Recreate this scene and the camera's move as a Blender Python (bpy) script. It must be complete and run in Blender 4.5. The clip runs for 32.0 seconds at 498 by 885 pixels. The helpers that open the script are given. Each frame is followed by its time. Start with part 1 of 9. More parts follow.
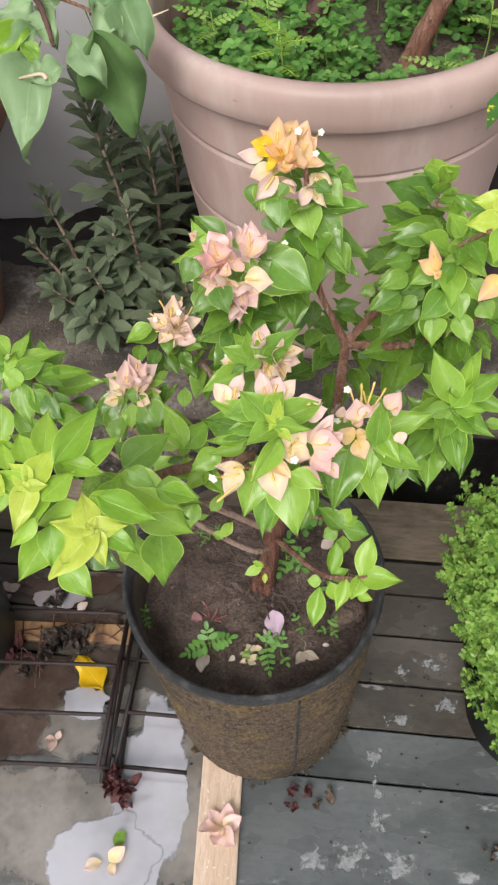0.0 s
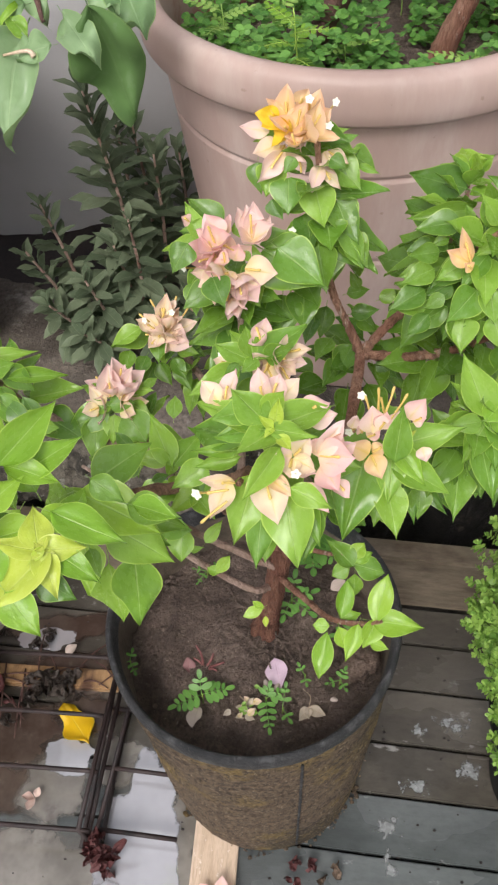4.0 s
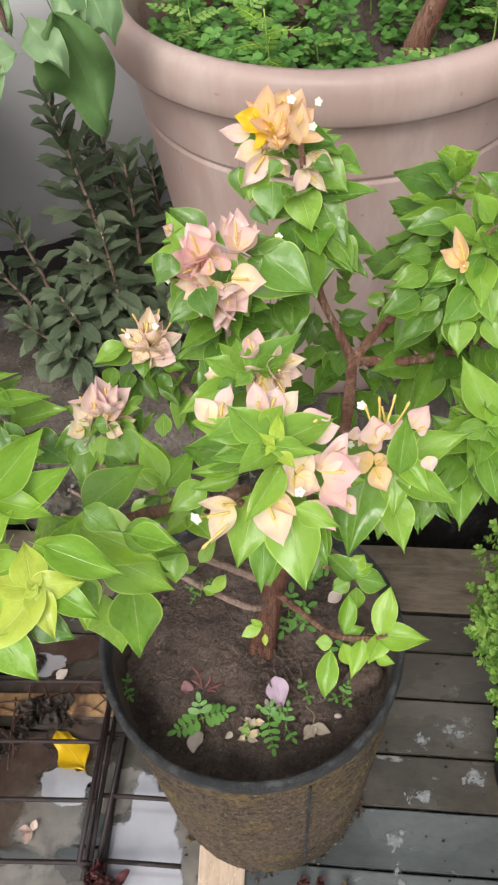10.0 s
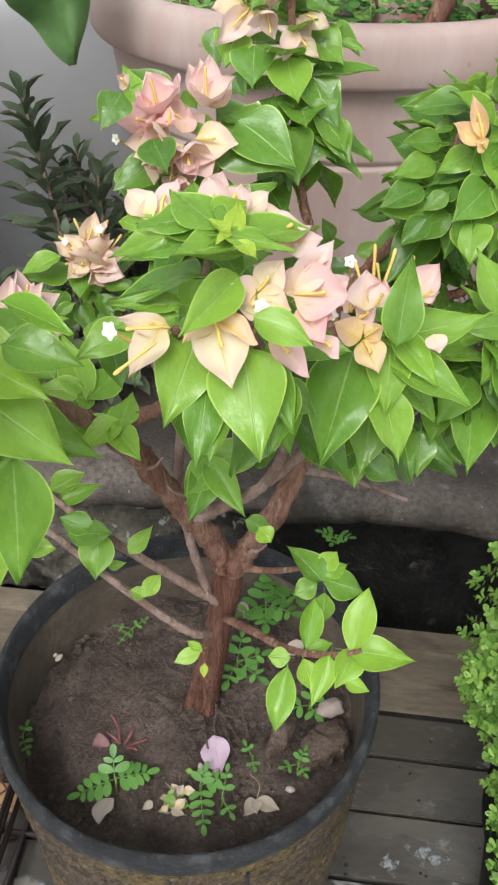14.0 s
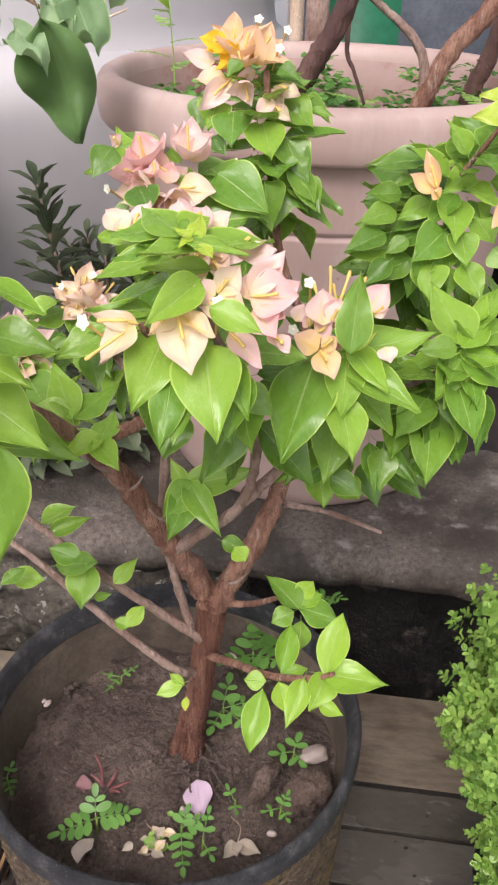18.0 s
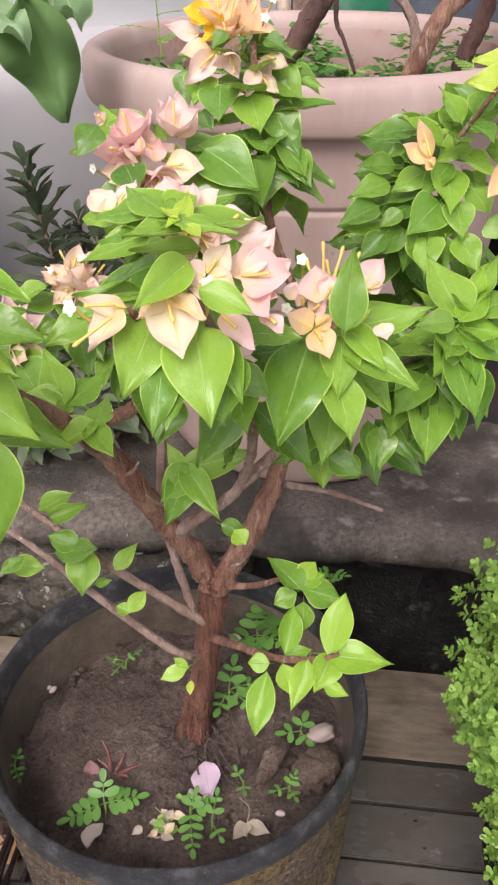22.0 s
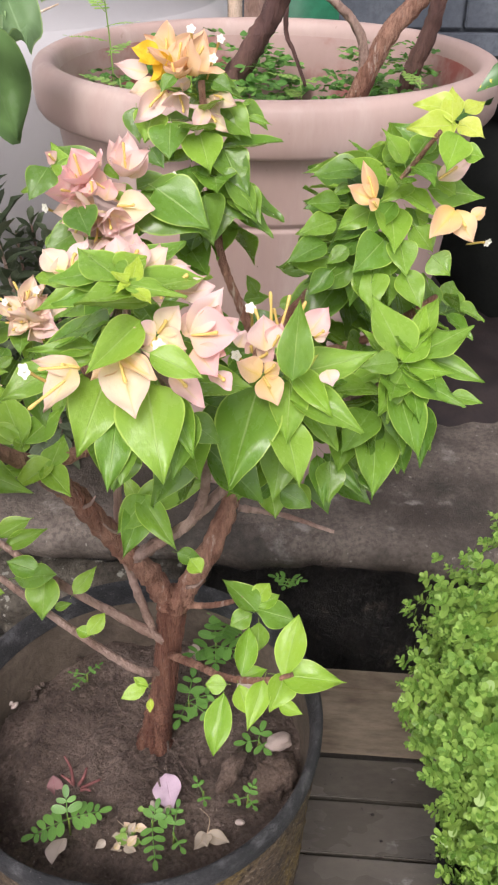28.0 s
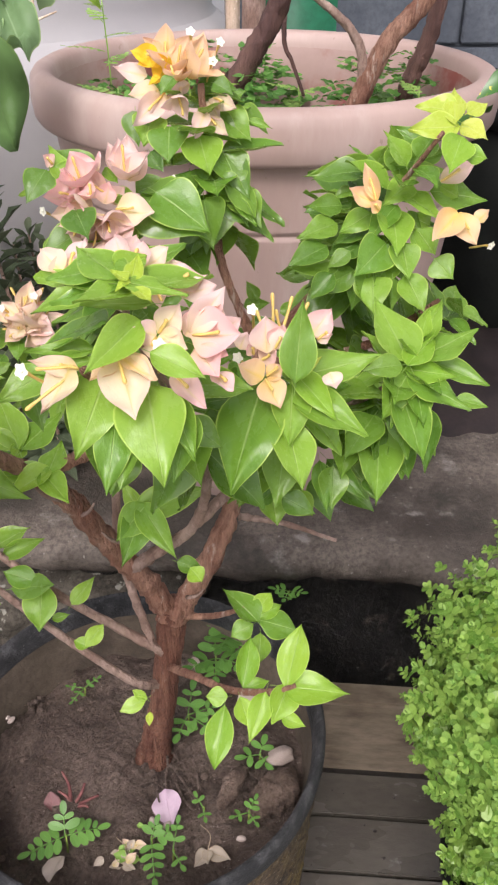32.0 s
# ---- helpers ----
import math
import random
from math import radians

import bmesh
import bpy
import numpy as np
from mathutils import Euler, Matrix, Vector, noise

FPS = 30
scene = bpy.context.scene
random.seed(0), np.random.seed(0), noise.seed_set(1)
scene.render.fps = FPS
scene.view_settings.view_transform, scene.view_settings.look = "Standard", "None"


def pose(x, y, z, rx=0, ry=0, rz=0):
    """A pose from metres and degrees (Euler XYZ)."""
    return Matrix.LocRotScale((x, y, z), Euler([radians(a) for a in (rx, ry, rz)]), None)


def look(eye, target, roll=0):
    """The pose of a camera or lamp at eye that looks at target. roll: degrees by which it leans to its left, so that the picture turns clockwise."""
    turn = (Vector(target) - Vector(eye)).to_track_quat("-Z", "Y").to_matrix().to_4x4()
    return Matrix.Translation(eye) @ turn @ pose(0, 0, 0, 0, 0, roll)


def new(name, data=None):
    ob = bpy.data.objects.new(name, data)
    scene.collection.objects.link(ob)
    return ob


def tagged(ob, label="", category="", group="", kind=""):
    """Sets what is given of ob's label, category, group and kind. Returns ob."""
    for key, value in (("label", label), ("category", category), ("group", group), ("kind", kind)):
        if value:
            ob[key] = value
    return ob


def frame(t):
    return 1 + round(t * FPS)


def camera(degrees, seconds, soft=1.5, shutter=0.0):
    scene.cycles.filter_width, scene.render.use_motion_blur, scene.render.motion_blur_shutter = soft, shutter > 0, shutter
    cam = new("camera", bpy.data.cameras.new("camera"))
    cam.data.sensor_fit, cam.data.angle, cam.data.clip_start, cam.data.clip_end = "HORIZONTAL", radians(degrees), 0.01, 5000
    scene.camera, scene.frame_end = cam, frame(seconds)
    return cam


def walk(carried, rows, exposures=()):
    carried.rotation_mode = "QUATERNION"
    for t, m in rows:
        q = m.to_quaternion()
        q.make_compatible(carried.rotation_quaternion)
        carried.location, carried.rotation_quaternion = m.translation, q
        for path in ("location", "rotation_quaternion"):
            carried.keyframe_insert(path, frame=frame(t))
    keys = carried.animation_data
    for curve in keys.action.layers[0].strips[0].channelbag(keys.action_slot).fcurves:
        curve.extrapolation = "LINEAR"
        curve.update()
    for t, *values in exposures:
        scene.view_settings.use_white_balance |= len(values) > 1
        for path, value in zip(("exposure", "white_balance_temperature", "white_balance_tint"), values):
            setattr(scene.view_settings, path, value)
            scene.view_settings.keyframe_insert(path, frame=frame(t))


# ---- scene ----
cam = camera(32.7, 32.0, soft=2.3)
METRES, EYE, TILT, LEAN, TURN = 1.44, 1.315, -52.9, 2.6, 0.0
ROWS = [
    (0.0, 0.0, 0.0, 0.0, 0.0, 0.0, -0.0),
    (0.5, -0.0048, 0.0066, 0.0054, 0.11, 0.41, -0.08),
    (1.0, -0.0109, 0.011, 0.0146, 0.06, 0.75, -0.1),
    (1.5, -0.0177, 0.0073, 0.0166, 0.08, 1.15, -0.28),
    (2.0, -0.0119, 0.0269, 0.0084, 0.16, 1.7, -0.6),
    (2.5, -0.0048, 0.0709, -0.006, 0.28, 2.34, -0.94),
    (4.5, 0.0114, 0.0706, -0.0185, 1.36, 3.13, -1.35),
    (5.0, 0.0082, 0.0472, -0.0096, 1.65, 3.24, -1.5),
    (5.5, 0.0035, 0.0399, -0.0135, 1.86, 3.49, -1.55),
    (6.0, -0.0044, 0.0425, 0.0022, 1.89, 3.8, -1.63),
    (6.5, -0.0116, 0.0388, 0.0045, 1.72, 4.12, -1.76),
    (7.0, -0.0274, 0.0267, 0.0152, 1.49, 4.28, -1.99),
    (7.5, -0.0265, 0.0289, 0.0251, 1.25, 4.25, -2.08),
    (8.0, -0.0223, 0.0272, 0.0184, 0.89, 4.04, -1.93),
    (8.5, -0.0115, 0.0207, 0.0253, 0.42, 3.66, -1.48),
    (9.0, -0.0165, 0.0622, 0.0023, -0.07, 3.38, -0.68),
    (9.5, -0.0037, 0.0734, 0.0032, -0.35, 3.35, 0.54),
    (10.0, 0.001, 0.0908, -0.009, -0.32, 3.5, 1.49),
    (10.5, 0.0032, 0.0885, -0.0198, 0.07, 3.63, 1.7),
    (11.0, 0.0033, 0.086, -0.0256, 0.51, 3.55, 1.04),
    (11.5, -0.0055, 0.0779, -0.0205, 0.6, 3.32, -0.04),
    (12.0, -0.0031, 0.0678, -0.0204, 0.21, 3.48, -1.06),
    (12.5, -0.0051, 0.0482, -0.0104, -0.65, 4.48, -1.8),
    (13.0, 0.024, 0.1225, -0.0645, -1.77, 7.1, -2.34),
    (13.5, 0.0218, 0.2195, -0.0723, -2.65, 10.73, -2.56),
    (14.0, 0.0122, 0.2048, -0.101, -2.94, 14.38, -2.53),
    (14.5, 0.022, 0.1866, -0.1249, -2.7, 17.29, -2.35),
    (16.5, 0.0375, 0.1898, -0.1384, -3.23, 20.69, -3.05),
    (17.0, 0.0319, 0.1867, -0.1422, -3.0, 21.06, -3.35),
    (17.5, 0.0282, 0.19, -0.1447, -2.59, 21.3, -3.48),
    (18.0, 0.0307, 0.1928, -0.1411, -2.16, 21.43, -3.27),
    (18.5, 0.0265, 0.1897, -0.1406, -1.8, 21.5, -2.69),
    (19.0, 0.0184, 0.1871, -0.1453, -1.55, 21.42, -2.01),
    (19.5, 0.0228, 0.1796, -0.146, -1.41, 21.04, -1.34),
    (20.0, 0.0265, 0.1834, -0.1445, -1.39, 20.5, -0.99),
    (20.5, 0.0324, 0.2132, -0.1369, -1.48, 19.94, -0.97),
    (21.0, 0.0315, 0.2043, -0.1352, -1.62, 19.68, -1.08),
    (21.5, 0.0242, 0.2071, -0.1383, -1.58, 19.73, -1.39),
    (22.0, 0.0325, 0.1973, -0.137, -1.5, 19.83, -1.74),
    (22.5, 0.0422, 0.1663, -0.1351, -1.58, 19.72, -2.12),
    (23.0, 0.0352, 0.1856, -0.1581, -1.97, 19.64, -2.23),
    (23.5, 0.0283, 0.1918, -0.1576, -2.69, 19.33, -1.99),
    (24.0, 0.0299, 0.1999, -0.1552, -3.37, 19.18, -1.47),
    (24.5, 0.008, 0.1726, -0.1108, -3.87, 18.94, -0.53),
    (25.0, 0.0088, 0.1634, -0.1089, -3.89, 18.87, -0.01),
    (25.5, 0.0239, 0.1725, -0.1089, -3.83, 18.65, 0.17),
    (27.5, 0.0311, 0.1774, -0.1196, -3.85, 18.5, -0.21),
    (28.0, 0.0344, 0.1791, -0.1199, -3.8, 18.71, -0.11),
    (28.5, 0.0301, 0.1779, -0.1225, -3.83, 18.94, -0.13),
    (29.0, 0.0271, 0.1781, -0.1269, -3.89, 19.16, -0.2),
    (29.5, 0.033, 0.1754, -0.1242, -3.96, 19.34, -0.15),
    (30.0, 0.0317, 0.178, -0.1234, -4.0, 19.51, 0.01),
    (30.5, 0.0385, 0.1798, -0.1207, -4.03, 19.58, 0.2),
    (31.0, 0.0391, 0.1838, -0.1205, -4.03, 19.6, 0.27),
    (31.5, 0.0352, 0.1851, -0.1218, -4.02, 19.64, 0.22),
    (32.0, 0.0333, 0.1866, -0.1218, -3.9, 19.75, 0.11),
]
walk(cam, [(t, pose(0, 0, EYE, TILT, LEAN, TURN) @ pose(METRES * x, METRES * y, METRES * z, 90 + pitch, roll, yaw)) for t, x, y, z, yaw, pitch, roll in ROWS], exposures=[(0.0, 0.89, 6500, 12), (9.0, 0.87, 6500, 11), (11.5, 0.89, 6400, 8), (13.0, 0.89, 6300, 8), (14.3, 0.92, 6150, 7), (16.5, 1.03, 6500, 17), (20.0, 1.05, 6500, 20), (23.0, 1.05, 6500, 18), (32.0, 1.03, 6500, 18)])

scene_world = bpy.data.worlds.new("overcast_sky")
scene.world = scene_world
scene_world.use_nodes = True
wn = scene_world.node_tree
sky = wn.nodes.new("ShaderNodeTexSky")
sky.sky_type = "NISHITA"
sky.sun_disc = False
sky.sun_elevation, sky.sun_rotation = radians(50), radians(196)
sky.air_density, sky.dust_density, sky.ozone_density = 1.0, 3.0, 1.0
grey = wn.nodes.new("ShaderNodeHueSaturation")
grey.inputs["Saturation"].default_value = 0.25
wn.links.new(sky.outputs[0], grey.inputs["Color"])
wn.links.new(grey.outputs[0], wn.nodes["Background"].inputs["Color"])
wn.nodes["Background"].inputs["Strength"].default_value = 0.12

sun_data = bpy.data.lights.new("sun", "SUN")
sun_data.energy, sun_data.angle, sun_data.color = 1.1, radians(25), (1.0, 0.965, 0.92)
sun = new("sun", sun_data)
sun.matrix_world = look((-0.5, -1.55, 2.1), (0, 0.2, 0))


# ---- materials ----
def material(name):
    m = bpy.data.materials.new(name)
    m.use_nodes = True
    nt = m.node_tree
    return m, nt, nt.nodes["Principled BSDF"]


def node(nt, kind, **values):
    n = nt.nodes.new(kind)
    for key, value in values.items():
        n.inputs[key].default_value = value
    return n


def math_node(nt, op, a, b=0.0, c=0.0, clamp=False):
    n = nt.nodes.new("ShaderNodeMath")
    n.operation, n.use_clamp = op, clamp
    for k, v in enumerate((a, b, c)):
        if isinstance(v, (int, float)):
            n.inputs[k].default_value = v
        else:
            nt.links.new(v, n.inputs[k])
    return n.outputs[0]


def mix(nt, fac, a, b, blend="MIX"):
    n = nt.nodes.new("ShaderNodeMix")
    n.data_type, n.blend_type = "RGBA", blend
    for k, v in ((0, fac), (6, a), (7, b)):
        if isinstance(v, (int, float)):
            n.inputs[k].default_value = v
        elif isinstance(v, tuple):
            n.inputs[k].default_value = (*v, 1)
        else:
            nt.links.new(v, n.inputs[k])
    return n.outputs[2]


def ramp(nt, value, lo, hi):
    n = nt.nodes.new("ShaderNodeMapRange")
    n.interpolation_type = "SMOOTHSTEP"
    n.inputs["From Min"].default_value, n.inputs["From Max"].default_value = lo, hi
    nt.links.new(value, n.inputs["Value"])
    return n.outputs[0]


def noise_of(nt, scale, detail=4.0, rough=0.6, stretch=None, coord="Object"):
    tc = nt.nodes.new("ShaderNodeTexCoord")
    src = tc.outputs[coord]
    if coord == "World":
        src = None
    if stretch:
        mp = nt.nodes.new("ShaderNodeMapping")
        mp.inputs["Scale"].default_value = stretch
        nt.links.new(tc.outputs[coord], mp.inputs["Vector"])
        src = mp.outputs[0]
    n = node(nt, "ShaderNodeTexNoise", Scale=scale, Detail=detail, Roughness=rough)
    nt.links.new(src, n.inputs["Vector"])
    return n.outputs["Fac"]


def random_of(nt):
    return nt.nodes.new("ShaderNodeObjectInfo").outputs["Random"]


def bump(nt, bsdf, height, strength, distance):
    n = node(nt, "ShaderNodeBump", Strength=strength, Distance=distance)
    nt.links.new(height, n.inputs["Height"])
    nt.links.new(n.outputs[0], bsdf.inputs["Normal"])


def surface(name, low, high, big=6.0, small=60.0, rough=(0.5, 0.8), relief=0.4, depth=0.002,
            stain=None, stain_scale=9.0, stain_at=(0.55, 0.7), stretch=None, vary=0.0, specular=0.4, speckle=0.5, fleck=None):
    """A two-scale mottled surface with optional stains of a third colour."""
    m, nt, b = material(name)
    n1 = noise_of(nt, big, stretch=stretch)
    n2 = noise_of(nt, small, 5.0, 0.7, stretch=stretch)
    col = mix(nt, ramp(nt, n1, 0.3, 0.7), low, high)
    col = mix(nt, math_node(nt, "MULTIPLY", ramp(nt, n2, 0.35, 0.75), speckle), col, tuple(0.55 * v for v in low))
    if stain:
        n3 = noise_of(nt, stain_scale, 6.0, 0.65, stretch=stretch)
        col = mix(nt, ramp(nt, n3, *stain_at), col, stain)
    if fleck:
        n4 = noise_of(nt, fleck[1], 3.0, 0.6)
        col = mix(nt, ramp(nt, n4, fleck[2], fleck[2] + 0.06), col, fleck[0])
    if vary:
        fac = math_node(nt, "MULTIPLY_ADD", random_of(nt), vary, 1 - vary / 2)
        shade = nt.nodes.new("ShaderNodeCombineColor")
        for k in range(3):
            nt.links.new(fac, shade.inputs[k])
        col = mix(nt, 1.0, col, shade.outputs[0], "MULTIPLY")
    nt.links.new(col, b.inputs["Base Color"])
    r = nt.nodes.new("ShaderNodeMapRange")
    r.inputs["To Min"].default_value, r.inputs["To Max"].default_value = rough
    nt.links.new(n1, r.inputs["Value"])
    nt.links.new(r.outputs[0], b.inputs["Roughness"])
    b.inputs["Specular IOR Level"].default_value = specular
    bump(nt, b, n2, relief, depth)
    return m


def mossy_pot():
    """Rough fibrous pot wall: brown-grey, with black damp patches, mustard moss and pale grit."""
    m, nt, b = material("pot_mossy")
    fine = noise_of(nt, 300, 5.0, 0.75)
    grain = noise_of(nt, 140, 6.0, 0.7)
    col = mix(nt, ramp(nt, grain, 0.30, 0.72), (0.070, 0.050, 0.035), (0.250, 0.176, 0.114))
    moss = math_node(nt, "MULTIPLY", ramp(nt, noise_of(nt, 6, 5.0, 0.65, (1, 1, 1.4)), 0.47, 0.62), ramp(nt, grain, 0.34, 0.58))
    col = mix(nt, math_node(nt, "MULTIPLY", moss, 0.85), col, (0.300, 0.205, 0.055))
    damp = ramp(nt, noise_of(nt, 5, 7.0, 0.70, (1, 1, 1.3)), 0.48, 0.62)
    col = mix(nt, math_node(nt, "MULTIPLY", damp, 0.80), col, (0.052, 0.042, 0.035))
    col = mix(nt, ramp(nt, fine, 0.57, 0.66), col, (0.42, 0.34, 0.24))
    col = mix(nt, math_node(nt, "MULTIPLY", ramp(nt, fine, 0.46, 0.36), 0.8), col, (0.022, 0.018, 0.015))
    nt.links.new(col, b.inputs["Base Color"])
    b.inputs["Roughness"].default_value = 0.85
    b.inputs["Specular IOR Level"].default_value = 0.3
    bump(nt, b, math_node(nt, "ADD", fine, math_node(nt, "MULTIPLY", grain, 1.6)), 1.0, 0.006)
    return m


def leaf_material(name, dark, light, vein, margin, gloss=0.30, through_light=0.25, veins=0.42, keel=None, many=False):
    """Leaf blade: u runs across (-1..1), v from base to tip. many: the leaves of one mesh each take their own tone."""
    m, nt, b = material(name)
    uv = nt.nodes.new("ShaderNodeTexCoord").outputs["UV"]
    sep = nt.nodes.new("ShaderNodeSeparateXYZ")
    nt.links.new(uv, sep.inputs[0])
    across = math_node(nt, "ABSOLUTE", math_node(nt, "MULTIPLY_ADD", sep.outputs[0], 2.0, -1.0))
    along = sep.outputs[1]
    rnd = nt.nodes.new("ShaderNodeNewGeometry").outputs["Random Per Island"] if many else random_of(nt)
    tone = math_node(nt, "ADD", math_node(nt, "MULTIPLY", rnd, 0.6), math_node(nt, "MULTIPLY", noise_of(nt, 2.2), 0.5))
    col = mix(nt, ramp(nt, tone, 0.15, 0.9), dark, light)
    rib = ramp(nt, across, 0.055, 0.012)
    wave = math_node(nt, "SINE", math_node(nt, "MULTIPLY", math_node(nt, "SUBTRACT", along, math_node(nt, "MULTIPLY", across, 0.22)), 48.0))
    side = math_node(nt, "MULTIPLY", ramp(nt, wave, 0.93, 1.0), 0.10)
    lines = math_node(nt, "MULTIPLY", math_node(nt, "MAXIMUM", rib, side), veins)
    col = mix(nt, lines, col, vein)
    col = mix(nt, math_node(nt, "MULTIPLY", ramp(nt, across, 0.925, 0.98), 0.75), col, margin)
    if keel:
        stripe = ramp(nt, math_node(nt, "ADD", across, math_node(nt, "MULTIPLY", along, 0.34)), 0.40, 0.04)
        blush = math_node(nt, "MULTIPLY", ramp(nt, math_node(nt, "ADD", along, math_node(nt, "MULTIPLY", across, 0.35)), 0.45, 1.15), 0.6)
        col = mix(nt, blush, col, margin)
        col = mix(nt, math_node(nt, "MULTIPLY", stripe, 0.7), col, keel)
        col = mix(nt, math_node(nt, "MULTIPLY", ramp(nt, along, 0.42, 0.0), 0.5), col, keel)
    nt.links.new(col, b.inputs["Base Color"])
    wet = nt.nodes.new("ShaderNodeMapRange")
    wet.inputs["From Min"].default_value, wet.inputs["From Max"].default_value = 0.38, 0.60
    wet.inputs["To Min"].default_value, wet.inputs["To Max"].default_value = gloss * 0.5, gloss * 1.5
    nt.links.new(noise_of(nt, 3.4, 5.0), wet.inputs["Value"])
    nt.links.new(wet.outputs[0], b.inputs["Roughness"])
    b.inputs["Specular IOR Level"].default_value = 0.40
    fine = math_node(nt, "ADD", math_node(nt, "MULTIPLY", lines, -1.0), math_node(nt, "MULTIPLY", noise_of(nt, 9.0), 0.5))
    bump(nt, b, fine, 0.5, 0.0015)
    tr = nt.nodes.new("ShaderNodeBsdfTranslucent")
    lit = mix(nt, 0.5, col, margin)
    nt.links.new(lit, tr.inputs["Color"])
    ms = node(nt, "ShaderNodeMixShader", Fac=through_light)
    nt.links.new(b.outputs[0], ms.inputs[1])
    nt.links.new(tr.outputs[0], ms.inputs[2])
    nt.links.new(ms.outputs[0], nt.nodes["Material Output"].inputs["Surface"])
    return m


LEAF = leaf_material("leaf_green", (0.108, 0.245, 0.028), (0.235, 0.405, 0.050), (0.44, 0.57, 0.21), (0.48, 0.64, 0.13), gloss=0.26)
# darker copy of LEAF; the inner fill leaves use it as painted shadow
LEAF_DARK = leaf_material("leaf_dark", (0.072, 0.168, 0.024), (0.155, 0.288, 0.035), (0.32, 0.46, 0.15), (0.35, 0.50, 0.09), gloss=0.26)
LEAF_YOUNG = leaf_material("leaf_young", (0.165, 0.335, 0.028), (0.29, 0.47, 0.050), (0.46, 0.62, 0.22), (0.52, 0.70, 0.15), gloss=0.26)
LEAF_NEW = leaf_material("leaf_new", (0.36, 0.50, 0.045), (0.52, 0.58, 0.10), (0.62, 0.68, 0.30), (0.60, 0.68, 0.18), veins=0.3)
LEAF_BLUE = leaf_material("leaf_bluish", (0.125, 0.225, 0.090), (0.300, 0.430, 0.225), (0.38, 0.50, 0.28), (0.36, 0.50, 0.20), gloss=0.62, veins=0.35)
# shaded copy of the leaf green for the big hanging leaf, shade in its colour
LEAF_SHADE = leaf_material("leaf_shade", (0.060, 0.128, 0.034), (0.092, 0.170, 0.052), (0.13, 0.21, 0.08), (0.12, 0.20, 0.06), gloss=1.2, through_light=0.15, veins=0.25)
LEAF_GREYGREEN = leaf_material("leaf_greygreen", (0.056, 0.082, 0.042), (0.140, 0.174, 0.102), (0.19, 0.225, 0.14), (0.21, 0.245, 0.15), gloss=0.9, through_light=0.15, veins=0.5)
LEAF_FERN = leaf_material("leaf_fern", (0.055, 0.170, 0.028), (0.165, 0.355, 0.070), (0.26, 0.46, 0.14), (0.20, 0.39, 0.09), gloss=0.5, many=True)
FERN_LIGHT = leaf_material("leaf_fern_light", (0.20, 0.38, 0.07), (0.36, 0.55, 0.13), (0.4, 0.6, 0.2), (0.36, 0.55, 0.14), gloss=0.5, many=True)
LEAF_SHRUB = leaf_material("leaf_shrub", (0.085, 0.215, 0.024), (0.315, 0.490, 0.100), (0.42, 0.57, 0.18), (0.36, 0.53, 0.12), gloss=0.42, many=True)
SHRUB_PALE = leaf_material("leaf_shrub_pale", (0.20, 0.34, 0.09), (0.36, 0.50, 0.18), (0.45, 0.58, 0.26), (0.40, 0.54, 0.20), gloss=0.5, many=True)
BRACT_PINK = leaf_material("bract_pink", (0.82, 0.52, 0.48), (0.86, 0.64, 0.58), (0.82, 0.64, 0.36), (0.84, 0.48, 0.50), gloss=0.6, through_light=0.30, veins=0.35, keel=(0.80, 0.63, 0.30))
BRACT_PEACH = leaf_material("bract_peach", (0.82, 0.54, 0.26), (0.85, 0.64, 0.36), (0.80, 0.56, 0.15), (0.84, 0.54, 0.40), gloss=0.6, through_light=0.30, veins=0.35, keel=(0.80, 0.56, 0.12))
BRACT_CREAM = leaf_material("bract_cream", (0.80, 0.66, 0.42), (0.84, 0.73, 0.53), (0.78, 0.64, 0.25), (0.84, 0.57, 0.52), gloss=0.6, through_light=0.30, veins=0.35, keel=(0.78, 0.63, 0.20))
BRACT_ROSE = leaf_material("bract_rose", (0.82, 0.60, 0.52), (0.85, 0.69, 0.60), (0.80, 0.63, 0.33), (0.84, 0.57, 0.57), gloss=0.6, through_light=0.30, veins=0.35, keel=(0.79, 0.63, 0.27))
BRACT_YELLOW = leaf_material("bract_yellow", (0.82, 0.50, 0.02), (0.86, 0.62, 0.05), (0.7, 0.4, 0.05), (0.8, 0.5, 0.05), gloss=0.5)
YELLOW_LEAF = leaf_material("leaf_yellowed", (0.74, 0.44, 0.012), (0.82, 0.58, 0.02), (0.80, 0.62, 0.10), (0.55, 0.50, 0.06), gloss=0.18)
TUBE = surface("flower_tube", (0.70, 0.45, 0.08), (0.80, 0.62, 0.24), 40, 200, (0.5, 0.6), 0.1)
FLORET = surface("floret_white", (0.80, 0.79, 0.62), (0.84, 0.83, 0.74), 200, 500, (0.5, 0.6), 0.1)
BARK = surface("bark_reddish", (0.33, 0.142, 0.090), (0.62, 0.360, 0.250), 45, 260, (0.6, 0.9), 1.0, 0.014, (0.62, 0.47, 0.38), 95, (0.58, 0.68), (1, 1, 0.22), speckle=0.85)
BARK_GREY = surface("bark_grey", (0.30, 0.185, 0.14), (0.52, 0.375, 0.31), 40, 220, (0.6, 0.9), 1.0, 0.007, (0.24, 0.12, 0.08), 55, (0.60, 0.74), (1, 1, 0.5), speckle=0.65)
BARK_RED = surface("bark_red_brown", (0.20, 0.076, 0.047), (0.46, 0.225, 0.148), 60, 300, (0.55, 0.9), 1.0, 0.016, (0.55, 0.40, 0.31), 120, (0.60, 0.70), (1, 1, 0.10), speckle=0.95)
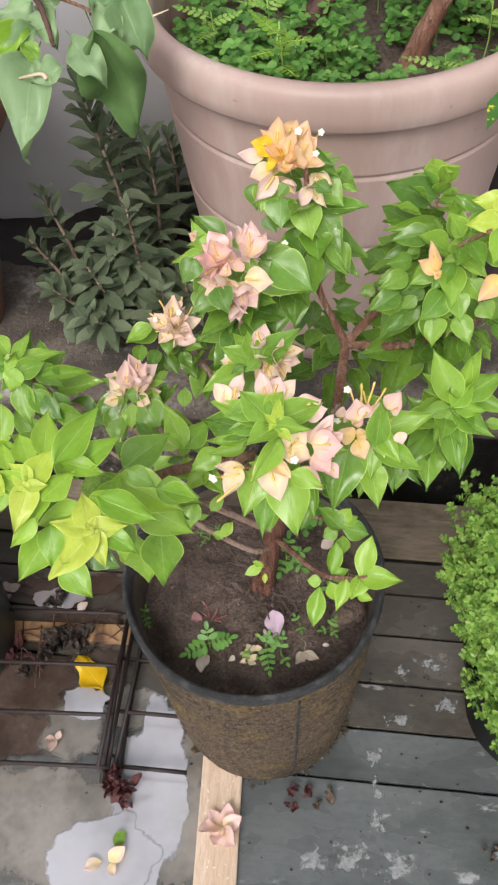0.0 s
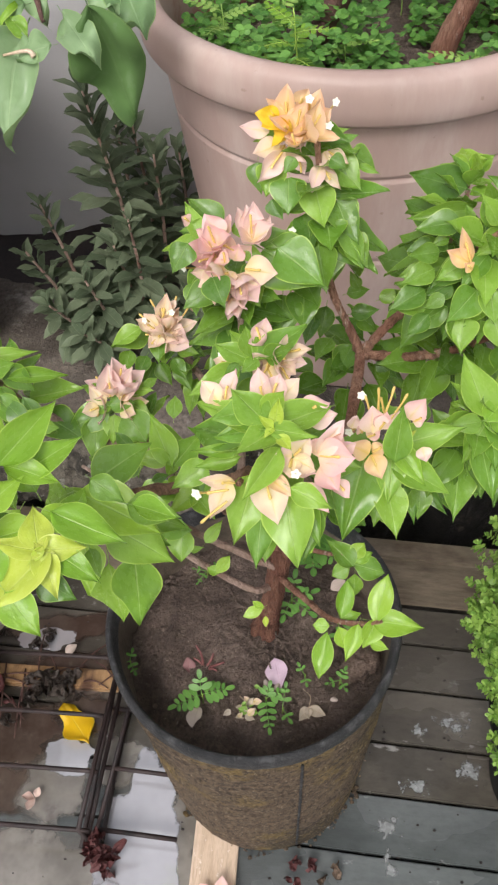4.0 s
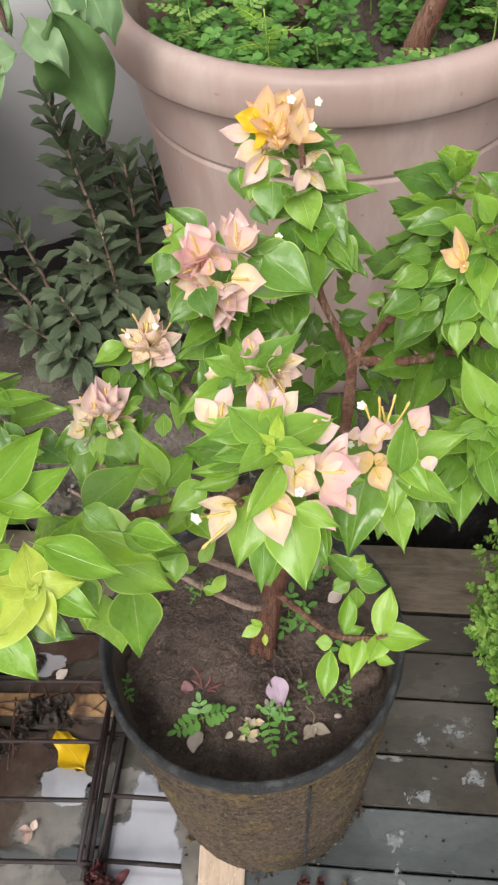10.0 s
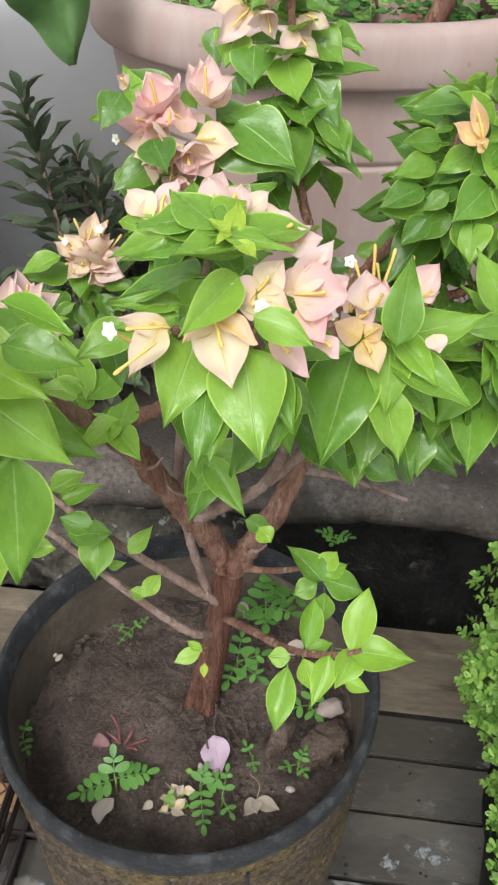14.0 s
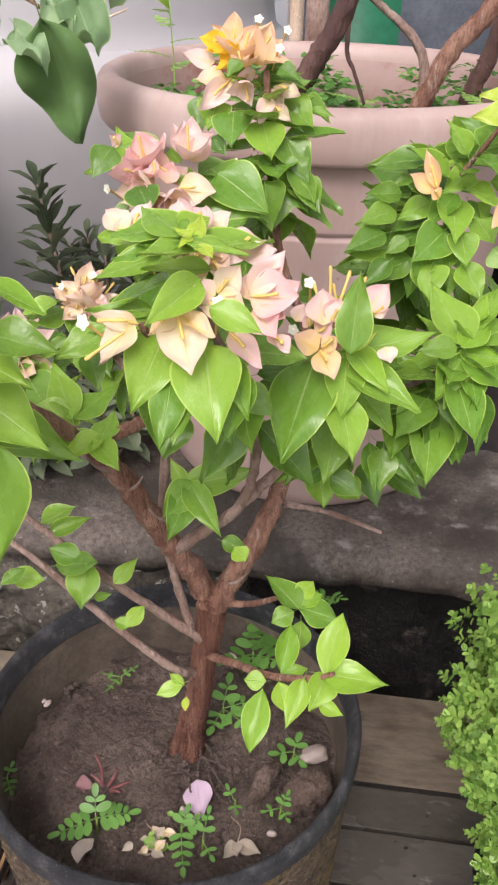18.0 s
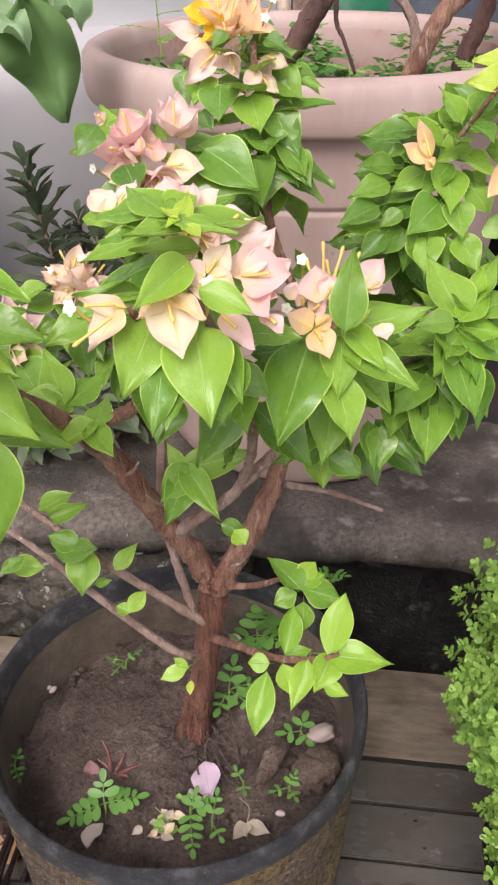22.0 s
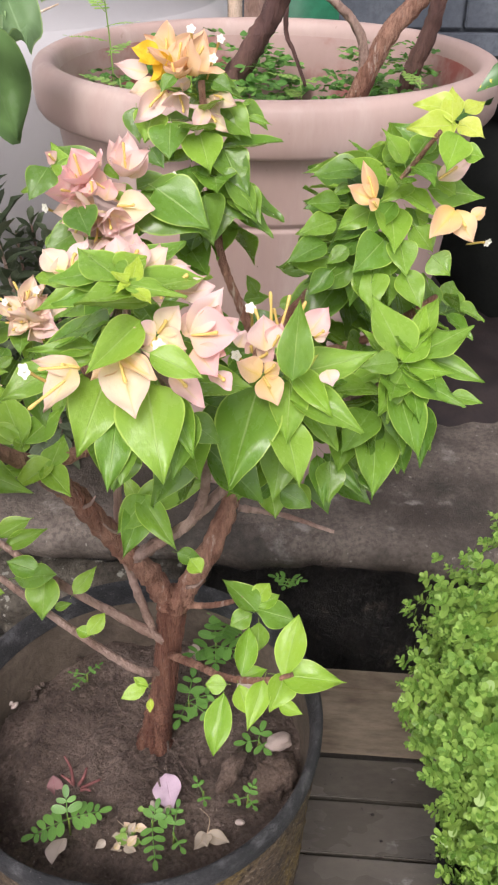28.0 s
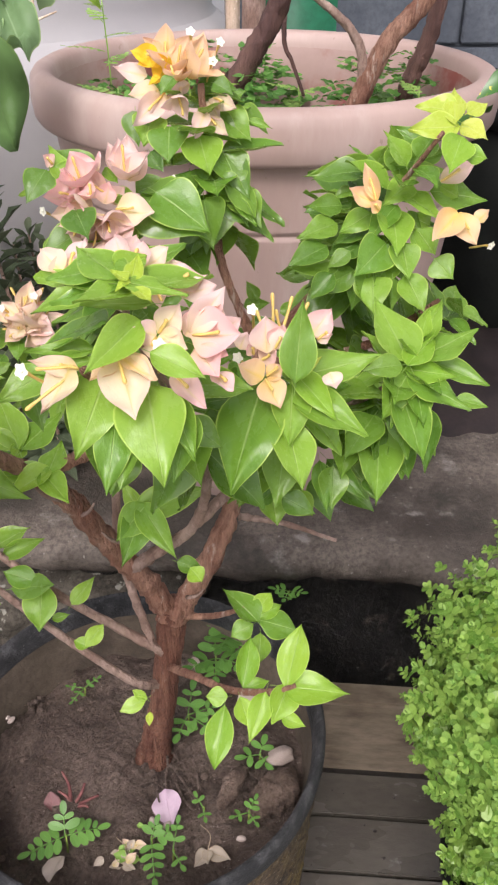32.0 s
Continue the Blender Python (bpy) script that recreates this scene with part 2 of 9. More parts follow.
BARK_GREEN = surface("twig_green", (0.20, 0.30, 0.05), (0.32, 0.40, 0.09), 30, 160, (0.5, 0.7), 0.4)
BARK_DARK = surface("bark_dark", (0.075, 0.034, 0.030), (0.16, 0.085, 0.066), 26, 150, (0.5, 0.8), 1.0, 0.006, (0.25, 0.15, 0.11), 25, (0.6, 0.8), (1, 1, 0.35))
POT_MOSS = mossy_pot()
POT_RIM = surface("pot_rim_rubber", (0.034, 0.035, 0.038), (0.085, 0.084, 0.086), 60, 420, (0.5, 0.85), 1.0, 0.008, (0.13, 0.13, 0.135), 60, (0.52, 0.70), speckle=0.6, fleck=((0.22, 0.21, 0.20), 520, 0.66))
SOIL = surface("soil_dark", (0.154, 0.110, 0.087), (0.335, 0.249, 0.203), 22, 240, (0.55, 0.98), 1.0, 0.016, (0.105, 0.074, 0.060), 26, (0.55, 0.72), speckle=0.8, fleck=((0.48, 0.40, 0.33), 400, 0.66))
POT_INSIDE = surface("pot_inside_mud", (0.085, 0.066, 0.047), (0.160, 0.124, 0.092), 16, 130, (0.6, 0.9), 0.6, 0.004, (0.055, 0.042, 0.032), 12, (0.52, 0.70), speckle=0.5)
PINK_CLAY = surface("pot_pink", (0.395, 0.278, 0.240), (0.450, 0.328, 0.288), 4, 90, (0.36, 0.52), 0.08, 0.001, (0.540, 0.440, 0.402), 11, (0.48, 0.80), (1, 1, 0.22), speckle=0.10, fleck=((0.34, 0.24, 0.20), 60, 0.69))
PINK_INNER = surface("pot_pink_inside", (0.36, 0.245, 0.212), (0.43, 0.30, 0.265), 4, 90, (0.4, 0.6), 0.1, 0.001, (0.27, 0.075, 0.06), 5, (0.46, 0.60), speckle=0.1)
WHITE_CLAY = surface("pot_white", (0.385, 0.376, 0.376), (0.445, 0.434, 0.434), 3, 60, (0.55, 0.7), 0.08, 0.001, (0.33, 0.32, 0.315), 4, (0.6, 0.9), speckle=0.04, specular=0.2)
TERRACOTTA = surface("pot_terracotta", (0.165, 0.076, 0.054), (0.27, 0.132, 0.095), 8, 130, (0.5, 0.75), 0.4, 0.002, (0.36, 0.26, 0.22), 10, (0.58, 0.66), (1, 1, 0.35), speckle=0.25)
WET_BLACK = surface("pot_black_wet", (0.026, 0.031, 0.025), (0.055, 0.062, 0.050), 9, 160, (0.25, 0.5), 0.4, 0.002, (0.12, 0.12, 0.10), 80, (0.66, 0.72), specular=0.5)
BLACK_PLASTIC = surface("pot_black", (0.005, 0.006, 0.0055), (0.013, 0.015, 0.013), 12, 200, (0.45, 0.7), 0.3, 0.001, (0.05, 0.05, 0.04), 90, (0.70, 0.76), specular=0.2)
PLANK = surface("plank_wet", (0.060, 0.068, 0.067), (0.138, 0.151, 0.150), 6, 120, (0.08, 0.45), 0.3, 0.0015, (0.31, 0.32, 0.32), 38, (0.60, 0.70), (0.5, 1, 1), vary=0.15, specular=0.6, speckle=0.3)
PLANK_BROWN = surface("plank_brown_wet", (0.046, 0.041, 0.033), (0.110, 0.098, 0.080), 7, 120, (0.08, 0.45), 0.3, 0.0015, (0.22, 0.21, 0.20), 42, (0.60, 0.70), (0.5, 1, 1), vary=0.3, specular=0.6, speckle=0.35)
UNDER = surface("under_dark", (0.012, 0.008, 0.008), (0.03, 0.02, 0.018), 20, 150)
BEAM = surface("beam_wood", (0.150, 0.120, 0.084), (0.285, 0.232, 0.168), 9, 90, (0.35, 0.7), 0.4, 0.002, (0.075, 0.052, 0.034), 7, (0.48, 0.66), (0.5, 1, 1.4))
LATH_WET = surface("lath_wet", (0.26, 0.15, 0.07), (0.42, 0.26, 0.13), 16, 110, (0.15, 0.45), 0.5, 0.002, (0.10, 0.055, 0.035), 24, (0.5, 0.66), (1, 0.4, 1))
LATH = surface("lath_wood", (0.52, 0.385, 0.265), (0.66, 0.52, 0.40), 10, 110, (0.4, 0.65), 0.5, 0.0015, (0.40, 0.27, 0.17), 14, (0.58, 0.75), (3, 0.4, 1), fleck=((0.72, 0.62, 0.52), 120, 0.62))
CONCRETE = surface("ledge_concrete", (0.060, 0.048, 0.038), (0.195, 0.163, 0.135), 9, 150, (0.40, 0.85), 0.8, 0.005, (0.30, 0.275, 0.25), 15, (0.58, 0.72), speckle=0.75, fleck=((0.26, 0.24, 0.21), 120, 0.66))


def mossy_damp(mat, scale, at, dark, amount):
    """Lays dark damp moss in large uneven blotches over a surface."""
    nt = mat.node_tree
    b = nt.nodes["Principled BSDF"]
    old_colour = b.inputs["Base Color"].links[0].from_socket
    blotch = math_node(nt, "MULTIPLY", ramp(nt, noise_of(nt, scale, 7.0, 0.68), *at), amount)
    nt.links.new(mix(nt, blotch, old_colour, dark), b.inputs["Base Color"])


mossy_damp(CONCRETE, 4.0, (0.50, 0.62), (0.030, 0.027, 0.021), 0.75)
# wet broken stone, with the shade of the hollow put into its near-black colour
ROCK = surface("ledge_hollow_shade", (0.008, 0.0072, 0.0066), (0.040, 0.036, 0.031), 18, 110, (0.15, 0.8), 1.0, 0.014, (0.15, 0.125, 0.10), 24, (0.58, 0.72), speckle=0.8)
SLATE = surface("wall_slate", (0.055, 0.065, 0.080), (0.11, 0.125, 0.145), 5, 60, (0.5, 0.75), 0.5, 0.003, vary=0.4)
WHITE_WALL = surface("wall_white", (0.37, 0.375, 0.39), (0.43, 0.435, 0.45), 2, 40, (0.7, 0.9), 0.2, speckle=0.05)
# assumed ground tone, raised so that it reflects light onto undersides
BOUNCE_GROUND = surface("ground_bounce", (0.17, 0.15, 0.125), (0.27, 0.24, 0.205), 3, 60)
WIRE = surface("wire_rusty", (0.014, 0.010, 0.010), (0.040, 0.024, 0.022), 40, 300, (0.4, 0.7), 0.4)
DROP, drop_nt, drop_bsdf = material("water_drop")
clear = drop_nt.nodes.new("ShaderNodeBsdfTransparent")
shine = node(drop_nt, "ShaderNodeBsdfGlossy", Roughness=0.03)
rim = node(drop_nt, "ShaderNodeFresnel", IOR=1.33)
film_mix = drop_nt.nodes.new("ShaderNodeMixShader")
for a, b in ((rim.outputs[0], film_mix.inputs[0]), (clear.outputs[0], film_mix.inputs[1]), (shine.outputs[0], film_mix.inputs[2]), (film_mix.outputs[0], drop_nt.nodes["Material Output"].inputs["Surface"])):
    drop_nt.links.new(a, b)
LEAF_DRY = surface("dry_leaf", (0.060, 0.038, 0.026), (0.17, 0.115, 0.075), 60, 300, (0.3, 0.7), 0.5)
WET_LITTER = surface("wet_litter", (0.030, 0.022, 0.018), (0.115, 0.090, 0.075), 70, 300, (0.12, 0.5), 0.6, 0.003, (0.22, 0.19, 0.17), 90, (0.58, 0.72))
DEAD_PINK = surface("dead_sprig", (0.16, 0.055, 0.052), (0.34, 0.14, 0.13), 60, 300, (0.5, 0.8), 0.5)
DRY_CREAM = leaf_material("bract_dry_cream", (0.50, 0.42, 0.33), (0.68, 0.60, 0.50), (0.42, 0.32, 0.16), (0.50, 0.38, 0.24), gloss=0.8, veins=0.6)
OLD_WOOD = surface("old_wood", (0.17, 0.115, 0.085), (0.36, 0.265, 0.21), 40, 260, (0.6, 0.9), 1.0, 0.010, (0.09, 0.06, 0.045), 50, (0.52, 0.68), speckle=0.8)
PEBBLE = surface("pebble_pale", (0.38, 0.30, 0.26), (0.52, 0.43, 0.38), 60, 300, (0.5, 0.8), 0.5, 0.003, (0.26, 0.20, 0.16), 90, (0.55, 0.7))
DEAD_RED = surface("dead_bract", (0.07, 0.020, 0.022), (0.14, 0.045, 0.04), 60, 300, (0.3, 0.6), 0.5)
GREEN_PLASTIC = surface("green_plastic", (0.01, 0.13, 0.06), (0.02, 0.18, 0.09), 4, 60, (0.4, 0.6), 0.1)


# ---- building helpers ----
def mesh_of(name, bm, mat, smooth=True):
    me = bpy.data.meshes.new(name)
    bm.to_mesh(me)
    bm.free()
    for p in me.polygons:
        p.use_smooth = smooth
    for m in mat if isinstance(mat, tuple) else (mat,):
        me.materials.append(m)
    return me


def part(name, bm, mat, parent=None, label="", smooth=True, m=None):
    ob = new(name, bm if isinstance(bm, bpy.types.Mesh) else mesh_of(name, bm, mat, smooth))
    if parent:
        ob.parent = parent
    if m is not None:
        ob.matrix_basis = m
    if label:
        ob["label"] = label
    return ob


def thing(name, label, category, at=(0, 0, 0), group="", kind=""):
    e = new(name)
    e.empty_display_size = 0.05
    e.location = at
    return tagged(e, label, category, group, kind)


def lathe(profile, steps=72, wob=0.0, seed=0.0):
    """Turns (radius, height) pairs round the z axis."""
    bm = bmesh.new()
    rings = []
    for r, z in profile:
        ring = []
        for k in range(steps):
            a = 2 * math.pi * k / steps
            q = r * (1 + wob * noise.noise((math.cos(a) * 1.5 + seed, math.sin(a) * 1.5, z * 6)))
            ring.append(bm.verts.new((q * math.cos(a), q * math.sin(a), z)))
        rings.append(ring)
    for lo, hi in zip(rings, rings[1:]):
        for k in range(steps):
            bm.faces.new((lo[k], lo[(k + 1) % steps], hi[(k + 1) % steps], hi[k]))
    return bm


def smooth_line(points, per=5):
    """Catmull-Rom through (x, y, z, radius) points."""
    pts = [np.array(p, float) for p in points]
    pts = [2 * pts[0] - pts[1]] + pts + [2 * pts[-1] - pts[-2]]
    out = []
    for k in range(1, len(pts) - 2):
        a, b, c, d = pts[k - 1:k + 3]
        for s in range(per):
            t = s / per
            out.append(0.5 * (2 * b + (c - a) * t + (2 * a - 5 * b + 4 * c - d) * t * t + (3 * b - a - 3 * c + d) * t ** 3))
    out.append(pts[-2])
    return out


def add_tube(bm, points, sides=8, per=5, rough=0.0, seed=0.0):
    line = smooth_line(points, per) if per > 1 else [np.array(p, float) for p in points]
    rings, side = [], None
    for k, p in enumerate(line):
        ahead = Vector(line[min(k + 1, len(line) - 1)][:3] - line[max(k - 1, 0)][:3]).normalized()
        if side is None:
            side = ahead.orthogonal().normalized()
        side = (side - ahead * side.dot(ahead)).normalized()
        up = ahead.cross(side)
        ring = []
        for s in range(sides):
            a = 2 * math.pi * s / sides
            r = max(p[3], 0.0003)
            if rough:
                r *= 1 + rough * (noise.noise((math.cos(a) * 2 + seed, math.sin(a) * 2, k * 0.55)) + 0.5 * noise.noise((math.cos(a) * 5 + seed, math.sin(a) * 5, k * 1.3)))
            ring.append(bm.verts.new(Vector(p[:3]) + (side * math.cos(a) + up * math.sin(a)) * r))
        rings.append(ring)
    for lo, hi in zip(rings, rings[1:]):
        for s in range(sides):
            bm.faces.new((lo[s], lo[(s + 1) % sides], hi[(s + 1) % sides], hi[s]))
    bm.faces.new(list(reversed(rings[0])))
    bm.faces.new(rings[-1])
    return line


def tube(points, sides=8, per=5, rough=0.0, seed=0.0):
    bm = bmesh.new()
    add_tube(bm, points, sides, per, rough, seed)
    return bm


def box(bm, size, at=(0, 0, 0), turn=0.0, edge=0.0):
    got = bmesh.ops.create_cube(bm, size=1, matrix=Matrix.Translation(at) @ Matrix.Rotation(radians(turn), 4, "Z") @ Matrix.Diagonal((*size, 1)))
    if edge:
        edges = {e for v in got["verts"] for e in v.link_edges}
        bmesh.ops.bevel(bm, geom=list(edges), offset=edge, segments=2, affect="EDGES")
    return bm


OVATE = (0.0, 0.57, 0.86, 0.99, 0.99, 0.89, 0.74, 0.55, 0.34, 0.14, 0.0)
CORDATE = (0.12, 0.78, 0.98, 1.0, 0.94, 0.83, 0.67, 0.48, 0.29, 0.12, 0.0)
LIMP = (0.0, 0.50, 0.82, 0.97, 1.0, 0.95, 0.84, 0.67, 0.45, 0.19, 0.0)
BLUNT = (0.16, 0.52, 0.76, 0.90, 0.97, 1.0, 1.0, 0.96, 0.85, 0.62, 0.0)
PETAL = (0.14, 0.56, 0.84, 0.97, 1.0, 0.95, 0.83, 0.65, 0.43, 0.19, 0.0)
OVAL = (0.0, 0.34, 0.64, 0.86, 0.98, 1.0, 0.94, 0.79, 0.55, 0.26, 0.0)
ROUND = (0.0, 0.42, 0.74, 0.93, 1.0, 0.99, 0.92, 0.80, 0.60, 0.34, 0.0)
LANCE = (0.16, 0.36, 0.56, 0.74, 0.88, 0.97, 1.0, 0.94, 0.77, 0.47, 0.0)


FINE_ROWS = (0.0, 0.03, 0.07, 0.12, 0.18, 0.25, 0.32, 0.40, 0.48, 0.56, 0.64, 0.72, 0.79, 0.85, 0.91, 0.96, 1.0)


def outline_at(outline, v):
    """Half-width of an outline at v, smooth between its eleven values."""
    k = min(int(v * 10), 9)
    t = v * 10 - k
    a, b, c, d = (outline[min(max(k + j, 0), 10)] for j in (-1, 0, 1, 2))
    return max(0.0, 0.5 * (2 * b + (c - a) * t + (2 * a - 5 * b + 4 * c - d) * t * t + (3 * b - a - 3 * c + d) * t ** 3)) if 0 < t < 1 else outline[round(v * 10)]


def add_blade(bm, m, outline=OVATE, width=0.68, fold=0.18, curl=0.15, wave=0.03, stalk=0.16, cols=2, step=1, seed=0.0, thick=0.012, bow=1.25, belly=0.0, vs=()):
    """A leaf blade of length 1 from the origin along +y, upper face to +z, laid by the matrix m."""
    uv = bm.loops.layers.uv.verify()
    rows = []
    for v in vs if vs else [i / 10 for i in range(0, 11, step)]:
        w = outline_at(outline, v) * width / 2
        row = []
        us = [0.0] if w < 1e-6 else [k / cols for k in range(-cols, cols + 1)]
        for u in us:
            z = fold * abs(u) ** bow * w - curl * v * v - belly * math.sin(math.pi * v) + wave * noise.noise((u * 1.3 + seed * 7.1, v * 3 + seed, seed)) * (0.4 + abs(u))
            x = u * w
            row.append((bm.verts.new(m @ Vector((x, v - 0.25 * curl * v * v, z))), u, v))
        rows.append(row)

    def face(corners):
        f = bm.faces.new([c[0] for c in corners])
        f.smooth = True
        for loop, c in zip(f.loops, corners):
            loop[uv].uv = (c[1] * 0.5 + 0.5, c[2])

    for lo, hi in zip(rows, rows[1:]):
        if len(lo) == 1:
            for k in range(len(hi) - 1):
                face((lo[0], hi[k + 1], hi[k]))
        elif len(hi) == 1:
            for k in range(len(lo) - 1):
                face((lo[k], lo[k + 1], hi[0]))
        else:
            for k in range(len(lo) - 1):
                face((lo[k], lo[k + 1], hi[k + 1], hi[k]))
    if stalk:
        r = thick
        ends = []
        for y, z, q in ((-stalk, -stalk * 0.25, r), (0.08, -0.006, r * 0.7)):
            ends.append([bm.verts.new(m @ Vector((q * math.cos(a), y, z + q * math.sin(a)))) for a in (0.5, 2.6, 4.7)])
        for k in range(3):
            f = bm.faces.new((ends[0][k], ends[0][(k + 1) % 3], ends[1][(k + 1) % 3], ends[1][k]))
            for loop in f.loops:
                loop[uv].uv = (0.5, 0.0)


def scatter(outline, width, poses, rows=(0, 2, 5, 8, 10), fold=0.2, curl=0.1):
    """One mesh of many small leaves, each a copy of one blade laid by (x, y, z, size, heading, normal) poses."""
    base, faces, uvs = [], [], []
    start = []
    for i in rows:
        w = outline[i] * width / 2
        start.append(len(base))
        for u in ((0.0,) if w < 1e-6 else (-1.0, 0.0, 1.0)):
            base.append((u * w, i / 10, fold * abs(u) * w - curl * (i / 10) ** 2))
            uvs.append((0.5 + 0.5 * u, i / 10))
    for r in range(len(rows) - 1):
        a, c = start[r], start[r + 1]
        na = c - a
        nc = (start[r + 2] if r + 2 < len(rows) else len(base)) - c
        for k in range(2):
            if na == 1:
                faces.append((a, c + k + 1, c + k))
            elif nc == 1:
                faces.append((a + k, a + k + 1, c))
            else:
                faces.append((a + k, a + k + 1, c + k + 1, c + k))
    pts = np.array(base)
    verts, polys = [], []
    for n, m in enumerate(poses):
        q = np.array(m)
        verts.append(pts @ q[:3, :3].T + q[:3, 3])
        polys.extend(tuple(v + n * len(base) for v in f) for f in faces)
    me = bpy.data.meshes.new("leaves")
    me.from_pydata(np.concatenate(verts).tolist(), [], polys)
    layer = me.uv_layers.new(name="UVMap")
    flat = np.array([uvs[v] for f in faces for v in f])
    layer.data.foreach_set("uv", np.tile(flat, (len(poses), 1)).ravel())
    me.polygons.foreach_set("use_smooth", np.ones(len(me.polygons), bool))
    return me


BLADES = {}
SET_OUTLINES = {"set_leaf": OVATE, "set_heart": CORDATE, "set_oval": OVAL, "set_broad": LIMP}


def add_drops(bm, rnd, count):
    """Rain drops sitting on the upper face of a blade."""
    for _ in range(count):
        faces = [f for f in bm.faces if f.material_index == 0 and len(f.verts) == 4 and abs(f.normal.z) > 0.6]
        if not faces:
            return
        f = rnd.choice(faces)
        c = sum((v.co * rnd.uniform(0.5, 1.5) for v in f.verts), Vector()) / 4
        r = rnd.uniform(0.008, 0.018)
        top = bm.verts.new(c + Vector((0, 0, r * 0.75)))
        rings = []
        for h, q in ((-0.1, 1.0), (0.35, 0.85)):
            rings.append([bm.verts.new(c + Vector((q * r * math.cos(a), 1.3 * q * r * math.sin(a), h * r))) for a in (0, 0.785, 1.57, 2.356, 3.142, 3.927, 4.712, 5.498)])
        for k in range(8):
            n = (k + 1) % 8
            bm.faces.new((rings[0][k], rings[0][n], rings[1][n], rings[1][k])).material_index = 1
            bm.faces.new((rings[1][k], rings[1][n], top)).material_index = 1


def blade(mat, kind, variant):
    """Shared leaf meshes: a few shapes of each kind and material."""
    key = (mat.name, kind, variant)
    if key not in BLADES:
        rnd = random.Random(kind + str(variant))
        bm = bmesh.new()
        if kind == "leaf":
            add_blade(bm, Matrix(), OVATE, rnd.uniform(0.58, 0.72), rnd.uniform(-0.10, 0.42), rnd.uniform(0.0, 0.22), 0.07, 0.16, 3, seed=variant + 0.3, vs=FINE_ROWS)
        elif kind == "bract":
            add_blade(bm, Matrix(), PETAL, rnd.uniform(0.66, 0.80), rnd.uniform(0.35, 0.8), rnd.uniform(-0.02, 0.24), 0.10, 0.0, 3, seed=variant + 0.7, bow=2.0, belly=rnd.uniform(0.05, 0.14))
        elif kind == "oval":
            add_blade(bm, Matrix(), OVAL, rnd.uniform(0.50, 0.62), rnd.uniform(0.0, 0.4), rnd.uniform(0.0, 0.22), 0.06, 0.16, 3, seed=variant + 0.4)
        elif kind == "heart":
            add_blade(bm, Matrix(), CORDATE, rnd.uniform(0.76, 0.90), rnd.uniform(0.0, 0.4), rnd.uniform(0.02, 0.30), 0.08, 0.16, 3, seed=variant + 0.6)
        elif kind == "broad":
            add_blade(bm, Matrix(), LIMP, rnd.uniform(0.60, 0.76), rnd.uniform(0.1, 0.45), rnd.uniform(0.0, 0.45), 0.30, 0.2, 3, seed=variant + 0.5)
        elif kind == "lance":
            add_blade(bm, Matrix(), LANCE, rnd.uniform(0.29, 0.38), rnd.uniform(0.3, 0.7), rnd.uniform(0.1, 0.55), 0.10, 0.0, 1, 2, seed=variant + 0.1)
        elif kind == "set_bract":
            add_blade(bm, Matrix(), PETAL, 1.0, rnd.uniform(0.22, 0.50), rnd.uniform(-0.04, 0.12), 0.12, 0.0, 3, seed=variant + 0.9, vs=FINE_ROWS, bow=2.0, belly=rnd.uniform(0.05, 0.13))
        elif kind in SET_OUTLINES:
            limp = kind == "set_broad"
            add_blade(bm, Matrix(), SET_OUTLINES[kind], 1.0, rnd.uniform(0.0, 0.26), rnd.uniform(-0.03, 0.25 if limp else 0.08), 0.34 if limp else 0.07, 0.16, 3, seed=variant + 0.8, vs=FINE_ROWS)
        for f in bm.faces:
            f.material_index = 0
        bm.normal_update()
        if kind in ("leaf", "broad", "oval", "heart", *SET_OUTLINES) and variant % 2 == 0:
            add_drops(bm, rnd, 2 + variant)
        BLADES[key] = mesh_of(kind, bm, (mat, DROP))
    return BLADES[key]


def facing(base, ahead, normal, length):
    y = Vector(ahead).normalized()
    z = Vector(normal)
    z = z - y * z.dot(y)
    z = (z if z.length > 1e-4 else y.orthogonal()).normalized()
    x = y.cross(z)
    return Matrix.Translation(base) @ Matrix((x, y, z)).transposed().to_4x4() @ Matrix.Scale(length, 4)


RND = random.Random(11)


def put_leaf(parent, base, ahead, normal, length, mat, kind="leaf", name=""):
    return part(name or ("bract" if kind.endswith("bract") else "leaf"), blade(mat, kind, RND.randrange(6)), None, parent, m=facing(base, ahead, normal, length))


def leaf_to(parent, base, tip, mat=None, toward=(0.0, -0.6, 0.8), kind="leaf"):
    """A leaf whose blade runs from base to tip and turns its face towards a direction."""
    d = Vector(tip) - Vector(base)
    back = 0.0 if kind == "broad" else 0.14 if mat == LEAF_NEW else 0.06
    toward = Vector(toward) + Vector((RND.gauss(0, 0.32), RND.gauss(0, 0.22), 0)) * (0.3 if kind == "broad" else 1.0) if kind != "bract" else toward
    return put_leaf(parent, Vector(base) - d * back, d, toward, d.length * (1 + back), mat or LEAF, kind)


def leaf_at(parent, base, tip, width, normal, mat, kind="leaf"):
    """A leaf blade from base to tip with its own width."""
    d = Vector(tip) - Vector(base)
    m = facing(base, d, normal, d.length) @ Matrix.Diagonal((width / d.length, 1, 1, 1))
    return part("leaf", blade(mat, "set_" + kind, RND.randrange(6)), None, parent, m=m)


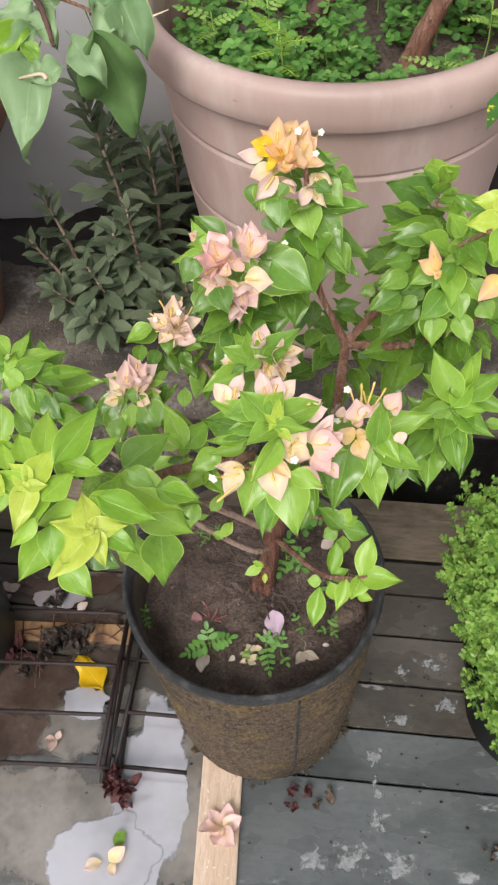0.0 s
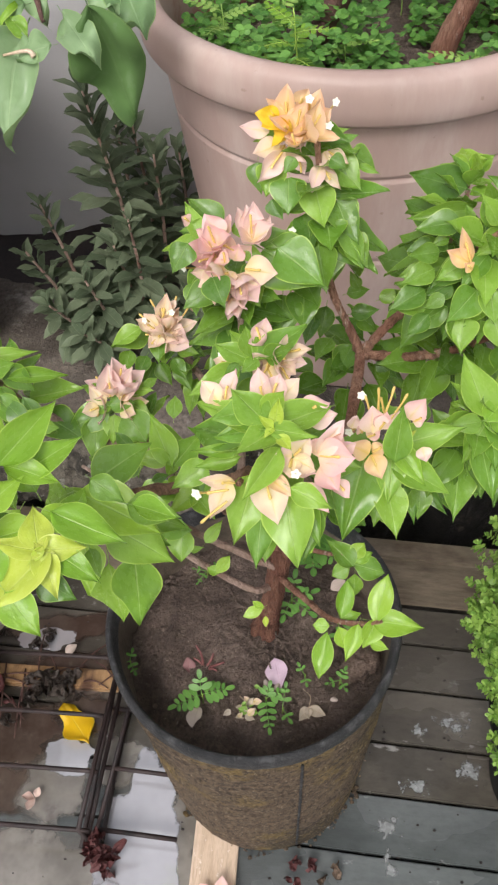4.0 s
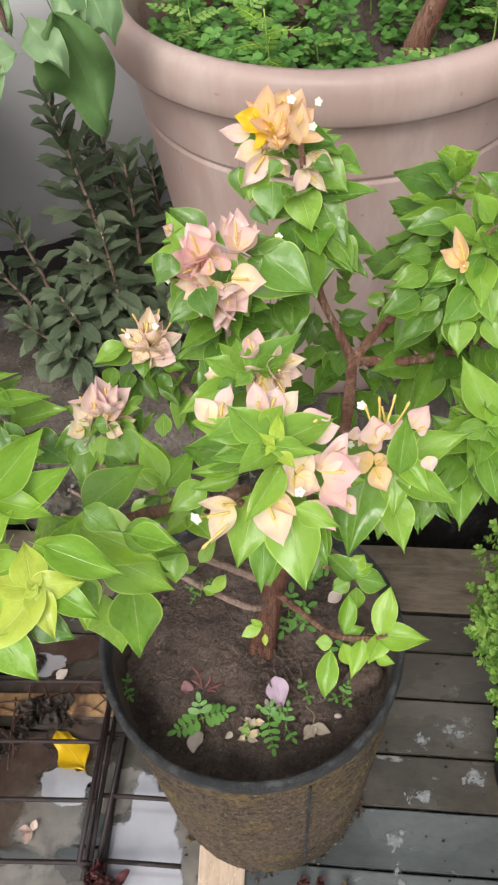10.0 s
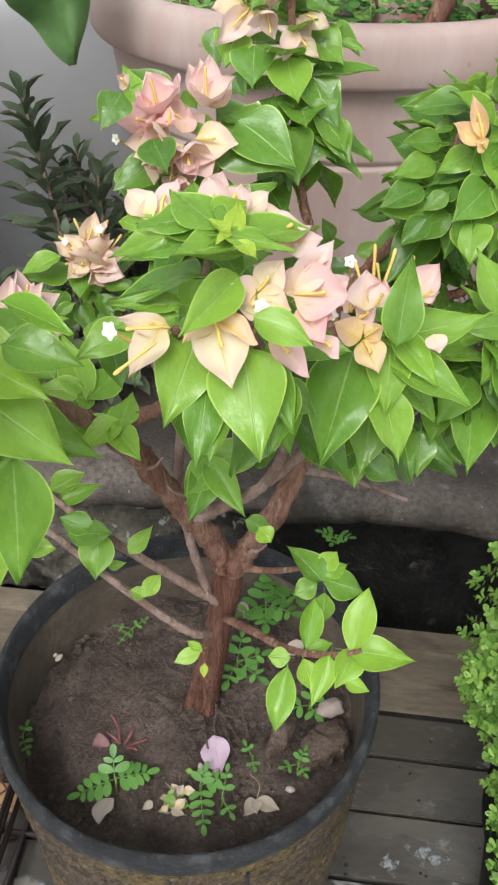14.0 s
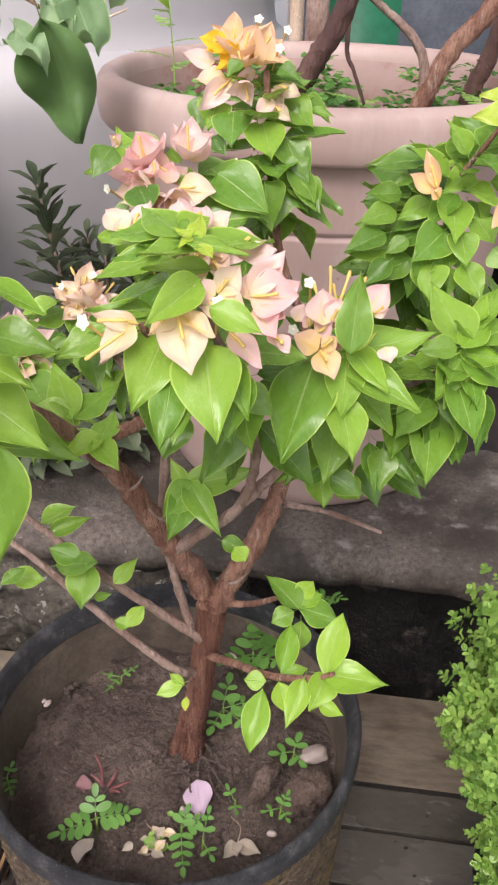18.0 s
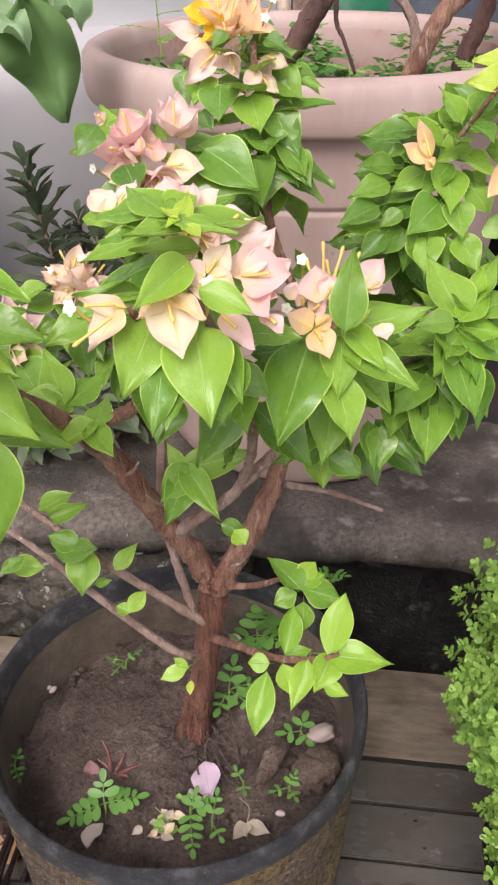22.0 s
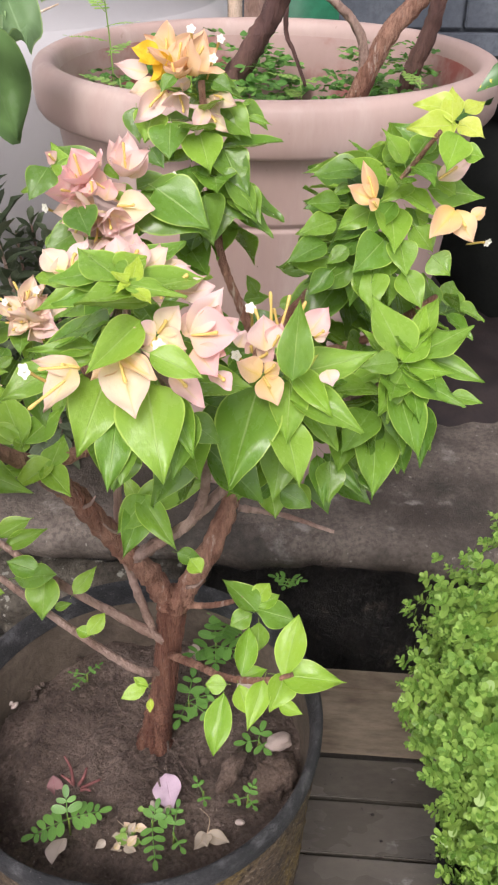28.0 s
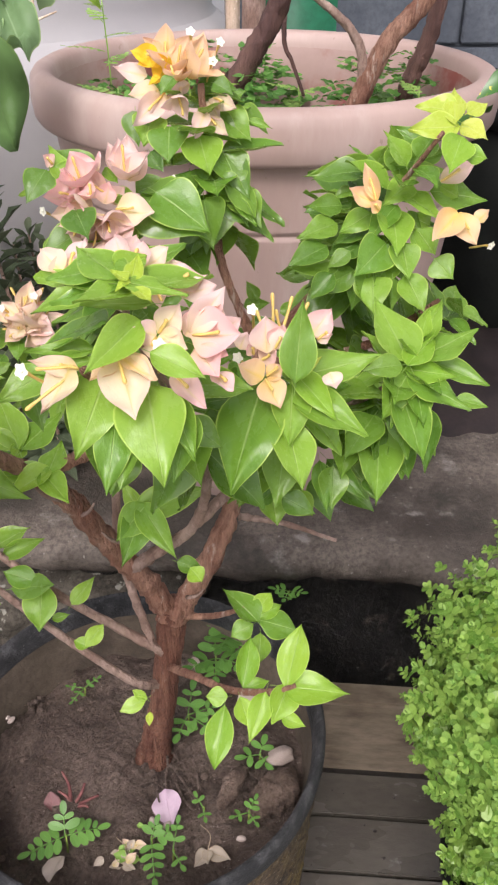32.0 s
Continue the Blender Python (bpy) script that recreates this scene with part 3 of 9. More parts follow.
def bract_at(parent, base, tip, width, normal, mat, flower=False):
    """A papery bract from base to tip; one that carries a flower has the slim tube along its keel."""
    b, d, n = Vector(base), Vector(tip) - Vector(base), Vector(normal)
    m = facing(base, d, normal, d.length) @ Matrix.Diagonal((width / d.length, 1, 1, 1))
    part("bract", blade(mat, "set_bract", RND.randrange(6)), None, parent, m=m)
    if flower:
        tube_to(parent, b + n * 0.001, b + d * RND.uniform(0.38, 0.62) + n * 0.0030)


def tube_to(parent, base, tip):
    """A slim flower tube with a swollen end."""
    if "tube" not in TUBES:
        TUBES["tube"] = mesh_of("flower_tube", tube([(0, 0, 0, 0.05), (0.01, 0, 0.35, 0.075), (0.03, 0, 0.7, 0.06), (0.0, 0.02, 0.92, 0.09), (0, 0.02, 1.0, 0.05)], 6, 3), TUBE)
    d = Vector(tip) - Vector(base)
    m = facing(base, d.orthogonal(), d, 1.0) @ Matrix.Diagonal((0.0118, 0.0118, d.length, 1))
    return part("flower_tube", TUBES["tube"], None, parent, m=m)


TUBES = {}


def shoot(parent, foot, tip, count, size, mats, spread=(100, 35), lean=0.25, young=3, spin=0.0, reach=0.0):
    """Leaves in a spiral round the upper stretch of a stem: old ones spread and hang, the youngest close round the tip."""
    foot, tip = Vector(foot), Vector(tip)
    axis = (tip - foot).normalized()
    side = axis.orthogonal().normalized()
    for k in range(count):
        f = k / max(count - 1, 1)
        a = radians(137.5 * k + spin + RND.uniform(-14, 14))
        out = Matrix.Rotation(a, 3, axis) @ side
        ang = radians(spread[0] + (spread[1] - spread[0]) * f + RND.uniform(-10, 10))
        d = axis * math.cos(ang) + out * math.sin(ang)
        d.z -= lean * (1 - f) * RND.uniform(0.6, 1.4)
        d.normalize()
        long = size * (1.0 - 0.45 * f ** 2) * RND.uniform(0.85, 1.12)
        mat = mats[min(int(f * len(mats)), len(mats) - 1)]
        nrm = axis * 0.7 + Vector((0, -0.25, 0.75)) + out * 0.15
        base = foot.lerp(tip, f) + d * (0.12 * long + reach * (1 - f))
        put_leaf(parent, base, d, nrm, long, mat)


def floret(parent, at, axis, size=0.0064):
    bm = bmesh.new()
    c = bm.verts.new((0, 0, -0.08))
    ring = []
    for k in range(20):
        a = 2 * math.pi * k / 20
        r = (0.5, 0.5, 0.38, 0.40)[k % 4]
        ring.append(bm.verts.new((r * math.cos(a), r * math.sin(a), 0.1 * r)))
    for k in range(20):
        bm.faces.new((c, ring[k], ring[(k + 1) % 20]))
    bmesh.ops.create_uvsphere(bm, u_segments=8, v_segments=5, radius=0.12)
    y = Vector(axis).normalized()
    part("floret", bm, FLORET, parent, "small white star-shaped floret", m=facing(at, y.orthogonal(), y, size))
    tube_to(parent, Vector(at) - y * 0.020 - Vector((0, 0, 0.012)), Vector(at) - y * 0.0005)


def flower_to(parent, base, mouth, mat):
    """One flower: three cupped papery bracts round slim tubes, opening from base towards mouth."""
    base, axis = Vector(base), Vector(mouth) - Vector(base)
    size = axis.length * 0.86
    axis.normalize()
    side = axis.orthogonal().normalized()
    spin = RND.uniform(0, 120)
    for k in range(3):
        out = Matrix.Rotation(radians(120 * k + spin + RND.uniform(-14, 14)), 3, axis) @ side
        ang = radians(34 + RND.uniform(-9, 14))
        d = axis * math.cos(ang) + out * math.sin(ang)
        put_leaf(parent, base, d, axis - out * 0.5, size * RND.uniform(0.9, 1.08), mat, "bract")
        if k == 0:
            td = (axis * math.cos(ang * 0.7) + out * math.sin(ang * 0.7)).normalized()
            tube_to(parent, base + out * size * 0.04, base + td * size * RND.uniform(0.66, 0.9))


def plant_stem(parent, name, points, mat, sides=8, rough=0.25, label=""):
    return part(name, tube(points, sides + 4, 14, rough, len(points) + points[0][0] * 50), mat, parent, label)


def mound(radius, height, cells, seed, at=(0, 0, 0), rim_drop=0.0):
    """A lumpy round patch of soil."""
    bm = bmesh.new()
    rings = [[bm.verts.new((at[0], at[1], at[2] + height + 0.006 * noise.noise((seed, 0, 0))))]]
    for i in range(1, cells + 1):
        r = radius * i / cells
        n = 128
        ring = []
        for k in range(n):
            a = 2 * math.pi * k / n
            x, y = r * math.cos(a), r * math.sin(a)
            z = height * (1 - (i / cells) ** 2) + 0.012 * noise.noise((x * 18 + seed, y * 18, 0)) + 0.009 * noise.noise((x * 55, y * 55, seed)) + 0.005 * noise.noise((x * 130, y * 130, seed))
            ring.append(bm.verts.new((at[0] + x, at[1] + y, at[2] + z)))
        rings.append(ring)
    for k in range(128):
        bm.faces.new((rings[0][0], rings[1][k], rings[1][(k + 1) % 128]))
    for lo, hi in zip(rings[1:], rings[2:]):
        for k in range(128):
            bm.faces.new((lo[k], hi[k], hi[(k + 1) % 128], lo[(k + 1) % 128]))
    return bm


# ---- setting ----
SKEW = -6.5                       # planks and ledge run a little askew
LEDGE_Z = 0.32


def skewed(x, y):
    c, s = math.cos(radians(SKEW)), math.sin(radians(SKEW))
    return Vector((c * x - s * y, s * x + c * y, 0))


bm = bmesh.new()
bmesh.ops.create_grid(bm, x_segments=8, y_segments=8, size=60)
ground = part("ground", bm, BOUNCE_GROUND, m=Matrix.Translation((0, 0, -0.06)))
tagged(ground, "ground round the terrace, made pale to bounce light upward", "ground", kind="structure")

# ledge: a rough concrete step that carries the large pots
bm = bmesh.new()
NX, prof = 240, ((0.06, 0.0), (0.07, 0.06), (0.06, 0.14), (0.055, 0.215), (0.024, 0.264), (-0.006, 0.280), (-0.010, 0.298), (-0.001, 0.313), (0.022, 0.32), (0.10, 0.32), (0.2, 0.32), (0.4, 0.32), (0.8, 0.32), (1.9, 0.32), (1.9, 0.0))
rows = []
for i in range(NX + 1):
    x = -1.8 + 3.6 * i / NX
    row = []
    for k, (d, z) in enumerate(prof):
        y = 0.815 + d
        jag = (0.045 * noise.noise((x * 6, z * 8, 3)) + 0.024 * noise.noise((x * 22, z * 22, 7)) + 0.010 * noise.noise((x * 60, z * 60, 5))) * (0.35 if 5 <= k else 1) if k < 8 else 0
        dz = (0.010 * noise.noise((x * 5, d * 5, 1)) + 0.006 * noise.noise((x * 22, d * 20, 4))) if 6 <= k < 14 else 0
        q = skewed(x, y + jag)
        row.append(bm.verts.new((q.x, q.y, z - 0.06 * (k in (0, 14)) + dz)))
    rows.append(row)
for a, b in zip(rows, rows[1:]):
    for k in range(len(prof) - 1):
        f = bm.faces.new((a[k], b[k], b[k + 1], a[k + 1]))
        # faces under the lip take the colour darkened for shade
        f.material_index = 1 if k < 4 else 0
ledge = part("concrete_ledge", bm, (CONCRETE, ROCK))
tagged(ledge, "weathered grey concrete ledge, broken wet face coloured black as a shaded hollow", "ledge", kind="structure")

# walls behind
bm = box(bmesh.new(), (3.2, 0.12, 2.6), (-1.52, 2.75, 1.3))
tagged(part("wall_west", bm, WHITE_WALL, smooth=False), "pale grey-white painted wall", "wall", kind="structure")
bm = box(bmesh.new(), (2.6, 0.12, 2.4), (1.40, 2.72, 1.2))
wall_2 = tagged(part("wall_north", bm, SLATE, smooth=False), "dark blue-grey slate block wall", "wall", kind="structure")

# floor: boards over a dark bed
bm = box(bmesh.new(), (2.6, 1.62, 0.02), (0, -0.06, -0.032), SKEW)
floor = tagged(part("floor", bm, UNDER, smooth=False), "dark wet bed under the floor boards", "floor", kind="structure")
JOINTS = (0.745, 0.681, 0.605, 0.522, 0.4484, 0.3695, 0.195, 0.02, -0.155, -0.33, -0.50)
for k, (far, near) in enumerate(zip(JOINTS, JOINTS[1:])):
    bm = bmesh.new()
    rnd = random.Random(k)
    box(bm, (2.4, far - near - 0.0042, 0.02), (0.37 * k, (far + near) / 2, 0), 0, 0.0016)
    bmesh.ops.subdivide_edges(bm, edges=[e for e in bm.edges if abs(e.verts[0].co.x - e.verts[1].co.x) > 1], cuts=60)
    for v in bm.verts:
        v.co.z += 0.0012 * noise.noise((v.co.x * 3, v.co.y * 20, k))
        v.co.y += 0.0012 * noise.noise((v.co.x * 9, k, 2.0))
    q = skewed(-0.37 * k, 0)
    part("plank", bm, PLANK if k > 3 else PLANK_BROWN, floor, smooth=False,
         m=Matrix.Translation((q.x, q.y, -0.010 + rnd.uniform(-0.001, 0.001))) @ Matrix.Rotation(radians(SKEW), 4, "Z"))

# beam on edge in front of the ledge
bm = bmesh.new()
box(bm, (2.2, 0.036, 0.135), (0, 0, 0), 0, 0.004)
q = skewed(0.0, 0.765)
beam = part("wooden_beam", bm, BEAM, smooth=False, m=Matrix.Translation((q.x, q.y, 0.0675)) @ Matrix.Rotation(radians(SKEW), 4, "Z"))
tagged(beam, "pale weathered wooden board standing on edge", "board")

# ---- main pot ----
POT = (-0.036, 0.492)
pot = thing("plant_pot", "round dark mossy pot with a black rubbery rim", "pot", (*POT, 0))
bm = lathe([(0.0, 0.012), (0.120, 0.010), (0.128, 0.002), (0.131, 0.006)] + [(0.131 + 0.0243 * (k / 110) ** 0.9, 0.006 + 0.384 * k / 110) for k in range(1, 111)] + [(0.153, 0.395), (0.1495, 0.396), (0.1485, 0.385)], 320, 0.012)
for v in bm.verts:
    if 0.01 < v.co.z < 0.37 and v.co.x ** 2 + v.co.y ** 2 > 0.0165:
        k = 1 + 0.008 * noise.noise(v.co * 45) + 0.009 * noise.noise(v.co * 130) + 0.010 * max(0, noise.noise(v.co * 260))
        v.co.x, v.co.y = v.co.x * k, v.co.y * k
part("body", bm, POT_MOSS, pot)
bm = lathe([(0.1490, 0.392), (0.1478, 0.380), (0.1468, 0.365), (0.1456, 0.352), (0.1440, 0.340), (0.1420, 0.31)], 160, 0.012)
for v in bm.verts:
    k = 1 + 0.010 * noise.noise(v.co * 30) + 0.006 * noise.noise(v.co * 90)
    v.co.x, v.co.y = v.co.x * k, v.co.y * k
part("inside_wall", bm, POT_INSIDE, pot, "inner wall smeared with dried brown mud")
part("rim", lathe([(0.1555, 0.386), (0.1574, 0.389), (0.1582, 0.395), (0.1580, 0.404), (0.1566, 0.4090), (0.1545, 0.4115), (0.1520, 0.4098), (0.1500, 0.404), (0.1480, 0.394), (0.1474, 0.386)], 200, 0.012), POT_RIM, pot, "black rubbery rim")
sa = radians(-71)
part("seam", tube([((0.1312 + 0.0243 * (z / 0.366) ** 0.9) * math.cos(sa), (0.1312 + 0.0243 * (z / 0.366) ** 0.9) * math.sin(sa), 0.006 + z, 0.0016) for z in (0.01, 0.07, 0.14, 0.21, 0.28, 0.34, 0.366)], 6, 8, 0.6), POT_RIM, pot, "dark vertical joint")
part("soil", mound(0.147, 0.008, 48, 4.0, (0, 0, 0.331)), SOIL, pot, "dark damp soil with fine roots")

# ---- bougainvillea ----
plant = thing("bougainvillea", "small bougainvillea with peach and pink bracts", "plant", (0, 0, 0))
trunk = plant_stem(plant, "trunk", [(-0.028, 0.512, 0.310, 0.0200), (-0.027, 0.512, 0.330, 0.0172), (-0.025, 0.513, 0.346, 0.0142), (-0.021, 0.514, 0.372, 0.0122), (-0.016, 0.516, 0.40, 0.0112), (-0.008, 0.519, 0.46, 0.0108), (-0.004, 0.521, 0.50, 0.0122), (-0.002, 0.522, 0.515, 0.0105)], BARK_RED, 30, 0.16)
br_right = plant_stem(plant, "branch", [(-0.004, 0.521, 0.492, 0.0090), (0.008, 0.512, 0.525, 0.0086), (0.033, 0.503, 0.588, 0.0077), (0.053, 0.522, 0.645, 0.0054), (0.068, 0.585, 0.705, 0.0043)], BARK, 12, 0.35)
br_left = plant_stem(plant, "branch", [(-0.004, 0.523, 0.492, 0.0094), (-0.018, 0.512, 0.540, 0.0088), (-0.038, 0.489, 0.596, 0.0081), (-0.059, 0.460, 0.662, 0.0072), (-0.078, 0.436, 0.705, 0.0050), (-0.105, 0.385, 0.762, 0.0035), (-0.125, 0.345, 0.80, 0.0027)], BARK, 12, 0.4)
br_top = plant_stem(plant, "branch", [(0.068, 0.585, 0.700, 0.0045), (0.054, 0.586, 0.735, 0.0034), (0.040, 0.585, 0.775, 0.0030), (0.032, 0.602, 0.83, 0.0025), (0.028, 0.618, 0.885, 0.0023)], BARK, 8, 0.4)
br_right2 = plant_stem(plant, "branch", [(0.068, 0.585, 0.700, 0.0045), (0.092, 0.592, 0.73, 0.0037), (0.120, 0.590, 0.765, 0.0028), (0.150, 0.575, 0.82, 0.0020), (0.172, 0.540, 0.872, 0.0014)], BARK, 8, 0.4)
br_right3 = plant_stem(plant, "branch", [(0.068, 0.585, 0.700, 0.0045), (0.108, 0.580, 0.70, 0.0038), (0.150, 0.570, 0.72, 0.0032), (0.190, 0.56, 0.755, 0.0024)], BARK, 8, 0.4)
br_right2b = plant_stem(plant, "branch", [(0.112, 0.590, 0.755, 0.0030), (0.132, 0.622, 0.775, 0.0026), (0.150, 0.650, 0.800, 0.0020), (0.161, 0.695, 0.808, 0.0014)], BARK, 7, 0.3)
br_mid = plant_stem(plant, "branch", [(-0.030, 0.498, 0.572, 0.0050), (-0.012, 0.480, 0.600, 0.0042), (0.020, 0.455, 0.648, 0.0034), (0.028, 0.420, 0.72, 0.0029), (0.012, 0.385, 0.785, 0.0024), (0.0, 0.362, 0.825, 0.0016)], BARK_GREY, 8, 0.4)
br_side = plant_stem(plant, "branch", [(0.020, 0.455, 0.648, 0.0042), (0.058, 0.455, 0.690, 0.0032), (0.100, 0.470, 0.715, 0.0026), (0.147, 0.458, 0.752, 0.0016)], BARK_GREY, 8, 0.3)
br_pink = plant_stem(plant, "branch", [(-0.020, 0.515, 0.475, 0.0034), (-0.032, 0.512, 0.535, 0.0034), (-0.040, 0.515, 0.60, 0.0034), (-0.030, 0.535, 0.71, 0.0032), (-0.034, 0.560, 0.80, 0.0024)], BARK_GREY, 8, 0.3)
br_beige = plant_stem(plant, "branch", [(-0.036, 0.522, 0.645, 0.004), (-0.060, 0.560, 0.670, 0.0034), (-0.095, 0.598, 0.705, 0.0026)], BARK_GREY, 7, 0.3)
br_tuft = plant_stem(plant, "branch", [(-0.031, 0.53, 0.70, 0.003), (-0.02, 0.485, 0.76, 0.0026), (-0.013, 0.457, 0.815, 0.0018)], BARK_GREY, 7, 0.3)
br_fl = plant_stem(plant, "branch", [(-0.062, 0.458, 0.668, 0.0045), (-0.092, 0.466, 0.686, 0.0036), (-0.122, 0.506, 0.692, 0.003), (-0.141, 0.530, 0.70, 0.0022)], BARK_GREY, 7, 0.3)
br_far = plant_stem(plant, "branch", [(-0.086, 0.464, 0.683, 0.0036), (-0.15, 0.50, 0.69, 0.0034), (-0.21, 0.512, 0.72, 0.003), (-0.236, 0.513, 0.775, 0.0022)], BARK_GREY, 7, 0.3)
plant_stem(plant, "branch", [(-0.074, 0.440, 0.694, 0.0044), (-0.058, 0.436, 0.708, 0.0040), (-0.036, 0.430, 0.724, 0.0037), (-0.022, 0.405, 0.765, 0.0028), (-0.024, 0.355, 0.815, 0.0018)], BARK, 8, 0.4)
br_lowA = plant_stem(plant, "branch", [(-0.010, 0.517, 0.462, 0.0046), (-0.024, 0.511, 0.480, 0.0040), (-0.089, 0.512, 0.534, 0.0033), (-0.128, 0.520, 0.566, 0.0028), (-0.160, 0.526, 0.590, 0.0022), (-0.186, 0.530, 0.615, 0.0014)], BARK_GREY, 8, 0.3)
br_lowB = plant_stem(plant, "branch", [(-0.018, 0.512, 0.430, 0.0040), (-0.037, 0.494, 0.456, 0.0035), (-0.090, 0.496, 0.509, 0.0030), (-0.129, 0.502, 0.548, 0.0026), (-0.165, 0.508, 0.578, 0.0021), (-0.192, 0.510, 0.606, 0.0014)], BARK_GREY, 8, 0.3)
twig_r = plant_stem(plant, "twig", [(-0.006, 0.508, 0.455, 0.0036), (0.015, 0.465, 0.492, 0.003), (0.040, 0.424, 0.524, 0.0026), (0.068, 0.414, 0.532, 0.0022), (0.085, 0.412, 0.540, 0.0016)], BARK, 7, 0.3)
twig_m = plant_stem(plant, "twig", [(0.005, 0.516, 0.505, 0.003), (0.030, 0.495, 0.525, 0.0024), (0.052, 0.470, 0.556, 0.0016)], BARK, 7, 0.2)
twig_dry = plant_stem(plant, "dry_twig", [(0.050, 0.520, 0.602, 0.003), (0.085, 0.514, 0.598, 0.0020), (0.122, 0.506, 0.588, 0.0013)], BARK_GREY, 7, 0.5)
for k, (x, y, z) in enumerate(((-0.036, 0.486, 0.600), (-0.046, 0.475, 0.628), (-0.056, 0.462, 0.650), (-0.030, 0.480, 0.612), (0.010, 0.500, 0.540), (-0.062, 0.450, 0.672))):
    part("thorn", tube([(x, y, z, 0.0018), (x + 0.008 * (-1) ** k, y - 0.009, z + 0.010, 0.0013), (x + 0.013 * (-1) ** k, y - 0.013, z + 0.02, 0.0006)], 5, 3), BARK_GREY, br_left, "grey stub of a pruned twig")

# fill of older leaves behind the outer ones; their darker green paints shadow between leaves
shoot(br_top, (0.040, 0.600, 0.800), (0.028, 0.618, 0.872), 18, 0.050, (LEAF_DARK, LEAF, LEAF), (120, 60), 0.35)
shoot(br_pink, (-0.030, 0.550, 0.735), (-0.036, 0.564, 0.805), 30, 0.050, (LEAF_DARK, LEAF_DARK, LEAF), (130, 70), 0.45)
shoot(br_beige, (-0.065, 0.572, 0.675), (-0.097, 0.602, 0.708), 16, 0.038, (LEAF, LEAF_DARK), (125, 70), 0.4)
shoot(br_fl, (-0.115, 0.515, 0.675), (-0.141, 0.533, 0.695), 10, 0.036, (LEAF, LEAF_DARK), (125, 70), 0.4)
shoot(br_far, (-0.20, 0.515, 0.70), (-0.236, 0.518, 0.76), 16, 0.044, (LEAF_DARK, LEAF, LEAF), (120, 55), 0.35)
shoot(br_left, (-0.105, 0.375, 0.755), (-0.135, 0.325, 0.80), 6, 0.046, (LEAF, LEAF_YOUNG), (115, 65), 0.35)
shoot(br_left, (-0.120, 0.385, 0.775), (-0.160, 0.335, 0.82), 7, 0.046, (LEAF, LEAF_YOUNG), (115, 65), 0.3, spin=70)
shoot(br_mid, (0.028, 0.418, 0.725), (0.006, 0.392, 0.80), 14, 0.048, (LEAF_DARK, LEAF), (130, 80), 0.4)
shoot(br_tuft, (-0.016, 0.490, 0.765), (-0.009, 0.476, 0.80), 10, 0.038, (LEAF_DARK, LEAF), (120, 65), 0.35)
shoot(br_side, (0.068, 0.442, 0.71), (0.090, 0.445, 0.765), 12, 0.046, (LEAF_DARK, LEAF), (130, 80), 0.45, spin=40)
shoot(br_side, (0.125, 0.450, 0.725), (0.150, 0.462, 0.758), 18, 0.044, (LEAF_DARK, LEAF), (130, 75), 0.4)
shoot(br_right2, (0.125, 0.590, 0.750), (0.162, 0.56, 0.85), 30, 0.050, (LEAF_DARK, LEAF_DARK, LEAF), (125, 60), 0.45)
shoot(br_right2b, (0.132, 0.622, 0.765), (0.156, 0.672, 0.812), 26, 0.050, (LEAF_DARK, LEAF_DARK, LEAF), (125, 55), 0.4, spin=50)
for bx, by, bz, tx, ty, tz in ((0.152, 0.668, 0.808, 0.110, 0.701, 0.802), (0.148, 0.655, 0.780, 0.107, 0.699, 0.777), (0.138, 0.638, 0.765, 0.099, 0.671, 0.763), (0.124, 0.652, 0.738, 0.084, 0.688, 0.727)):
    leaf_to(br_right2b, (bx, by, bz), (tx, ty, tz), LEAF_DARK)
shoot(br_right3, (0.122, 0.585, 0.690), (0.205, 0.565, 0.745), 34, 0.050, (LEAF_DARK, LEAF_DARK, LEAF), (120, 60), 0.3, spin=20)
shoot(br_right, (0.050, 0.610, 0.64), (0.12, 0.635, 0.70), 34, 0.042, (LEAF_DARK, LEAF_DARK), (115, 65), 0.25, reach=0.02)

for tx, ty, tz, mat in ((0.159, 0.735, 0.812, LEAF_YOUNG), (0.138, 0.715, 0.800, LEAF_DARK), (0.184, 0.715, 0.808, LEAF_YOUNG), (0.166, 0.672, 0.832, LEAF_YOUNG), (0.178, 0.690, 0.825, LEAF)):
    leaf_to(br_right2b, (0.161, 0.695, 0.808), (tx, ty, tz), mat)
leaf_to(br_pink, (-0.046, 0.586, 0.834), (-0.0715, 0.605, 0.849), LEAF_DARK)
leaf_to(br_pink, (-0.052, 0.572, 0.828), (-0.076, 0.580, 0.835), LEAF_DARK)

# the outer leaves and bracts, shoot by shoot
leaf_at(br_mid, (-0.0037, 0.3738, 0.8437), (0.0348, 0.3934, 0.8429), 0.0236, (0.00, -0.15, 0.99), LEAF)
leaf_at(br_mid, (-0.0022, 0.3704, 0.8476), (-0.0501, 0.3971, 0.8417), 0.0219, (0.00, -0.15, 0.99), LEAF)
leaf_at(br_mid, (-0.0058, 0.3698, 0.8483), (-0.0396, 0.3704, 0.8411), 0.0174, (0.00, -0.15, 0.99), LEAF)
leaf_at(br_mid, (-0.0071, 0.3718, 0.8499), (-0.0281, 0.3938, 0.8587), 0.0229, (0.00, -0.15, 0.99), LEAF)
leaf_at(br_mid, (0.0011, 0.3692, 0.8316), (-0.0213, 0.3372, 0.8218), 0.0175, (0.20, -0.76, 0.61), LEAF)
leaf_at(br_mid, (-0.0145, 0.3804, 0.8260), (-0.0659, 0.4262, 0.7890), 0.0306, (0.00, -0.30, 0.95), LEAF)
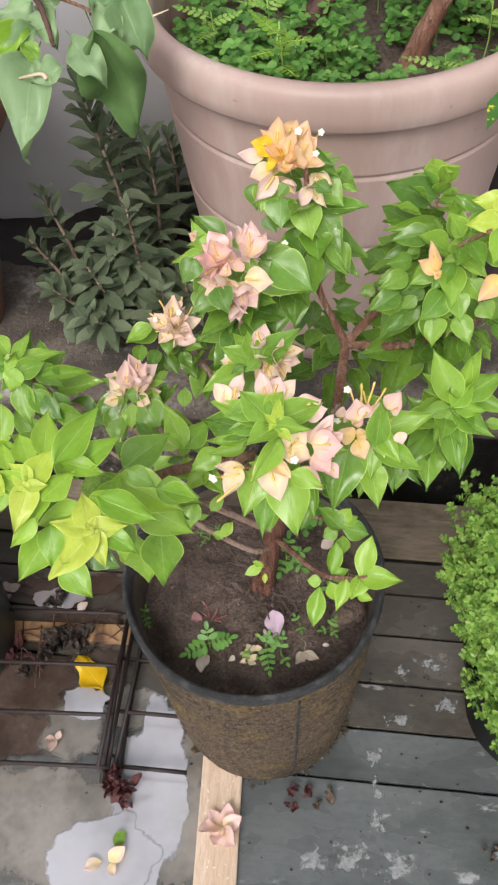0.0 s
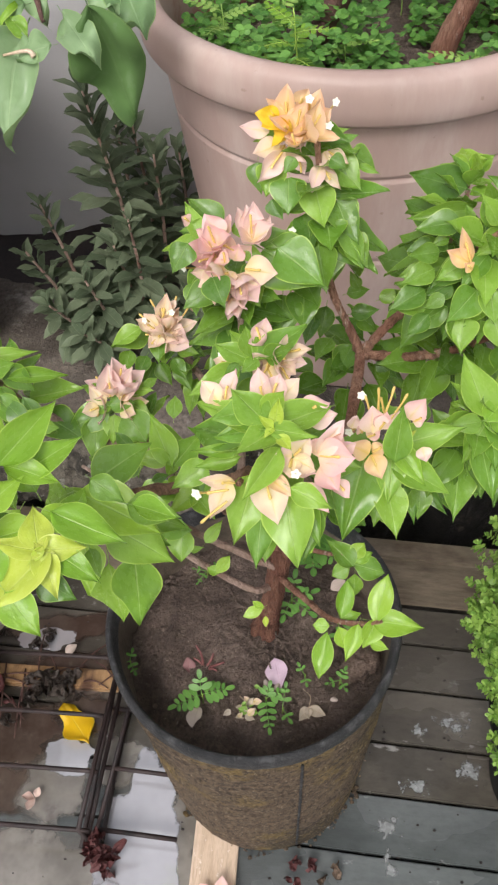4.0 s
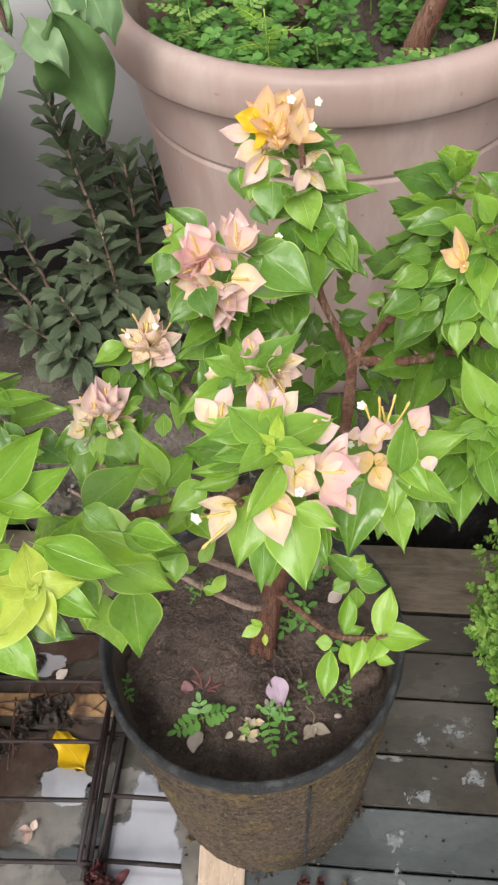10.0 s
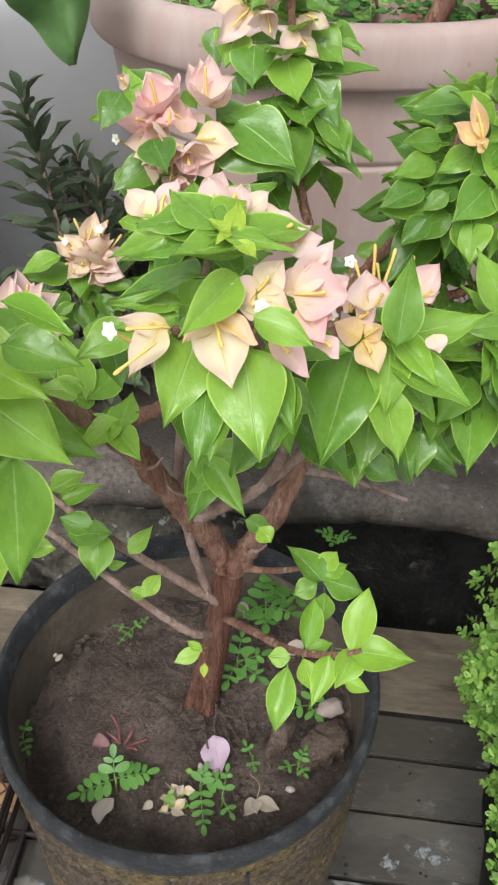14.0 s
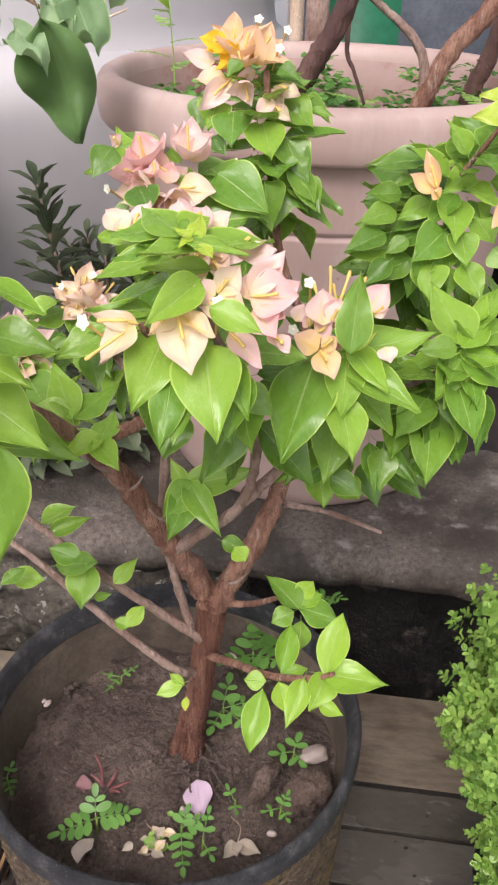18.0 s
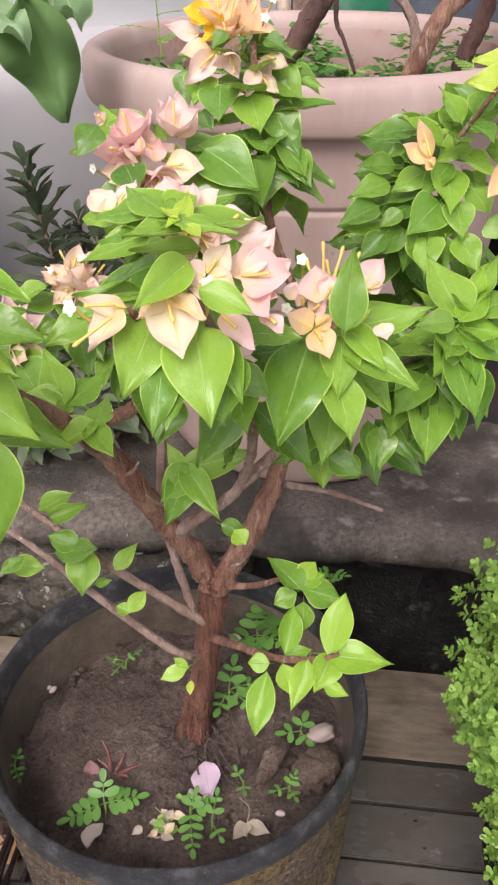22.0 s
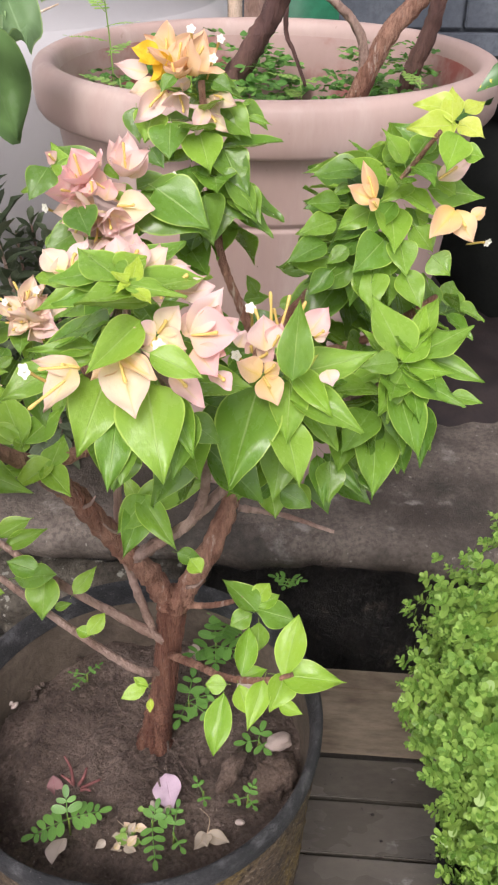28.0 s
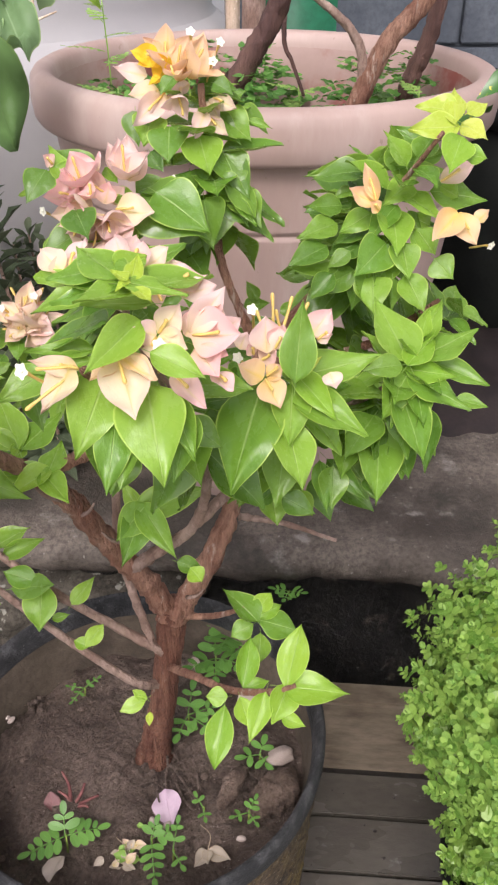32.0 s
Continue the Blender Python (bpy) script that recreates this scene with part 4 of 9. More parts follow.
leaf_at(br_mid, (0.0008, 0.3742, 0.8435), (-0.0247, 0.3486, 0.8495), 0.0193, (0.00, -0.15, 0.99), LEAF)
leaf_at(br_mid, (-0.0019, 0.3691, 0.8492), (0.0008, 0.3859, 0.8577), 0.0087, (0.00, -0.91, 0.41), LEAF_NEW)
leaf_at(br_mid, (0.0001, 0.3636, 0.8498), (0.0081, 0.3535, 0.8468), 0.0084, (0.00, -0.15, 0.99), LEAF_NEW)
leaf_at(br_mid, (-0.0025, 0.3659, 0.8517), (-0.0114, 0.3758, 0.8528), 0.0062, (0.00, -0.22, 0.98), LEAF_NEW)
leaf_at(br_mid, (-0.0022, 0.3685, 0.8513), (-0.0083, 0.3619, 0.8485), 0.0052, (-0.06, -0.23, 0.97), LEAF_NEW)
leaf_at(br_mid, (-0.0064, 0.3673, 0.8503), (0.0239, 0.3650, 0.8464), 0.0143, (0.11, -0.22, 0.97), LEAF)
leaf_at(br_mid, (-0.0087, 0.3755, 0.8514), (0.0044, 0.3961, 0.8533), 0.0148, (0.18, -0.30, 0.94), LEAF_YOUNG)
leaf_at(br_mid, (-0.0131, 0.3821, 0.8523), (-0.0398, 0.3779, 0.8465), 0.0180, (0.01, -0.30, 0.96), LEAF)
leaf_at(br_mid, (0.0032, 0.3586, 0.8058), (0.0108, 0.3199, 0.7750), 0.0325, (-0.16, -0.66, 0.73), LEAF)
leaf_at(br_mid, (-0.0144, 0.3670, 0.8097), (-0.0283, 0.3322, 0.7820), 0.0272, (0.07, -0.63, 0.78), LEAF)
leaf_at(br_mid, (0.0130, 0.3586, 0.8002), (0.0246, 0.3328, 0.7796), 0.0138, (0.14, -0.43, 0.89), LEAF)
leaf_at(br_mid, (-0.0114, 0.3500, 0.7906), (-0.0146, 0.3228, 0.7689), 0.0171, (0.18, -0.74, 0.65), LEAF)
leaf_at(br_mid, (0.0222, 0.3563, 0.7927), (0.0143, 0.3281, 0.7703), 0.0164, (0.05, -0.70, 0.71), LEAF_DARK)
leaf_at(br_mid, (-0.0054, 0.3461, 0.7818), (-0.0100, 0.3281, 0.7675), 0.0120, (-0.11, -0.54, 0.84), LEAF_DARK)
leaf_at(br_mid, (0.0139, 0.3864, 0.8110), (0.0281, 0.3700, 0.7980), 0.0166, (-0.04, -0.78, 0.62), LEAF)
leaf_at(br_mid, (-0.0223, 0.3866, 0.8084), (-0.0575, 0.3863, 0.8082), 0.0098, (0.09, -0.69, 0.72), LEAF)
leaf_at(br_mid, (-0.0243, 0.3847, 0.8041), (-0.0560, 0.3795, 0.7999), 0.0116, (-0.21, -0.71, 0.67), LEAF)
leaf_at(br_mid, (-0.0448, 0.3834, 0.8002), (-0.0694, 0.3700, 0.7896), 0.0180, (-0.11, -0.66, 0.74), LEAF)
leaf_at(br_mid, (0.0035, 0.4127, 0.8207), (-0.0330, 0.4123, 0.8204), 0.0102, (-0.08, -0.67, 0.74), LEAF)
leaf_at(br_mid, (-0.0120, 0.4715, 0.6522), (-0.0326, 0.4508, 0.6366), 0.0227, (0.37, -0.64, 0.67), LEAF)
leaf_at(br_mid, (-0.0176, 0.4733, 0.6522), (0.0077, 0.4416, 0.6285), 0.0188, (-0.16, -0.64, 0.75), LEAF)
leaf_at(br_mid, (-0.0217, 0.4698, 0.6484), (0.0314, 0.4812, 0.6569), 0.0232, (0.23, -0.67, 0.71), LEAF)
leaf_at(br_mid, (-0.0132, 0.4745, 0.6507), (-0.0286, 0.4392, 0.6241), 0.0236, (0.28, -0.69, 0.66), LEAF)
leaf_at(br_mid, (-0.0178, 0.4706, 0.6464), (-0.0300, 0.4880, 0.6595), 0.0116, (-0.21, -0.63, 0.75), LEAF)
leaf_at(br_mid, (-0.0832, 0.5011, 0.6681), (-0.0665, 0.4816, 0.6534), 0.0163, (-0.15, -0.68, 0.72), LEAF)
leaf_at(br_mid, (0.0156, 0.4414, 0.6221), (0.0238, 0.4336, 0.6162), 0.0134, (0.11, -0.56, 0.82), LEAF_YOUNG, kind="oval")
bract_at(br_mid, (-0.0088, 0.3585, 0.8210), (-0.0005, 0.3334, 0.8015), 0.0228, (0.05, -0.79, 0.60), BRACT_CREAM, flower=True)
bract_at(br_mid, (-0.0081, 0.3582, 0.8197), (0.0093, 0.3458, 0.8146), 0.0110, (0.51, -0.63, 0.59), BRACT_PEACH)
bract_at(br_mid, (-0.0094, 0.3584, 0.8190), (-0.0208, 0.3461, 0.8141), 0.0097, (-0.10, -0.60, 0.79), BRACT_PEACH, flower=True)
bract_at(br_mid, (-0.0296, 0.3573, 0.8169), (-0.0416, 0.3373, 0.8031), 0.0154, (-0.33, -0.71, 0.62), BRACT_CREAM)
bract_at(br_mid, (-0.0263, 0.3561, 0.8146), (-0.0475, 0.3535, 0.8207), 0.0094, (0.28, -0.74, 0.61), BRACT_CREAM, flower=True)
bract_at(br_mid, (0.0086, 0.3660, 0.8249), (0.0222, 0.3568, 0.8236), 0.0136, (-0.24, -0.72, 0.66), BRACT_CREAM)
bract_at(br_mid, (0.0091, 0.3676, 0.8258), (0.0187, 0.3708, 0.8385), 0.0150, (-0.19, -0.81, 0.55), BRACT_CREAM, flower=True)
bract_at(br_mid, (0.0080, 0.3676, 0.8249), (-0.0020, 0.3647, 0.8307), 0.0125, (-0.46, -0.53, 0.72), BRACT_ROSE)
bract_at(br_mid, (0.0080, 0.3673, 0.8237), (0.0067, 0.3554, 0.8192), 0.0134, (-0.26, -0.60, 0.76), BRACT_CREAM, flower=True)
bract_at(br_mid, (0.0232, 0.3692, 0.8249), (0.0397, 0.3785, 0.8445), 0.0136, (0.14, -0.79, 0.59), BRACT_ROSE)
bract_at(br_mid, (0.0237, 0.3692, 0.8240), (0.0456, 0.3641, 0.8272), 0.0238, (0.27, -0.72, 0.64), BRACT_PINK, flower=True)
bract_at(br_mid, (0.0255, 0.3657, 0.8191), (0.0357, 0.3513, 0.8119), 0.0173, (0.04, -0.87, 0.50), BRACT_PINK)
bract_at(br_mid, (0.0149, 0.3588, 0.8104), (0.0301, 0.3429, 0.8013), 0.0124, (0.03, -0.66, 0.75), BRACT_PINK, flower=True)
bract_at(br_mid, (0.0203, 0.3709, 0.8232), (0.0310, 0.3733, 0.8350), 0.0132, (0.23, -0.63, 0.74), BRACT_PINK)
bract_at(br_mid, (0.0110, 0.3671, 0.8179), (0.0221, 0.3597, 0.8186), 0.0133, (0.55, -0.61, 0.57), BRACT_ROSE, flower=True)
bract_at(br_mid, (0.0296, 0.3747, 0.8257), (0.0376, 0.3762, 0.8365), 0.0141, (0.52, -0.75, 0.41), BRACT_CREAM)
bract_at(br_mid, (0.0282, 0.3708, 0.8203), (0.0398, 0.3607, 0.8180), 0.0158, (-0.07, -0.91, 0.41), BRACT_PINK, flower=True)
bract_at(br_mid, (0.0349, 0.3731, 0.8221), (0.0460, 0.3728, 0.8308), 0.0116, (0.31, -0.73, 0.61), BRACT_ROSE)
bract_at(br_mid, (0.0333, 0.3620, 0.8085), (0.0422, 0.3512, 0.8054), 0.0119, (0.53, -0.68, 0.50), BRACT_PINK, flower=True)
bract_at(br_mid, (-0.0078, 0.3927, 0.8458), (-0.0122, 0.4125, 0.8558), 0.0145, (-0.44, -0.30, 0.85), BRACT_ROSE, flower=True)
bract_at(br_mid, (-0.0014, 0.3930, 0.8455), (0.0132, 0.4069, 0.8525), 0.0146, (-0.27, -0.57, 0.78), BRACT_CREAM)
bract_at(br_mid, (-0.0040, 0.3932, 0.8452), (0.0012, 0.4095, 0.8534), 0.0152, (-0.05, -0.41, 0.91), BRACT_ROSE, flower=True)
bract_at(br_mid, (-0.0354, 0.3933, 0.8447), (-0.0466, 0.4061, 0.8512), 0.0138, (-0.11, -0.46, 0.88), BRACT_CREAM)
bract_at(br_mid, (-0.0316, 0.3953, 0.8453), (-0.0255, 0.4128, 0.8541), 0.0141, (-0.41, -0.25, 0.88), BRACT_ROSE, flower=True)
bract_at(br_mid, (-0.0332, 0.3921, 0.8432), (-0.0382, 0.4032, 0.8488), 0.0130, (-0.01, -0.46, 0.89), BRACT_CREAM)
bract_at(br_mid, (0.0130, 0.3875, 0.8404), (0.0320, 0.3944, 0.8440), 0.0174, (0.12, -0.45, 0.88), BRACT_PINK, flower=True)
bract_at(br_mid, (0.0167, 0.3843, 0.8384), (0.0356, 0.3879, 0.8402), 0.0150, (0.03, -0.56, 0.83), BRACT_ROSE)
leaf_at(br_side, (0.0777, 0.4095, 0.7803), (0.0690, 0.4189, 0.7858), 0.0066, (-0.04, -0.53, 0.85), LEAF_NEW)
leaf_at(br_side, (0.0755, 0.4116, 0.7789), (0.0914, 0.4226, 0.7854), 0.0075, (0.21, -0.57, 0.80), LEAF_NEW)
leaf_at(br_side, (0.0756, 0.4164, 0.7792), (0.0961, 0.3907, 0.7643), 0.0164, (-0.00, -0.53, 0.85), LEAF_YOUNG)
leaf_at(br_side, (0.0706, 0.4147, 0.7757), (0.1254, 0.4267, 0.7826), 0.0238, (0.10, -0.55, 0.83), LEAF)
leaf_at(br_side, (0.0751, 0.4152, 0.7734), (0.0711, 0.3821, 0.7542), 0.0218, (-0.07, -0.61, 0.79), LEAF)
leaf_at(br_side, (0.0734, 0.4100, 0.7679), (0.1145, 0.3901, 0.7563), 0.0227, (0.23, -0.52, 0.82), LEAF)
leaf_at(br_side, (0.0584, 0.4170, 0.7694), (0.0399, 0.3637, 0.7384), 0.0365, (-0.00, -0.11, 0.99), LEAF)
leaf_at(br_side, (0.0716, 0.4015, 0.7578), (0.0775, 0.3654, 0.7368), 0.0246, (0.19, -0.46, 0.87), LEAF)
leaf_at(br_side, (0.0274, 0.4136, 0.7623), (0.0573, 0.4184, 0.7651), 0.0132, (0.03, -0.65, 0.76), LEAF_DARK)
leaf_at(br_side, (0.0718, 0.4270, 0.7676), (0.0457, 0.4163, 0.7614), 0.0131, (0.24, -0.56, 0.79), LEAF_DARK)
bract_at(br_side, (0.0598, 0.4038, 0.7817), (0.0671, 0.3902, 0.7723), 0.0159, (0.01, -0.63, 0.77), BRACT_PEACH, flower=True)
bract_at(br_side, (0.0587, 0.4047, 0.7818), (0.0454, 0.4064, 0.7898), 0.0150, (0.39, -0.69, 0.61), BRACT_PEACH)
bract_at(br_side, (0.0605, 0.4056, 0.7820), (0.0693, 0.4060, 0.7885), 0.0115, (-0.01, -0.39, 0.92), BRACT_PEACH, flower=True)
bract_at(br_side, (0.0609, 0.4147, 0.7914), (0.0604, 0.4239, 0.8079), 0.0198, (0.18, -0.84, 0.52), BRACT_ROSE)
bract_at(br_side, (0.0649, 0.4165, 0.7925), (0.0703, 0.4217, 0.8045), 0.0138, (0.28, -0.73, 0.62), BRACT_PINK, flower=True)
bract_at(br_side, (0.0843, 0.4215, 0.7972), (0.0952, 0.4275, 0.8102), 0.0159, (-0.01, -0.70, 0.72), BRACT_PINK)
bract_at(br_side, (0.0874, 0.4206, 0.7953), (0.0957, 0.4195, 0.8001), 0.0102, (0.10, -0.42, 0.90), BRACT_ROSE, flower=True)
bract_at(br_side, (0.0937, 0.4098, 0.7822), (0.0964, 0.4005, 0.7776), 0.0112, (0.06, -0.74, 0.67), BRACT_ROSE)
bract_at(br_side, (0.0538, 0.4167, 0.7891), (0.0512, 0.4171, 0.7956), 0.0074, (0.38, -0.76, 0.53), BRACT_PINK, flower=True)
bract_at(br_side, (0.0469, 0.4193, 0.7912), (0.0514, 0.4218, 0.8000), 0.0107, (0.37, -0.73, 0.58), BRACT_ROSE)
bract_at(br_side, (0.0575, 0.4157, 0.7862), (0.0664, 0.4161, 0.7927), 0.0116, (0.37, -0.78, 0.50), BRACT_PINK, flower=True)
bract_at(br_side, (0.0745, 0.4203, 0.7905), (0.0789, 0.4248, 0.8017), 0.0124, (0.11, -0.87, 0.47), BRACT_ROSE)
leaf_at(br_side, (0.0742, 0.3949, 0.7841), (0.0779, 0.4101, 0.8232), 0.0192, (-0.05, -0.93, 0.37), LEAF)
leaf_at(br_side, (0.0734, 0.3977, 0.7884), (0.0708, 0.4008, 0.7965), 0.0065, (0.03, -0.91, 0.41), LEAF_NEW)
leaf_at(br_mid, (0.0068, 0.3404, 0.8307), (0.0309, 0.3304, 0.8228), 0.0144, (0.09, -0.69, 0.72), LEAF)
leaf_at(br_side, (0.1430, 0.4458, 0.7659), (0.1639, 0.4671, 0.7767), 0.0178, (-0.22, -0.38, 0.90), LEAF_YOUNG)
leaf_at(br_side, (0.1533, 0.4637, 0.7732), (0.1626, 0.4851, 0.7840), 0.0096, (0.05, -0.65, 0.76), LEAF_YOUNG)
leaf_at(br_side, (0.1461, 0.4497, 0.7643), (0.1308, 0.4946, 0.7870), 0.0268, (0.07, -0.63, 0.78), LEAF)
leaf_at(br_side, (0.1516, 0.4587, 0.7670), (0.1730, 0.4963, 0.7861), 0.0152, (-0.21, -0.62, 0.75), LEAF)
leaf_at(br_side, (0.1519, 0.4562, 0.7640), (0.1931, 0.4787, 0.7754), 0.0251, (-0.12, -0.25, 0.96), LEAF)
leaf_at(br_side, (0.1429, 0.4522, 0.7601), (0.1757, 0.4481, 0.7581), 0.0171, (0.04, -0.53, 0.84), LEAF_YOUNG)
leaf_at(br_side, (0.1444, 0.4500, 0.7573), (0.1802, 0.4291, 0.7467), 0.0235, (0.45, -0.50, 0.74), LEAF)
leaf_at(br_side, (0.1489, 0.4568, 0.7589), (0.1273, 0.4258, 0.7432), 0.0213, (-0.07, -0.55, 0.83), LEAF)
leaf_at(br_side, (0.1503, 0.4531, 0.7552), (0.1509, 0.4213, 0.7392), 0.0187, (0.06, -0.55, 0.83), LEAF)
leaf_at(br_side, (0.1416, 0.4569, 0.7554), (0.1340, 0.4234, 0.7384), 0.0138, (0.28, -0.53, 0.80), LEAF_DARK)
leaf_at(br_side, (0.1417, 0.4475, 0.7488), (0.1486, 0.4030, 0.7263), 0.0242, (0.09, -0.49, 0.87), LEAF)
leaf_at(br_side, (0.1645, 0.4669, 0.7568), (0.1955, 0.4511, 0.7489), 0.0146, (-0.22, -0.60, 0.77), LEAF)
leaf_at(br_side, (0.1564, 0.4389, 0.7409), (0.1500, 0.4024, 0.7224), 0.0145, (-0.04, -0.69, 0.72), LEAF_DARK)
leaf_at(br_side, (0.1384, 0.4667, 0.7532), (0.1095, 0.4524, 0.7459), 0.0112, (-0.03, -0.52, 0.86), LEAF)
leaf_at(br_side, (0.1517, 0.4715, 0.7538), (0.1236, 0.4749, 0.7555), 0.0121, (0.00, -0.53, 0.84), LEAF)
leaf_at(br_side, (0.1750, 0.4499, 0.7411), (0.1941, 0.4447, 0.7384), 0.0102, (0.03, -0.55, 0.83), LEAF)
leaf_at(br_side, (0.1236, 0.4609, 0.7292), (0.1272, 0.4330, 0.7107), 0.0189, (0.10, -0.71, 0.69), LEAF)
leaf_at(br_side, (0.1333, 0.4555, 0.7232), (0.1260, 0.4098, 0.6930), 0.0310, (0.16, -0.66, 0.74), LEAF)
leaf_at(br_side, (0.1156, 0.4553, 0.7207), (0.1069, 0.4260, 0.7013), 0.0217, (0.08, -0.63, 0.77), LEAF_DARK)
leaf_at(br_side, (0.1373, 0.4488, 0.7140), (0.1233, 0.4322, 0.7030), 0.0145, (-0.12, -0.66, 0.75), LEAF_DARK)
leaf_at(br_side, (0.1431, 0.4494, 0.7120), (0.1452, 0.4290, 0.6985), 0.0180, (0.24, -0.66, 0.71), LEAF_DARK)
leaf_at(br_side, (0.1209, 0.4760, 0.7272), (0.1338, 0.4674, 0.7215), 0.0125, (-0.29, -0.56, 0.78), LEAF_DARK)
leaf_at(br_side, (0.0962, 0.4436, 0.7034), (0.0991, 0.4147, 0.6842), 0.0134, (0.04, -0.59, 0.81), LEAF)
leaf_at(br_side, (0.1009, 0.4462, 0.7027), (0.1239, 0.4221, 0.6867), 0.0126, (-0.22, -0.63, 0.74), LEAF_DARK)
leaf_at(br_side, (0.1042, 0.4657, 0.7132), (0.0909, 0.4545, 0.7058), 0.0172, (0.16, -0.67, 0.72), LEAF_DARK)
leaf_at(br_side, (0.0646, 0.4757, 0.6835), (0.0401, 0.4514, 0.6653), 0.0186, (0.13, -0.57, 0.81), LEAF)
leaf_at(br_side, (0.0676, 0.4674, 0.6748), (0.0721, 0.4411, 0.6551), 0.0209, (0.02, -0.72, 0.70), LEAF, kind="oval")
leaf_at(br_side, (0.0780, 0.4605, 0.6671), (0.0948, 0.4473, 0.6572), 0.0208, (0.38, -0.58, 0.72), LEAF, kind="oval")
leaf_at(br_top, (0.0143, 0.6412, 0.8893), (0.0018, 0.6283, 0.8791), 0.0119, (0.05, -0.72, 0.69), LEAF)
leaf_at(br_top, (0.0068, 0.6071, 0.8607), (0.0056, 0.5846, 0.8428), 0.0289, (-0.20, -0.70, 0.69), LEAF, kind="heart")
leaf_at(br_top, (0.0261, 0.6030, 0.8559), (0.0328, 0.5774, 0.8356), 0.0283, (0.04, -0.74, 0.67), LEAF, kind="heart")
leaf_at(br_top, (-0.0046, 0.6170, 0.8655), (-0.0108, 0.5979, 0.8504), 0.0238, (0.04, -0.60, 0.80), LEAF, kind="heart")
leaf_at(br_top, (0.0403, 0.6201, 0.8664), (0.0615, 0.6009, 0.8512), 0.0264, (0.09, -0.70, 0.71), LEAF, kind="heart")
leaf_at(br_top, (0.0207, 0.6356, 0.8772), (0.0540, 0.6392, 0.8801), 0.0128, (0.25, -0.61, 0.76), LEAF)
leaf_at(br_top, (0.0424, 0.6327, 0.8734), (0.0598, 0.6370, 0.8768), 0.0081, (0.18, -0.73, 0.65), LEAF)
leaf_at(br_top, (0.0584, 0.6198, 0.8616), (0.0758, 0.6143, 0.8573), 0.0062, (-0.41, -0.58, 0.71), LEAF)
leaf_at(br_top, (0.0016, 0.6413, 0.8771), (-0.0202, 0.6369, 0.8736), 0.0111, (0.02, -0.72, 0.69), LEAF)
leaf_at(br_top, (0.0211, 0.6342, 0.8700), (0.0339, 0.6386, 0.8735), 0.0147, (0.10, -0.72, 0.68), LEAF_DARK)
leaf_at(br_top, (0.0440, 0.6020, 0.8429), (0.0592, 0.5749, 0.8213), 0.0217, (-0.17, -0.52, 0.84), LEAF_DARK, kind="heart")
leaf_at(br_top, (0.0287, 0.5766, 0.8212), (0.0340, 0.5473, 0.7978), 0.0295, (-0.36, -0.58, 0.73), LEAF_DARK, kind="heart")
leaf_at(br_top, (0.0476, 0.5900, 0.8303), (0.0627, 0.5639, 0.8095), 0.0210, (0.25, -0.51, 0.82), LEAF_DARK, kind="heart")
leaf_at(br_top, (0.0477, 0.5803, 0.8210), (0.0635, 0.5632, 0.8074), 0.0099, (0.05, -0.65, 0.76), LEAF)
leaf_at(br_top, (0.0234, 0.5994, 0.8346), (0.0252, 0.5846, 0.8229), 0.0194, (-0.20, -0.67, 0.71), LEAF_DARK, kind="heart")
leaf_at(br_top, (0.0351, 0.6010, 0.8344), (0.0359, 0.5818, 0.8191), 0.0208, (-0.41, -0.66, 0.63), LEAF, kind="heart")
leaf_at(br_top, (0.0156, 0.5988, 0.8311), (0.0175, 0.5822, 0.8179), 0.0177, (-0.00, -0.70, 0.72), LEAF_DARK, kind="heart")
leaf_at(br_pink, (-0.0013, 0.5615, 0.8311), (0.0332, 0.5387, 0.8130), 0.0367, (-0.12, -0.58, 0.80), LEAF, kind="heart")
leaf_at(br_pink, (-0.0295, 0.5628, 0.8309), (-0.0099, 0.5543, 0.8241), 0.0126, (-0.33, -0.64, 0.69), LEAF)
leaf_at(br_pink, (-0.0344, 0.5784, 0.8420), (-0.0256, 0.5682, 0.8339), 0.0097, (-0.07, -0.68, 0.72), LEAF_YOUNG)
leaf_at(br_pink, (-0.0576, 0.5690, 0.8333), (-0.0717, 0.5933, 0.8525), 0.0137, (0.04, -0.51, 0.86), LEAF)
leaf_at(br_pink, (-0.0570, 0.5723, 0.8346), (-0.0892, 0.5645, 0.8284), 0.0105, (-0.23, -0.56, 0.80), LEAF)
leaf_at(br_pink, (-0.0512, 0.5824, 0.8413), (-0.0766, 0.5764, 0.8366), 0.0093, (0.32, -0.66, 0.68), LEAF)
leaf_at(br_pink, (-0.0503, 0.5450, 0.8103), (-0.0745, 0.5311, 0.7993), 0.0215, (-0.10, -0.75, 0.65), LEAF_DARK, kind="heart")
leaf_at(br_pink, (-0.0150, 0.5691, 0.8282), (0.0074, 0.5774, 0.8348), 0.0217, (-0.22, -0.48, 0.85), LEAF_DARK)
leaf_at(br_pink, (-0.0230, 0.5471, 0.8095), (-0.0152, 0.5335, 0.7986), 0.0201, (-0.44, -0.58, 0.68), LEAF_DARK, kind="heart")
leaf_at(br_right2, (0.1808, 0.5486, 0.8742), (0.1853, 0.5761, 0.8901), 0.0144, (-0.23, -0.38, 0.90), LEAF_NEW)
leaf_at(br_right2, (0.1848, 0.5497, 0.8734), (0.1520, 0.5474, 0.8721), 0.0192, (0.03, -0.70, 0.72), LEAF_NEW)
